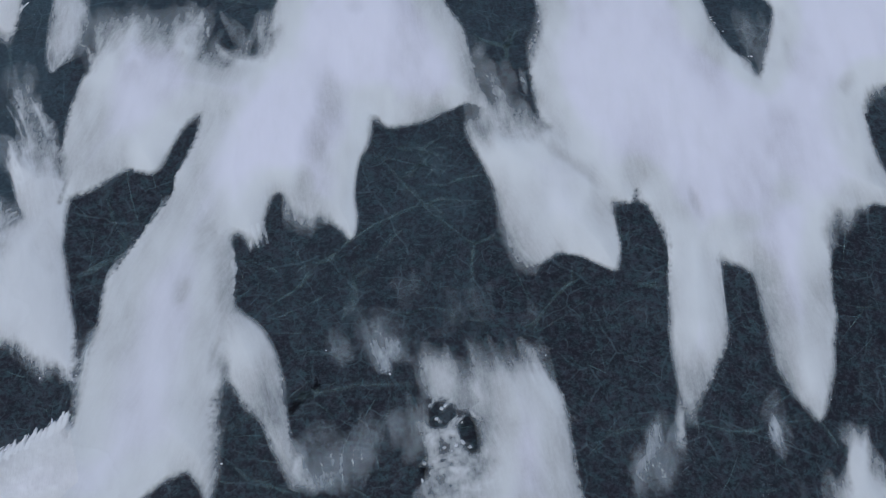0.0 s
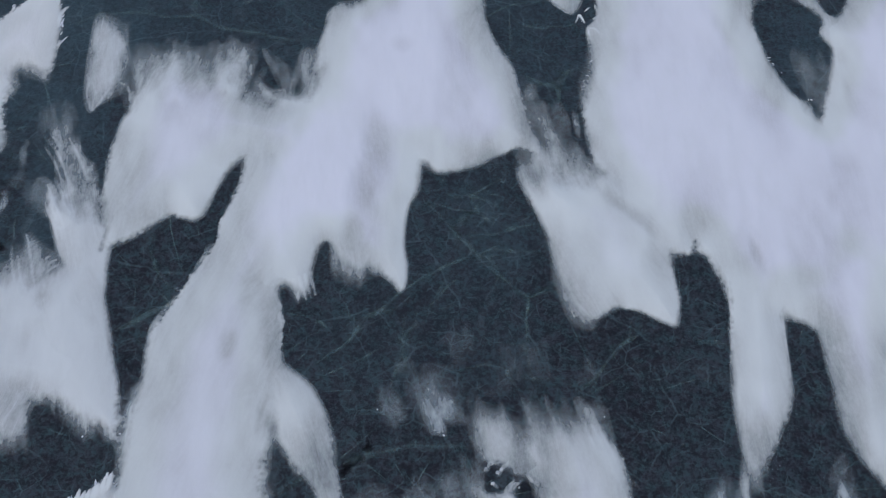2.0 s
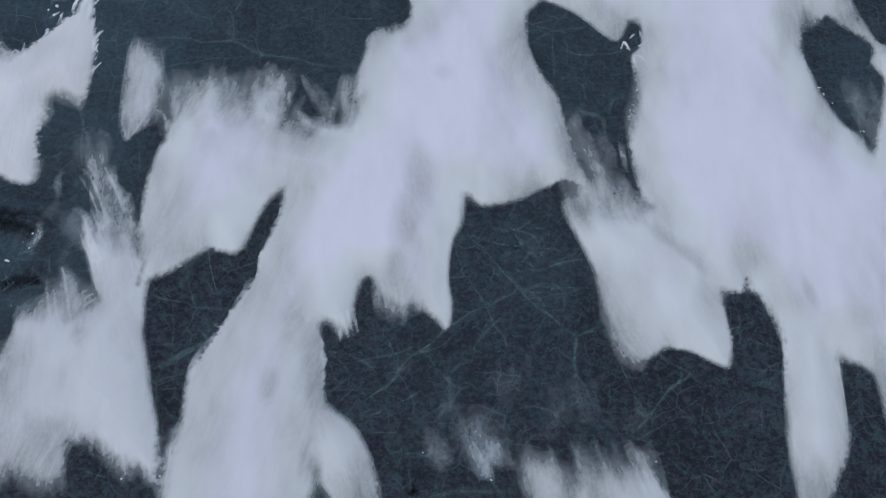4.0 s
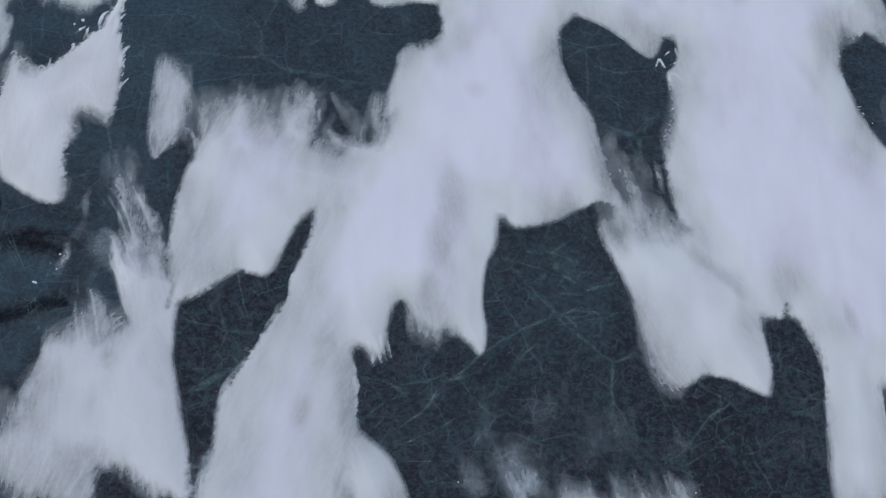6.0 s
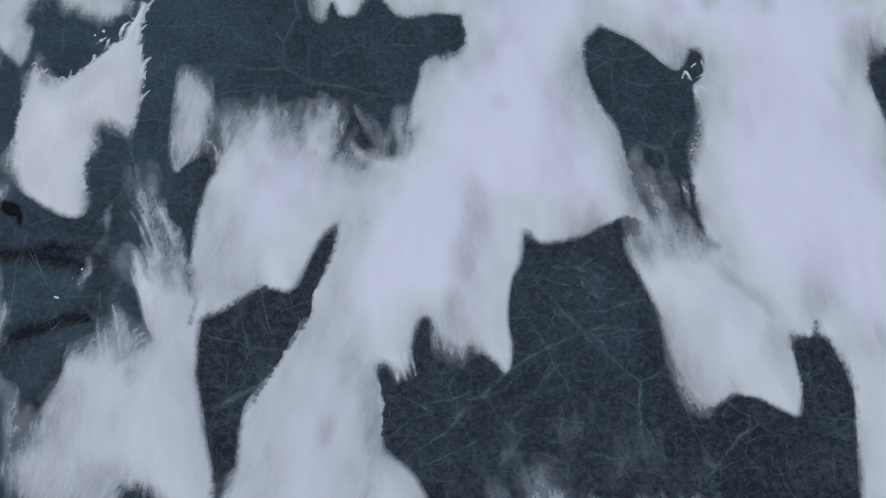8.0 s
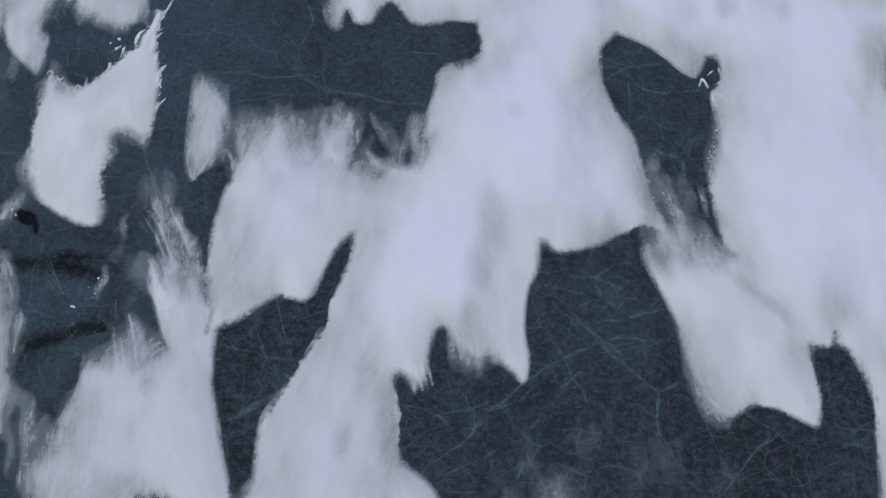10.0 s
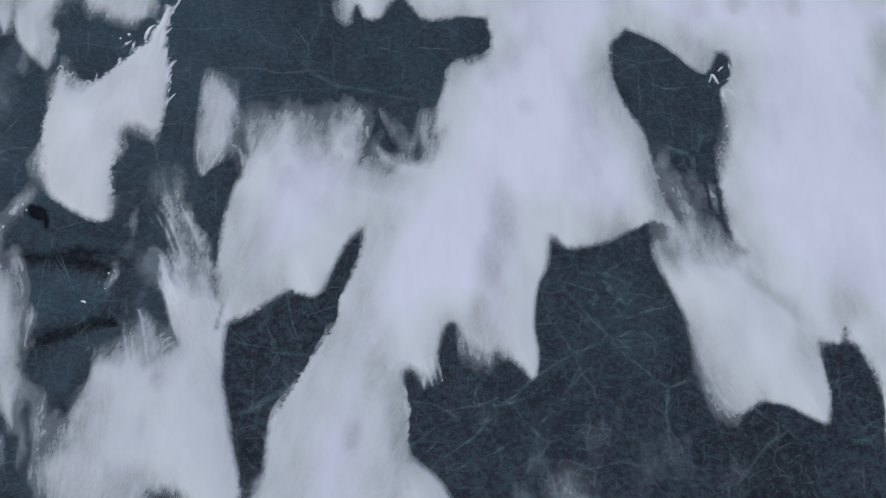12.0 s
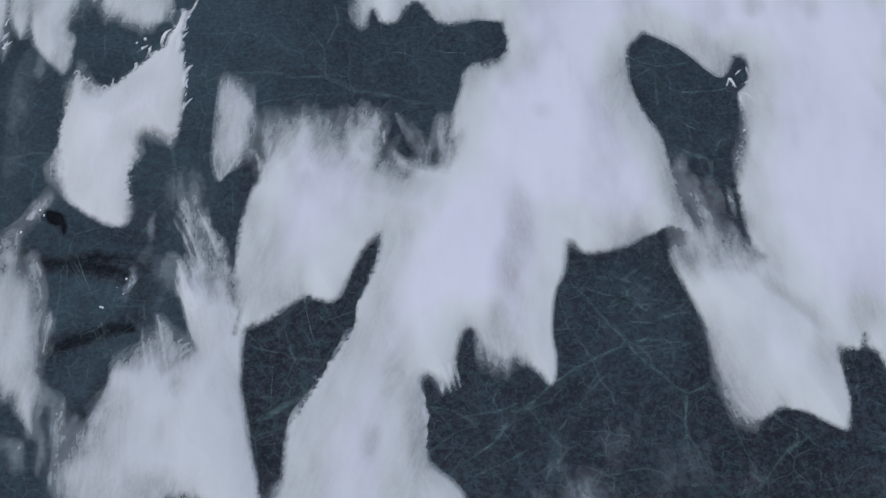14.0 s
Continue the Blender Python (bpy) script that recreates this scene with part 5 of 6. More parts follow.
fringe("lump_bed", [(1.29, 17.2, 0.07, 0.217), (1.49, 17.09, 0.11, 0.383), (1.64, 16.88, 0.07, 0.217)], 0.6)
fringe("lump_bed", [(-0.33, 17.01, 0.07, 0.217), (-0.21, 16.88, 0.11, 0.383), (-0.0, 16.8, 0.07, 0.217)], 0.6)
fringe("lump_bed", [(0.8, 16.7, 0.07, 0.217), (0.93, 16.83, 0.11, 0.383), (1.08, 16.96, 0.07, 0.217)], 0.6)
fringe("clod_bed", [(-0.99, 14.8, 0.07, 0.113), (-0.77, 14.95, 0.12, 0.207), (-0.62, 15.11, 0.07, 0.113)], 0.2)
fringe("clod_bed", [(-0.38, 14.98, 0.07, 0.113), (-0.08, 15.18, 0.12, 0.207), (0.22, 15.24, 0.12, 0.207), (0.49, 15.11, 0.07, 0.113)], 0.2)
fringe("clod_bed", [(-0.28, 14.7, 0.07, 0.113), (-0.03, 14.83, 0.12, 0.207), (0.24, 14.85, 0.07, 0.113)], 0.2)
fringe("clod_bed", [(-0.64, 14.52, 0.07, 0.113), (-0.47, 14.47, 0.12, 0.207), (-0.32, 14.34, 0.07, 0.113)], 0.2)
fringe("clod_bed", [(-0.2, 14.4, 0.07, 0.113), (-0.0, 14.52, 0.12, 0.207), (0.22, 14.52, 0.07, 0.113)], 0.2)
fringe("clod_bed", [(0.32, 14.65, 0.07, 0.113), (0.51, 14.62, 0.12, 0.207), (0.71, 14.47, 0.07, 0.113)], 0.2)
fringe("clod_bed", [(-0.62, 13.99, 0.07, 0.113), (-0.42, 14.14, 0.12, 0.207), (-0.2, 14.17, 0.07, 0.113)], 0.2)
fringe("clod_bed", [(0.02, 13.99, 0.07, 0.113), (0.22, 14.14, 0.12, 0.207), (0.44, 14.14, 0.07, 0.113)], 0.2)
fringe("clod_bed", [(0.61, 14.22, 0.07, 0.113), (0.81, 14.19, 0.12, 0.207), (1.0, 14.09, 0.07, 0.113)], 0.2)
fringe("clod_bed", [(-0.37, 13.72, 0.07, 0.113), (-0.17, 13.64, 0.12, 0.207), (0.05, 13.62, 0.07, 0.113)], 0.2)
fringe("clod_bed", [(0.31, 13.72, 0.07, 0.113), (0.56, 13.82, 0.12, 0.207), (0.75, 13.77, 0.07, 0.113)], 0.2)
fringe("oval", [(-21.3, 38.42, 0.04, 0.12), (-21.31, 37.65, 0.06, 0.21), (-21.05, 36.82, 0.06, 0.21), (-20.85, 36.6, 0.06, 0.21), (-20.57, 37.06, 0.06, 0.21), (-20.26, 37.77, 0.06, 0.21), (-19.88, 38.38, 0.04, 0.12)], 0.2)
fringe("oval", [(-20.91, 37.49, 0.06, 0.08), (-20.63, 37.96, 0.1, 0.14), (-20.29, 38.44, 0.1, 0.14), (-20.0, 38.92, 0.06, 0.08)], 0.2)
fringe("dome", [(-12.25, 40.66, 0.12, 0.09), (-11.73, 39.64, 0.19, 0.16), (-11.19, 38.5, 0.19, 0.16), (-10.74, 37.48, 0.11, 0.09)], 0.2)
fringe("dome", [(-11.98, 40.53, 0.17, 0.055), (-11.42, 39.61, 0.29, 0.1), (-10.97, 38.63, 0.28, 0.1), (-10.69, 37.71, 0.17, 0.055)], 0.2)
fringe("dome", [(-10.4, 39.46, 0.09, 0.08), (-10.51, 38.58, 0.16, 0.145), (-10.6, 37.48, 0.09, 0.08)], 0.2)
fringe("dome", [(-11.5, 40.12, 0.17, 0.04), (-11.06, 39.38, 0.28, 0.07), (-10.74, 38.64, 0.28, 0.07), (-10.59, 37.88, 0.17, 0.04)], 0.2)
fringe("tall_drift", [(-22.83, 34.71, 0.04, 0.2), (-22.42, 34.22, 0.07, 0.37), (-21.95, 33.51, 0.07, 0.37), (-21.55, 32.62, 0.04, 0.2)], 0.2)
fringe("tall_drift", [(-22.91, 34.27, 0.04, 0.2), (-22.48, 33.71, 0.07, 0.37), (-22.0, 32.92, 0.07, 0.37), (-21.67, 32.13, 0.04, 0.2)], 0.2)
fringe("tall_drift", [(-22.61, 31.5, 0.04, 0.2), (-22.07, 30.5, 0.06, 0.37), (-21.55, 29.55, 0.06, 0.37), (-21.1, 28.27, 0.04, 0.2)], 0.2)
fringe("tall_drift", [(-22.36, 31.99, 0.04, 0.2), (-21.8, 30.98, 0.06, 0.37), (-21.26, 29.94, 0.06, 0.37), (-20.9, 29.13, 0.04, 0.2)], 0.2)
fringe("tall_drift", [(-22.03, 32.36, 0.04, 0.2), (-21.51, 31.41, 0.07, 0.37), (-21.04, 30.47, 0.04, 0.2)], 0.2)
fringe("tall_drift", [(-21.73, 34.8, 0.04, 0.2), (-21.28, 34.05, 0.07, 0.37), (-20.82, 33.16, 0.07, 0.37), (-20.44, 32.34, 0.04, 0.2)], 0.2)
fringe("tall_drift", [(-22.64, 34.91, 0.04, 0.2), (-22.3, 34.53, 0.07, 0.37), (-22.0, 33.97, 0.04, 0.2)], 0.2)
fringe("tall_drift", [(-19.63, 29.6, 0.04, 0.2), (-19.4, 29.03, 0.06, 0.37), (-19.11, 28.47, 0.04, 0.2)], 0.2)
fringe("tall_drift", [(-21.56, 32.68, 0.04, 0.2), (-21.12, 31.78, 0.07, 0.37), (-20.83, 30.89, 0.04, 0.2)], 0.2)
fringe("thin_drift", [(-23.47, 28.49, 0.04, 0.16), (-23.27, 27.65, 0.06, 0.29), (-22.97, 26.82, 0.06, 0.29), (-22.57, 25.96, 0.04, 0.16)], 0.2)
fringe("thin_drift", [(-22.82, 29.08, 0.04, 0.16), (-22.51, 28.18, 0.06, 0.29), (-22.21, 27.26, 0.06, 0.29), (-21.9, 26.3, 0.04, 0.16)], 0.2)
fringe("thin_drift", [(-23.05, 27.94, 0.04, 0.16), (-22.75, 27.05, 0.06, 0.29), (-22.37, 26.15, 0.04, 0.16)], 0.2)
fringe("thin_drift", [(-21.49, 27.42, 0.04, 0.16), (-21.32, 27.65, 0.06, 0.29), (-21.13, 27.76, 0.04, 0.16)], 0.2)
fringe("thin_drift", [(-21.49, 27.03, 0.04, 0.16), (-21.29, 27.26, 0.06, 0.29), (-21.02, 27.43, 0.04, 0.16)], 0.2)
fringe("thin_drift", [(-21.75, 27.69, 0.04, 0.16), (-21.62, 27.86, 0.06, 0.29), (-21.47, 27.92, 0.04, 0.16)], 0.2)
fringe("side_drift", [(-29.22, 31.33, 0.05, 0.1), (-28.86, 30.68, 0.07, 0.18), (-28.59, 29.95, 0.05, 0.1)], 0.2)
fringe("side_drift", [(-29.21, 31.82, 0.05, 0.1), (-28.85, 31.16, 0.07, 0.18), (-28.6, 30.51, 0.05, 0.1)], 0.2)
fringe("side_drift", [(-27.96, 29.29, 0.05, 0.1), (-27.83, 28.66, 0.07, 0.18), (-27.84, 27.95, 0.07, 0.18), (-27.88, 27.1, 0.04, 0.1)], 0.2)
fringe("side_drift", [(-28.11, 28.94, 0.05, 0.1), (-28.01, 28.23, 0.07, 0.18), (-28.02, 27.52, 0.04, 0.1)], 0.2)
fringe("broad", [(3.73, 20.95, 0.05, 0.099), (4.04, 20.18, 0.08, 0.182), (4.44, 19.14, 0.08, 0.182), (4.83, 18.09, 0.05, 0.099)], 0.2)
fringe("broad", [(4.1, 20.55, 0.05, 0.099), (4.57, 19.33, 0.08, 0.182), (5.15, 17.96, 0.08, 0.182), (5.6, 16.88, 0.05, 0.099)], 0.2)
fringe("broad", [(4.24, 20.03, 0.05, 0.099), (4.76, 18.86, 0.08, 0.182), (5.26, 17.69, 0.05, 0.099)], 0.2)
fringe("broad", [(3.46, 20.75, 0.05, 0.099), (3.81, 19.75, 0.08, 0.182), (4.24, 18.64, 0.05, 0.099)], 0.2)
fringe("ridge", [(-19.44, 14.98, 0.09, 0.6), (-19.42, 15.23, 0.07, 0.9), (-19.34, 15.59, 0.04, 0.5)], 0.2)
fringe("ridge", [(-19.41, 14.95, 0.09, 0.6), (-19.39, 15.21, 0.07, 0.9), (-19.37, 15.46, 0.04, 0.5)], 0.2)
fringe("ridge", [(-19.04, 15.08, 0.09, 0.6), (-19.02, 15.34, 0.07, 0.9), (-18.88, 15.54, 0.04, 0.5)], 0.2)
fringe("ridge", [(-19.16, 15.16, 0.09, 0.6), (-19.13, 15.41, 0.07, 0.9), (-19.09, 15.7, 0.04, 0.5)], 0.2)
fringe("ridge", [(-18.97, 15.34, 0.09, 0.6), (-18.94, 15.59, 0.07, 0.9), (-18.91, 15.96, 0.05, 0.5)], 0.2)
fringe("ridge", [(-18.77, 15.36, 0.09, 0.6), (-18.75, 15.62, 0.07, 0.9), (-18.64, 15.85, 0.04, 0.5)], 0.2)
fringe("ridge", [(-18.52, 15.57, 0.09, 0.6), (-18.49, 15.83, 0.07, 0.9), (-18.5, 16.17, 0.05, 0.5)], 0.2)
fringe("ridge", [(-18.61, 15.54, 0.09, 0.6), (-18.58, 15.8, 0.07, 0.9), (-18.48, 16.17, 0.05, 0.5)], 0.2)
fringe("ridge", [(-18.29, 15.57, 0.09, 0.6), (-18.26, 15.83, 0.07, 0.9), (-18.2, 16.14, 0.05, 0.5)], 0.2)
fringe("ridge", [(-18.32, 15.57, 0.09, 0.6), (-18.29, 15.83, 0.07, 0.9), (-18.21, 16.19, 0.05, 0.5)], 0.2)
fringe("ridge", [(-17.95, 15.9, 0.09, 0.6), (-17.93, 16.17, 0.08, 0.9), (-17.87, 16.4, 0.05, 0.5)], 0.2)
fringe("ridge", [(-18.16, 15.93, 0.09, 0.6), (-18.13, 16.19, 0.08, 0.9), (-18.09, 16.51, 0.05, 0.5)], 0.2)
fringe("ridge", [(-17.91, 15.96, 0.09, 0.6), (-17.89, 16.22, 0.08, 0.9), (-17.83, 16.45, 0.05, 0.5)], 0.2)
fringe("ridge", [(-17.72, 15.98, 0.09, 0.6), (-17.69, 16.24, 0.08, 0.9), (-17.64, 16.53, 0.05, 0.5)], 0.2)
fringe("ridge", [(-17.51, 16.24, 0.09, 0.6), (-17.49, 16.51, 0.08, 0.9), (-17.35, 16.72, 0.05, 0.5)], 0.2)
fringe("ridge", [(-17.48, 16.06, 0.09, 0.6), (-17.45, 16.32, 0.08, 0.9), (-17.44, 16.67, 0.05, 0.5)], 0.2)
fringe("ridge", [(-17.34, 16.27, 0.09, 0.6), (-17.31, 16.53, 0.08, 0.9), (-17.31, 16.77, 0.05, 0.5)], 0.2)
fringe("ridge", [(-17.38, 16.19, 0.09, 0.6), (-17.35, 16.46, 0.08, 0.9), (-17.34, 16.8, 0.05, 0.5)], 0.2)
fringe("ridge", [(-17.03, 16.35, 0.09, 0.6), (-17.0, 16.61, 0.08, 0.9), (-16.95, 16.9, 0.05, 0.5)], 0.2)
fringe("ridge", [(-17.14, 16.4, 0.09, 0.6), (-17.11, 16.67, 0.08, 0.9), (-17.09, 16.98, 0.05, 0.5)], 0.2)
fringe("ridge", [(-16.89, 16.53, 0.09, 0.6), (-16.86, 16.8, 0.08, 0.9), (-16.87, 17.17, 0.05, 0.5)], 0.2)
fringe("ridge", [(-17.08, 16.64, 0.09, 0.6), (-17.05, 16.9, 0.08, 0.9), (-16.99, 17.28, 0.05, 0.5)], 0.2)
fringe("ridge", [(-16.83, 16.64, 0.09, 0.6), (-16.8, 16.9, 0.08, 0.9), (-16.71, 17.14, 0.05, 0.5)], 0.2)
fringe("ridge", [(-16.86, 16.8, 0.09, 0.6), (-16.83, 17.06, 0.08, 0.9), (-16.79, 17.28, 0.05, 0.5)], 0.2)
fringe("wrapped", [(16.5, 41.67, 0.36, 0), (16.71, 40.2, 0.57, 0.08), (16.91, 38.76, 0.56, 0.12), (17.1, 37.35, 0.41, 0.14), (17.17, 36.6, 0.27, 0)])
fringe("wrapped", [(15.72, 42.41, 0.29, 0), (16.09, 40.92, 0.5, 0.04), (16.44, 39.47, 0.49, 0.064), (16.67, 38.22, 0.35, 0)])
fringe("wrapped", [(17.63, 41.31, 0.29, 0), (17.67, 39.85, 0.35, 0.1), (17.57, 38.41, 0.35, 0.12), (17.44, 37.19, 0.21, 0)])
fringe("lobes", [(-9.6, 26.71, 0.08, 0.5), (-9.44, 26.12, 0.08, 0.6), (-9.29, 25.58, 0.05, 0.25)], 0.2)
fringe("lobes", [(-9.32, 26.86, 0.08, 0.5), (-9.14, 26.26, 0.08, 0.6), (-8.97, 25.73, 0.05, 0.25)], 0.2)
fringe("lobes", [(-9.07, 26.98, 0.08, 0.5), (-8.89, 26.38, 0.08, 0.6), (-8.72, 25.84, 0.05, 0.25)], 0.2)
fringe("lobes", [(-8.82, 27.12, 0.08, 0.5), (-8.67, 26.52, 0.08, 0.6), (-8.52, 25.98, 0.05, 0.25)], 0.2)
fringe("long_tongue", [(-13.68, 28.85, 0.13, 0), (-14.01, 27.99, 0.17, 0.3), (-14.36, 27.0, 0.19, 0.338), (-14.74, 26.03, 0.18, 0.3), (-15.17, 25.21, 0.2, 0.338), (-15.67, 24.52, 0.2, 0.375), (-15.91, 23.73, 0.18, 0.3), (-16.0, 22.95, 0.16, 0)], 0.7)
fringe("long_tongue", [(-10.3, 26.42, 0.08, 0), (-10.07, 25.48, 0.1, 0.27), (-9.96, 24.68, 0.1, 0.3), (-9.92, 23.77, 0.1, 0.27), (-9.95, 22.99, 0.07, 0)], 0.7)
fringe("crusted", [(-29.69, 43.35, 0.18, 0.0), (-29.45, 42.73, 0.36, 0.3), (-29.08, 42.12, 0.42, 0.5), (-28.54, 41.66, 0.42, 0.6), (-27.91, 41.49, 0.36, 0.5)], 0.8)
fringe("crusted", [(-28.94, 42.92, 0.15, 0.0), (-28.51, 42.27, 0.27, 0.3), (-28.01, 41.99, 0.3, 0.4), (-27.43, 42.15, 0.24, 0.35), (-27.19, 42.48, 0.15, 0.0)], 0.8)
fringe("middle_tongue", [(11.02, 27.14, 0.04, 0.3), (11.03, 26.35, 0.05, 0.55), (11.0, 25.48, 0.06, 0.55), (10.92, 24.49, 0.05, 0.4), (10.83, 23.37, 0.04, 0.2)], 0.2)
fringe("middle_tongue", [(13.36, 25.2, 0.03, 0.3), (13.37, 24.24, 0.05, 0.45), (13.38, 23.13, 0.05, 0.45), (13.34, 22.05, 0.04, 0.2)], 0.2)
fringe("thin_drift", [(-22.56, 28.66, 0.69, 0.0), (-22.38, 27.53, 1.15, 0.24), (-22.13, 26.43, 1.35, 0.36), (-21.83, 25.22, 1.23, 0.36)])

SNOW_BODIES = {key: drift(joined=True, strokes=FRINGES.get(key, ()), **spec) for key, spec in PLAN.items()}
ridge, crusted, spur = (SNOW_BODIES[key] for key in ("ridge", "crusted", "spur"))

# thin veils of blown snow
veil(0, [(-6.01, 16.88, 0.66, 0), (-5.59, 16.09, 1.18, 0.16), (-5.41, 15.06, 1.3, 0.24), (-5.48, 14.17, 1.16, 0.2), (-5.57, 13.62, 0.9, 0)])
veil(0, [(-4.61, 16.62, 0.53, 0), (-4.45, 15.7, 0.92, 0.136), (-4.52, 14.67, 1.17, 0.2), (-4.85, 13.87, 1.03, 0.12), (-4.96, 13.54, 0.77, 0)])
veil(0, [(-3.39, 17.55, 0.4, 0), (-3.41, 16.75, 0.58, 0.136), (-3.45, 15.7, 0.73, 0.176), (-3.67, 15.06, 0.68, 0.136), (-3.89, 14.29, 0.52, 0)])
veil(0, [(-2.37, 17.68, 0.53, 0), (-2.23, 17.01, 0.93, 0.136), (-2.34, 16.35, 0.92, 0.12), (-2.82, 15.7, 0.65, 0)])
veil(1, [(-3.4, 21.76, 0.5, 0), (-3.03, 20.89, 0.61, 0.224), (-2.64, 20.03, 0.71, 0.416), (-2.41, 19.33, 0.43, 0.384), (-2.32, 18.91, 0.22, 0)])
veil(1, [(-2.46, 21.18, 0.33, 0), (-2.13, 20.6, 0.39, 0.288), (-1.77, 19.89, 0.33, 0.288), (-1.59, 19.47, 0.22, 0)])
veil(1, [(-3.56, 22.64, 0.84, 0), (-2.99, 21.47, 1.25, 0.128), (-2.43, 20.32, 1.23, 0.128), (-2.16, 19.47, 0.82, 0)])
veil(1, [(-5.24, 21.61, 0.37, 0.0), (-5.08, 20.89, 0.63, 0.16), (-4.78, 20.17, 0.57, 0.18), (-4.82, 19.33, 0.36, 0.0)])
veil(1, [(-1.94, 24.92, 0.7, 0), (-1.66, 24.0, 1.01, 0.0429), (-1.48, 22.94, 0.88, 0.0507), (-1.55, 22.05, 0.56, 0)])
veil(1, [(-2.98, 25.7, 0.58, 0), (-2.82, 24.92, 0.82, 0.0312), (-2.85, 24.15, 0.57, 0)])
veil(1, [(0.32, 24.0, 0.45, 0), (0.45, 23.09, 0.68, 0.039), (0.58, 22.2, 0.68, 0.0312), (0.44, 21.47, 0.44, 0)])
veil(1, [(1.67, 24.15, 0.57, 0), (1.93, 23.39, 0.89, 0.0312), (1.78, 22.49, 0.8, 0.0312), (1.5, 21.76, 0.56, 0)])
veil(1, [(-4.38, 23.09, 0.56, 0), (-4.22, 22.49, 0.8, 0.0312), (-4.19, 21.76, 0.56, 0)])
veil(1, [(-0.09, 22.64, 1.68, 0), (0.18, 21.61, 2.78, 0.0273), (0.44, 20.74, 2.48, 0)])
veil(1, [(3.94, 23.24, 0.81, 0), (4.3, 22.05, 1.24, 0.0273), (4.39, 21.18, 0.79, 0)])
veil(2, [(9.71, 17.55, 0.25, 0), (9.48, 16.49, 0.5, 0.24), (9.13, 15.44, 0.62, 0.32), (8.77, 14.17, 0.61, 0.24), (8.57, 13.3, 0.49, 0)])
veil(2, [(10.16, 17.02, 0.3, 0), (10.18, 15.96, 0.45, 0.32), (9.92, 14.68, 0.54, 0.32), (9.67, 13.42, 0.44, 0)])
veil(3, [(14.66, 18.37, 0.26, 0), (14.57, 17.28, 0.3, 0.28), (14.71, 16.49, 0.4, 0.48), (14.84, 15.7, 0.4, 0.24), (14.92, 15.06, 0.25, 0)])
veil(3, [(14.95, 18.64, 0.26, 0), (14.96, 17.82, 0.46, 0.16), (15.14, 16.49, 0.55, 0.2), (15.31, 15.19, 0.45, 0)])
veil(4, [(-16.75, 21.61, 0.21, 0), (-16.61, 20.74, 0.31, 0.28), (-16.66, 19.75, 0.26, 0.28), (-16.65, 18.63, 0.21, 0.2), (-16.67, 17.95, 0.13, 0)])
veil(5, [(-24.12, 34.81, 0.22, 0), (-23.9, 34.02, 0.28, 0.2), (-23.66, 33.25, 0.28, 0.12), (-23.62, 32.63, 0.22, 0)])
veil(5, [(-23.15, 32.34, 0.33, 0), (-22.9, 31.58, 0.49, 0.2), (-22.7, 30.69, 0.38, 0.16), (-22.66, 30.1, 0.21, 0)])
veil(5, [(-24.53, 31.85, 0.16, 0), (-24.37, 31.1, 0.22, 0.28), (-24.38, 30.35, 0.22, 0.2), (-24.41, 29.62, 0.16, 0)])
veil(5, [(-24.19, 32.77, 0.44, 0), (-23.95, 32.16, 0.66, 0.12), (-23.99, 31.56, 0.38, 0)])
veil(5, [(-23.49, 37.1, 0.29, 0), (-23.29, 35.79, 0.45, 0.1), (-23.08, 34.52, 0.45, 0)])
veil(6, [(-27.59, 25.87, 0.16, 0), (-27.1, 24.8, 0.21, 0.2), (-26.65, 23.49, 0.2, 0.16), (-26.41, 22.72, 0.15, 0)])
veil(6, [(-28.87, 22.91, 0.36, 0.16), (-28.25, 22.41, 0.5, 0.24), (-27.82, 21.66, 0.4, 0.16), (-27.46, 21.17, 0.25, 0)])
veil(7, [(-32.23, 45.49, 0.43, 0.0), (-32.05, 43.23, 0.91, 0.06), (-31.71, 40.35, 1.01, 0.07), (-31.69, 37.59, 0.99, 0.04), (-31.67, 35.61, 0.71, 0.0)])
for order, strands in enumerate(VEILS.values()):
    lone_veil(strands, order)

DARK_FILMS = []


# windows of clear black ice
def window(outline, cover=0.82):
    DARK_FILMS.append(drift("clear_ice", outline, 0.0, cover, CLEAR, "glassy black patch of clear lake ice", "clear ice", "clear black ice", kind="structure", grid=0.05, tail=0.0, ragged=1.7, lift=0.0105 + 0.0008 * len(DARK_FILMS), rise=0.0))


window([(-29.30, 34.55, 0.2), (-28.89, 34.62, 0.2), (-28.42, 34.38, 0.2), (-28.13, 33.78, 0.2), (-28.11, 33.31, 0.2), (-28.29, 33.46, 0.2), (-28.43, 33.77, 0.2), (-28.81, 33.83, 0.2), (-29.12, 34.07, 0.2)], 1.0)
window([(-29.53, 31.95, 0.26), (-27.64, 31.93, 0.26), (-25.95, 31.76, 0.26), (-24.52, 31.41, 0.26), (-24.23, 30.95, 0.26), (-25.22, 31.05, 0.26), (-26.36, 31.25, 0.26), (-27.77, 31.50, 0.26), (-29.30, 31.60, 0.26)], 0.4)
window([(-27.90, 31.87, 0.35), (-26.84, 32.08, 0.35), (-26.41, 32.42, 0.35), (-25.98, 32.22, 0.35), (-25.34, 32.18, 0.35), (-23.96, 32.18, 0.35), (-23.75, 32.06, 0.35), (-25.30, 31.96, 0.35), (-26.80, 31.86, 0.35)], 0.42)
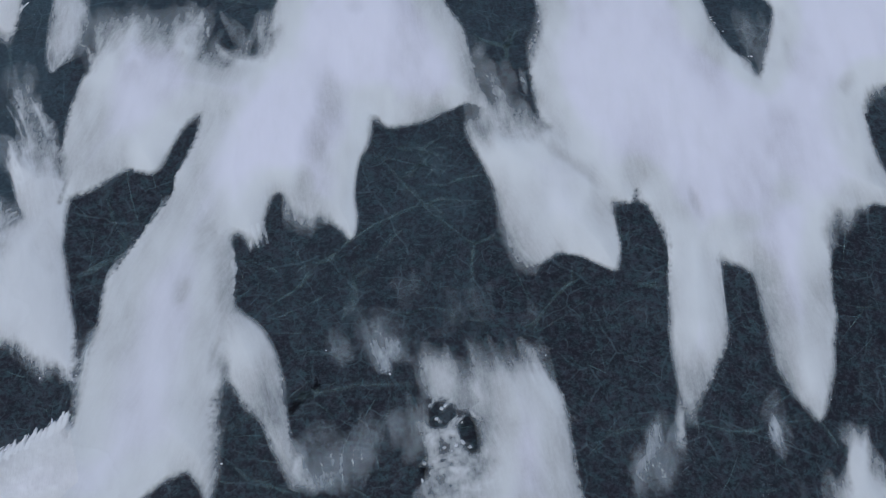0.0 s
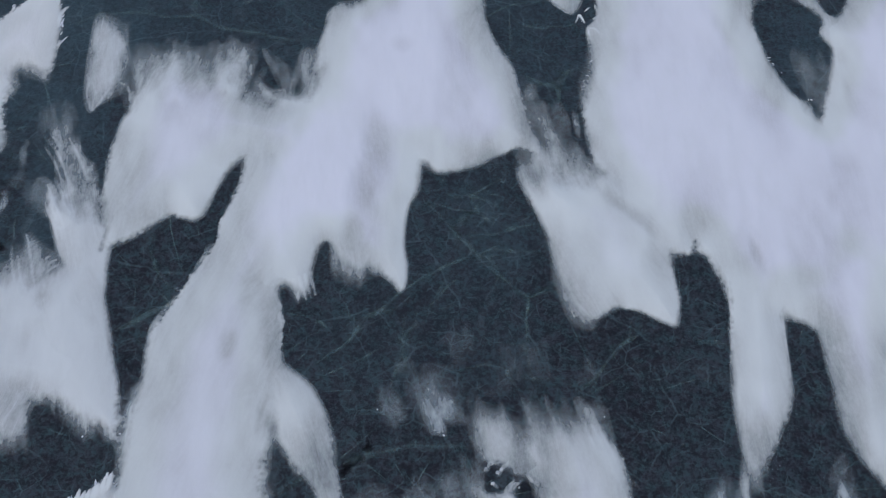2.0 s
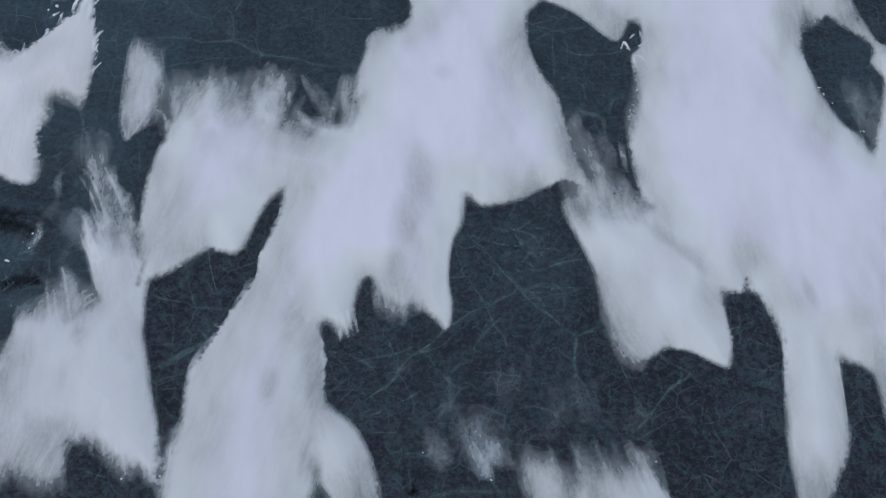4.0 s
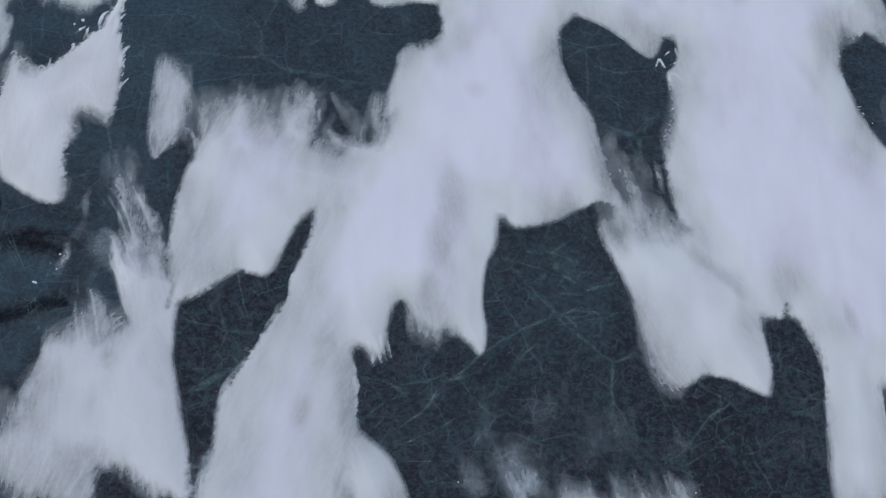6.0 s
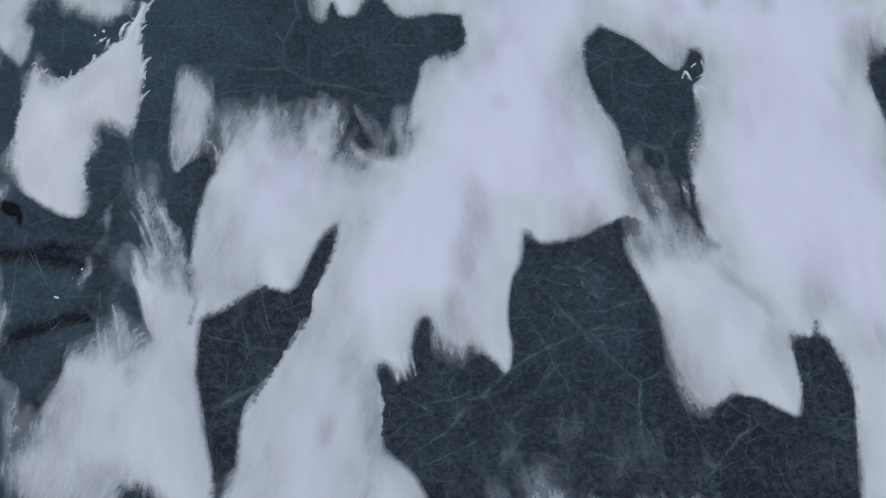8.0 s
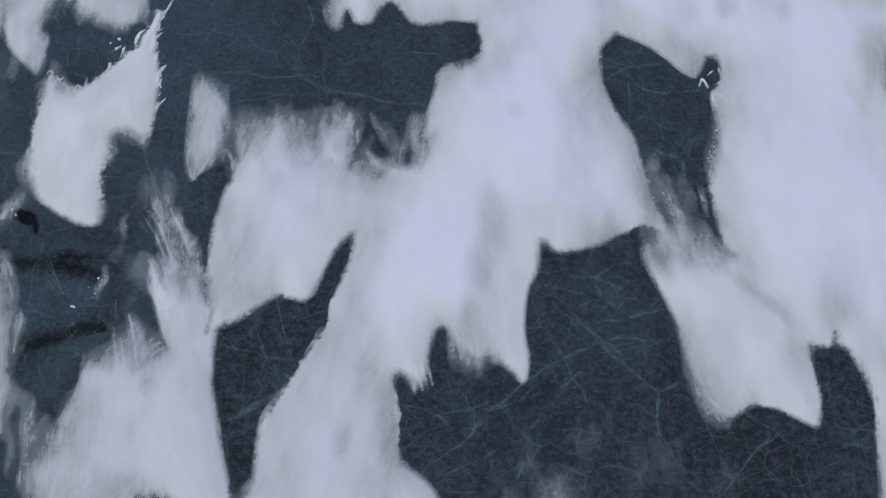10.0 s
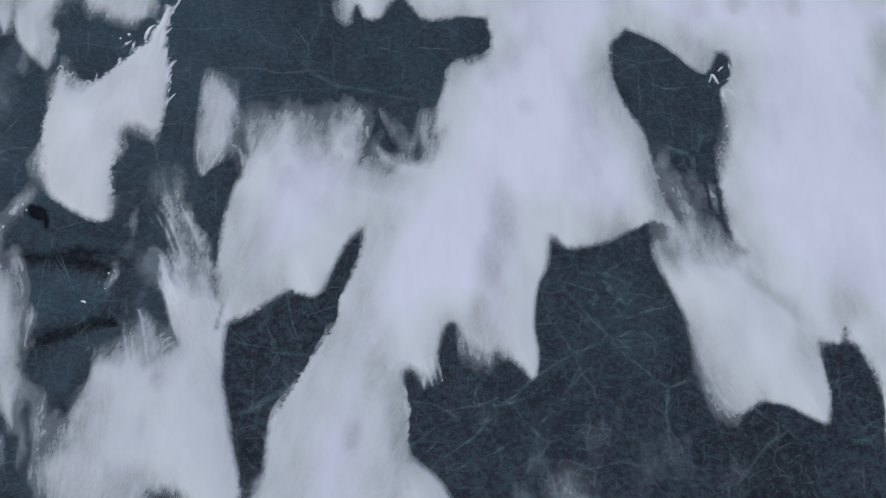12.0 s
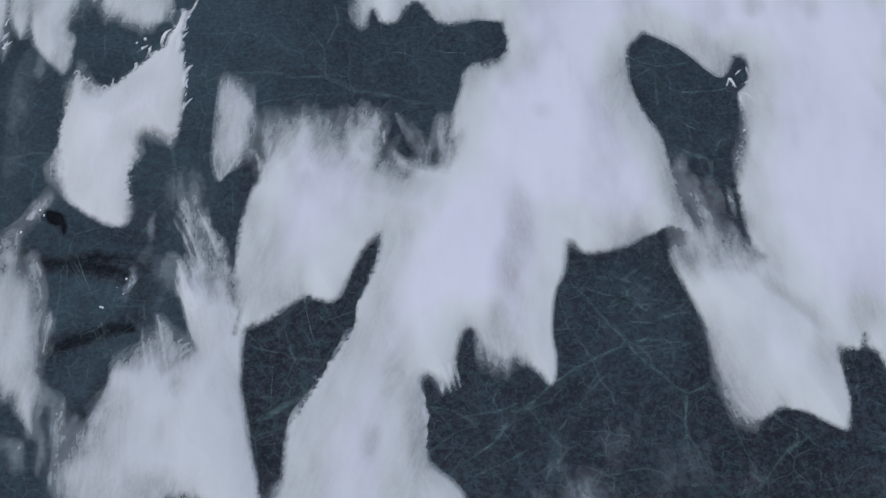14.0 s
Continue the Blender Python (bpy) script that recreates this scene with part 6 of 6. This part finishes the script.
window([(-27.85, 27.09, 0.2), (-27.07, 27.78, 0.2), (-26.09, 28.21, 0.2), (-25.35, 28.54, 0.2), (-24.84, 28.70, 0.2), (-23.88, 28.67, 0.2), (-23.86, 28.27, 0.2), (-24.74, 28.10, 0.2), (-25.61, 27.79, 0.2), (-26.46, 27.40, 0.2), (-27.62, 26.87, 0.2)], 0.4)
window([(-6.93, 17.35, 0.2), (-6.66, 17.89, 0.2), (-6.23, 18.24, 0.2), (-5.96, 18.10, 0.2), (-6.32, 17.70, 0.2), (-6.68, 17.29, 0.2)])
window([(-5.91, 18.43, 0.2), (-5.75, 18.79, 0.2), (-5.56, 18.60, 0.2), (-5.72, 18.32, 0.2)])
window([(0.72, 16.50), (1.06, 17.08), (1.64, 17.08), (1.68, 16.37), (1.46, 15.45), (1.04, 15.58), (1.12, 16.10, 0.2)], 0.3)
window([(-0.94, 14.68, 0.2), (-0.70, 15.25, 0.2), (-0.52, 14.68, 0.2), (-0.69, 14.23, 0.2)], 0.7)

# fractures
fracture_web(260, 11)
crack([(-7.27, 24.18), (-6.79, 24.66), (-6.04, 24.89), (-5.30, 25.36), (-4.54, 26.18), (-3.78, 26.74), (-2.88, 27.31), (-2.24, 27.69), (-0.94, 28.20), (-0.16, 28.50), (0.61, 28.51), (1.63, 28.40), (2.41, 28.42)], 0.18, 0.6, branches=3, seed=0)
crack([(-6.04, 24.89), (-5.29, 25.10), (-4.74, 25.30)], 0.18, 0.6, branches=3, seed=1)
crack([(-8.33, 22.44), (-7.25, 23.23), (-6.53, 24.28), (-6.04, 24.81)], 0.18, 0.6, branches=3, seed=2)
crack([(-8.54, 24.75), (-7.83, 24.40)], 0.18, 0.6, branches=3, seed=3)
crack([(-3.49, 31.45), (-2.83, 30.58), (-2.19, 29.78), (-1.82, 29.16), (-1.39, 28.83), (-1.07, 28.33), (0.04, 27.25), (0.77, 26.59), (1.54, 25.94), (1.38, 24.88), (1.39, 23.33), (1.48, 22.33), (1.93, 21.12)], 0.18, 0.6, branches=3, seed=4)
crack([(1.54, 25.94), (2.66, 26.45)], 0.18, 0.6, branches=3, seed=5)
crack([(-2.42, 31.65), (-1.10, 31.56), (0.07, 31.00)], 0.18, 0.6, branches=3, seed=6)
crack([(-1.39, 32.40), (-1.10, 31.56), (-0.91, 30.62), (-0.05, 29.92)], 0.18, 0.6, branches=3, seed=7)
crack([(-1.26, 30.32), (-1.10, 31.56), (-0.50, 32.00), (0.49, 32.59)], 0.18, 0.6, branches=3, seed=8)
crack([(-1.16, 29.40), (0.13, 29.35), (1.20, 29.81), (2.20, 30.03)], 0.18, 0.6, branches=3, seed=9)
crack([(-3.29, 25.23), (-2.65, 26.10), (-1.62, 26.99)], 0.18, 0.6, branches=3, seed=10)
crack([(-4.29, 23.90), (-3.67, 24.69)], 0.18, 0.6, branches=3, seed=11)
crack([(-4.17, 24.08), (-4.17, 22.18)], 0.18, 0.6, branches=3, seed=12)
crack([(5.08, 22.88), (5.62, 23.45), (6.18, 23.87), (6.32, 24.80)], 0.18, 0.6, branches=3, seed=13)
crack([(4.92, 22.43), (4.06, 21.42)], 0.18, 0.6, branches=3, seed=14)
crack([(0.37, 22.35), (0.81, 21.52)], 0.18, 0.6, branches=3, seed=15)
crack([(-4.24, 24.93), (-4.28, 22.64), (-4.86, 21.48)], 0.18, 0.6, branches=3, seed=16)
crack([(-2.19, 29.72), (-1.40, 30.32), (-0.58, 31.22)], 0.18, 0.6, branches=3, seed=17)
crack([(-0.68, 28.34), (-0.06, 27.80), (0.16, 26.98)], 0.18, 0.6, branches=3, seed=18)
crack([(7.28, 27.44), (8.26, 26.11)], 0.18, 0.6, branches=3, seed=19)
crack([(9.19, 23.80), (10.39, 23.70)], 0.18, 0.6, branches=3, seed=20)
crack([(-6.84, 17.78), (-5.97, 18.24), (-4.70, 18.38), (-3.68, 18.65), (-2.39, 18.57), (-1.11, 18.65)], 0.26, 0.56, branches=3, seed=21)
crack([(6.16, 15.71), (7.96, 16.37), (9.24, 16.63), (11.77, 16.71), (12.99, 16.37), (15.57, 16.82), (16.86, 16.98)], 0.18, 0.6, branches=3, seed=22)
crack([(16.86, 16.98), (17.24, 16.24), (17.65, 15.46)], 0.18, 0.6, branches=3, seed=23)
crack([(-9.87, 16.28), (-9.18, 16.89), (-8.13, 17.02)], 0.26, 0.56, branches=3, seed=24)
crack([(-9.74, 14.94), (-8.97, 14.68), (-8.43, 14.18), (-7.43, 13.88), (-6.43, 13.63), (-5.46, 13.73), (-4.50, 14.13), (-3.28, 14.43), (-2.30, 14.68)], 0.26, 0.56, branches=3, seed=25)
crack([(-22.82, 42.32), (-21.99, 42.81), (-19.94, 43.18), (-18.12, 42.95), (-16.20, 43.06), (-15.40, 42.46), (-13.59, 41.96), (-11.81, 41.53), (-10.63, 41.31), (-9.48, 41.50)], 0.26, 0.56, branches=3, seed=26)
crack([(-16.20, 43.06), (-16.42, 44.83), (-17.39, 46.13)], 0.18, 0.6, branches=3, seed=27)
crack([(-16.42, 44.83), (-15.75, 46.54), (-16.19, 48.09)], 0.18, 0.6, branches=3, seed=28)
crack([(-0.62, 42.91), (0.43, 43.65), (1.32, 44.02), (3.23, 44.24)], 0.18, 0.6, branches=3, seed=29)
crack([(1.00, 43.48), (1.06, 41.70), (0.94, 40.49)], 0.18, 0.6, branches=3, seed=30)
crack([(1.26, 42.76), (2.67, 42.26), (4.70, 42.65)], 0.18, 0.6, branches=3, seed=31)
crack([(1.63, 39.15), (2.71, 38.51), (3.68, 38.53), (4.12, 39.54)], 0.18, 0.6, branches=3, seed=32)
crack([(3.68, 38.53), (3.46, 37.38)], 0.18, 0.6, branches=3, seed=33)
crack([(-16.75, 28.62), (-16.28, 27.31), (-15.76, 26.67), (-15.27, 25.71)], 0.18, 0.6, branches=3, seed=34)
crack([(-17.70, 24.10), (-16.72, 24.78), (-15.85, 25.34)], 0.18, 0.6, branches=3, seed=35)
crack([(1.74, 38.19), (2.67, 38.58), (3.43, 38.30), (3.77, 39.37)], 0.18, 0.6, branches=3, seed=36)
crack([(3.41, 37.60), (3.37, 38.38)], 0.18, 0.6, branches=3, seed=37)
crack([(-23.76, 38.79), (-23.21, 37.12), (-23.15, 35.81)], 0.18, 0.6, branches=3, seed=38)
crack([(-32.24, 37.43), (-30.61, 37.97), (-29.29, 37.93)], 0.18, 0.6, branches=3, seed=39)
crack([(-2.48, 22.07), (-0.62, 22.51), (1.24, 22.07)], 0.11, 0.36, branches=2, seed=41)
crack([(3.86, 20.90), (5.76, 22.07), (7.44, 23.26)], 0.11, 0.36, branches=2, seed=42)
crack([(18.76, 22.66), (20.72, 22.42)], 0.11, 0.36, branches=2, seed=43)
crack([(7.30, 21.34), (10.01, 22.07)], 0.11, 0.36, branches=2, seed=44)
crack([(-28.76, 22.40), (-27.30, 22.71), (-26.17, 23.39)], 0.11, 0.36, branches=2, seed=46)
crack([(-7.53, 22.06), (-5.46, 23.25), (-3.87, 23.86)], 0.11, 0.36, branches=2, seed=47)
crack([(-16.43, 27.02), (-15.19, 24.90), (-15.59, 23.84)], 0.18, 0.6, branches=3, seed=48)
crack([(-17.40, 24.17), (-16.44, 24.73), (-15.01, 25.70)], 0.18, 0.6, branches=3, seed=49)
crack([(-14.30, 43.57), (-12.58, 44.70), (-10.16, 44.01)], 0.11, 0.36, branches=2, seed=50)
crack([(5.92, 23.86), (5.07, 22.73), (3.83, 21.34), (3.60, 20.85)], 0.11, 0.36, branches=2, seed=51)
crack([(-4.28, 17.70), (-3.36, 16.63), (-2.93, 15.19), (-1.91, 13.55)], 0.12, 1.0, "thin straight white scratch across the dark ice", branches=0, seed=60)
crack([(-4.63, 18.05), (-4.08, 17.08)], 0.12, 1.0, "thin straight white scratch across the dark ice", branches=0, seed=61)
crack([(-28.53, 21.40), (-27.37, 22.45), (-26.32, 23.10)], 0.12, 1.0, "thin straight white scratch across the dark ice", branches=0, seed=67)
crack([(-27.2, 33.95), (-27.47, 32.23), (-27.61, 30.72), (-27.79, 29.39)], 0.11, 0.4, "thin straight white scratch across the dark ice", branches=0, seed=70)
crack([(-25.55, 33.36), (-25.94, 32.21), (-26.27, 31.29)], 0.11, 0.4, "thin straight white scratch across the dark ice", branches=0, seed=71)
crack([(-26.5, 30.65), (-27.08, 29.84), (-27.65, 29.1)], 0.11, 0.4, "thin straight white scratch across the dark ice", branches=0, seed=72)
crack([(-24.7, 31.27), (-23.64, 30.82), (-22.65, 30.37)], 0.11, 0.4, "thin straight white scratch across the dark ice", branches=0, seed=73)
crack([(-23.86, 31.14), (-22.94, 31.01), (-22.17, 30.8)], 0.11, 0.4, "thin straight white scratch across the dark ice", branches=0, seed=74)

# loose ice
shard(-26.14, 45.30, 0.24, 1.3, 0)
shard(-26.16, 44.70, 0.24, 1.6, 1)
shard(-25.78, 44.63, 0.16, 1.9, 2)
shard(-26.56, 45.03, 0.144, 1.3, 3)
shard(-26.37, 43.61, 0.2, 1.6, 4)
shard(-29.92, 34.50, 0.135, 1.9, 5)
shard(-29.60, 34.64, 0.1575, 1.3, 6)
shard(-29.34, 34.32, 0.135, 1.6, 7)
shard(-30.29, 33.38, 0.1575, 1.9, 8)
shard(-24.63, 30.98, 0.135, 1.3, 9)
shard(-24.65, 30.18, 0.09, 1.6, 10)
shard(-25.55, 29.46, 0.18, 1.9, 11)
shard(-25.01, 30.50, 0.0675, 1.3, 12)
shard(5.25, 43.66, 0.09, 1.6, 13)
shard(4.95, 42.83, 0.09, 1.9, 14)
shard(-9.68, 14.89, 0.1125, 1.3, 15)
shard(-16.82, 18.81, 0.135, 1.6, 16)
shard(-16.73, 19.06, 0.09, 1.9, 17)
shard(-5.39, 20.30, 0.09, 1.3, 18)
shard(4.76, 20.05, 0.09, 1.6, 19)
shard(3.01, 33.84, 0.1125, 1.9, 20)
shard(16.53, 37.61, 0.1125, 1.3, 21)
shard(16.69, 37.61, 0.1125, 1.6, 22)
shard(14.99, 39.98, 0.09, 1.9, 23)
shard(15.38, 39.38, 0.09, 1.3, 24)
shard(-2.41, 19.12, 0.1125, 1.6, 25)
shard(-16.90, 17.02, 0.1575, 1.9, 26)
shard(-18.38, 18.92, 0.1125, 1.3, 27)
shard(17.58, 17.89, 0.054, 1.6, 28)
clod(5.65, 42.99, 0.18, 0.11, 15, 218)
clod(5.66, 42.07, 0.16, 0.14, 30, 219)
clod(-0.58, 17.60, 0.18, 0.055, 61, 0)
clod(-0.29, 17.85, 0.16, 0.075, 20, 1)
clod(0.12, 17.60, 0.19, 0.095, -122, 2)
clod(0.50, 16.64, 0.22, 0.115, 70, 3)
clod(0.67, 16.96, 0.14, 0.055, 50, 4)
clod(0.63, 16.20, 0.19, 0.075, -44, 5)
clod(0.90, 15.88, 0.22, 0.095, -56, 6)
clod(1.19, 15.66, 0.17, 0.115, -4, 7)
clod(0.27, 16.01, 0.19, 0.055, -58, 8)
clod(-0.25, 15.93, 0.15, 0.075, -60, 9)
clod(-0.62, 16.10, 0.15, 0.095, -126, 10)
clod(-0.80, 14.92, 0.16, 0.115, 23, 11)
clod(-0.15, 15.11, 0.20, 0.055, 31, 12)
clod(0.26, 15.18, 0.19, 0.075, -15, 13)
clod(-0.02, 14.79, 0.22, 0.095, 17, 14)
clod(0.59, 15.74, 0.20, 0.115, -83, 15)
clod(1.46, 17.08, 0.16, 0.055, -37, 16)
clod(-0.78, 15.84, 0.12, 0.075, -33, 17)
clod(0.08, 15.61, 0.13, 0.095, -46, 18)
clod(0.41, 15.44, 0.12, 0.115, -42, 19)
clod(0.80, 15.47, 0.13, 0.055, -50, 20)
clod(-0.51, 14.46, 0.16, 0.075, -33, 21)
clod(-0.04, 14.48, 0.17, 0.095, 22, 22)
clod(0.45, 14.60, 0.18, 0.115, -25, 23)
clod(-0.42, 14.09, 0.17, 0.055, 27, 24)
clod(0.19, 14.09, 0.19, 0.075, 24, 25)
clod(0.78, 14.17, 0.18, 0.095, -16, 26)
clod(-0.20, 13.67, 0.18, 0.115, -16, 27)
clod(0.51, 13.77, 0.20, 0.055, 14, 28)
clod(-0.88, 14.13, 0.17, 0.075, -69, 29)
clod(-0.06, 17.44, 0.17, 0.095, -40, 30)
clod(-0.26, 16.95, 0.14, 0.115, -58, 31)
clod(0.87, 16.79, 0.11, 0.055, -125, 32)
rubble([(10.78, 16.37), (10.78, 15.45), (10.54, 14.18)], 133, 0.21, 0.0216, 0, "crumbled snow grains scattered along a drift edge")
rubble([(11.09, 16.24), (10.92, 14.94)], 76, 0.18, 0.0192, 1, "crumbled snow grains scattered along a drift edge")
rubble([(14.68, 18.11), (14.43, 16.24), (14.15, 14.69), (14.00, 13.31)], 209, 0.18, 0.0216, 2, "crumbled snow grains scattered along a drift edge")
rubble([(13.34, 22.07), (13.35, 20.91), (12.88, 19.49), (12.18, 18.38), (11.50, 16.50)], 228, 0.15, 0.0192, 3, "crumbled snow grains scattered along a drift edge")
rubble([(4.68, 24.63), (4.95, 24.63), (5.52, 25.16)], 114, 0.225, 0.0216, 4, "crumbled snow grains scattered along a drift edge")
rubble([(-11.87, 14.18), (-12.32, 13.80)], 76, 0.3, 0.0192, 5, "crumbled snow grains scattered along a drift edge")
rubble([(-14.73, 26.19), (-15.51, 24.93), (-16.03, 23.86)], 114, 0.225, 0.024, 6, "crumbled snow grains scattered along a drift edge")
rubble([(6.05, 13.93), (5.46, 16.50), (4.58, 19.48)], 171, 0.18, 0.012, 7, "crumbled snow grains scattered along a drift edge")
rubble([(5.25, 42.31), (5.38, 40.58), (4.83, 38.06)], 133, 0.3, 0.0192, 8, "crumbled snow grains scattered along a drift edge")
rubble([(-0.08, 41.86), (0.57, 40.48), (1.08, 39.30)], 95, 0.15, 0.0144, 9, "crumbled snow grains scattered along a drift edge")
rubble([(-29.41, 42.20), (-28.26, 41.68), (-27.31, 42.24)], 114, 0.375, 0.0216, 10, "crumbled snow grains scattered along a drift edge")
rubble([(-9.45, 40.80), (-9.55, 39.43), (-9.34, 37.75)], 95, 0.225, 0.0192, 11, "crumbled snow grains scattered along a drift edge")
rubble([(-13.16, 33.04), (-12.78, 33.55)], 38, 0.12, 0.0168, 12, "crumbled snow grains scattered along a drift edge")
rubble([(14.89, 39.90), (15.56, 38.39), (16.07, 37.61)], 95, 0.18, 0.024, 13, "crumbled snow grains scattered along a drift edge")
rubble([(-9.57, 40.78), (-9.69, 39.17), (-10.17, 37.60)], 76, 0.225, 0.0192, 14, "crumbled snow grains scattered along a drift edge")
rubble([(2.25, 32.94), (2.66, 31.88)], 47, 0.15, 0.0144, 15, "crumbled snow grains scattered along a drift edge")
rubble([(-28.73, 24.50), (-28.07, 23.85)], 57, 0.3, 0.0192, 16, "crumbled snow grains scattered along a drift edge")
rubble([(-23.17, 27.95), (-22.62, 26.57), (-21.89, 26.86)], 76, 0.3, 0.0168, 17, "crumbled snow grains scattered along a drift edge")
rubble([(-15.92, 24.61), (-16.04, 23.31), (-16.13, 21.79)], 95, 0.225, 0.0216, 18, "crumbled snow grains scattered along a drift edge")
crest(ridge, [(-20.47, 15.32), (-19.50, 15.45), (-18.55, 15.71), (-17.65, 16.23), (-16.94, 16.81), (-16.49, 16.10)], 110, 0.4, 1, (0.35, 1.0))
crest(crusted, [(-23.36, 40.36), (-23.48, 42.31), (-23.88, 43.77), (-24.07, 45.64), (-24.18, 46.99)], 22, 0.5, 2, (0.35, 1.0))
crest(crusted, [(-28.93, 41.31), (-27.23, 41.81), (-26.22, 42.92), (-25.09, 44.30), (-24.87, 45.25)], 22, 0.4, 3, (0.2, 1.0))
crest(spur, [(-33.75, 44.35), (-34.00, 46.25), (-34.16, 47.63)], 12, 0.5, 4, (0.8, 0.8))
crest(SNOW_BODIES["great_drift"], [(14.77, 40.45), (15.06, 39.34), (15.55, 38.33)], 12, 0.15, 33, (1, 0.4))
crest(SNOW_BODIES["great_drift"], [(5.37, 41.72), (5.50, 40.58), (5.22, 39.39), (4.78, 38.12)], 14, 0.2, 35, (-0.9, -0.5))
lip(SNOW_BODIES["top_bank"], [(0.19, 46.19), (0.83, 45.97), (1.55, 45.61), (2.27, 45.18), (2.96, 44.53), (3.64, 43.81), (4.23, 43.25)])
crest(crusted, [(-29.50, 42.30), (-28.60, 42.00), (-27.60, 41.80)], 24, 0.2, 44, (-0.4, 0.9))
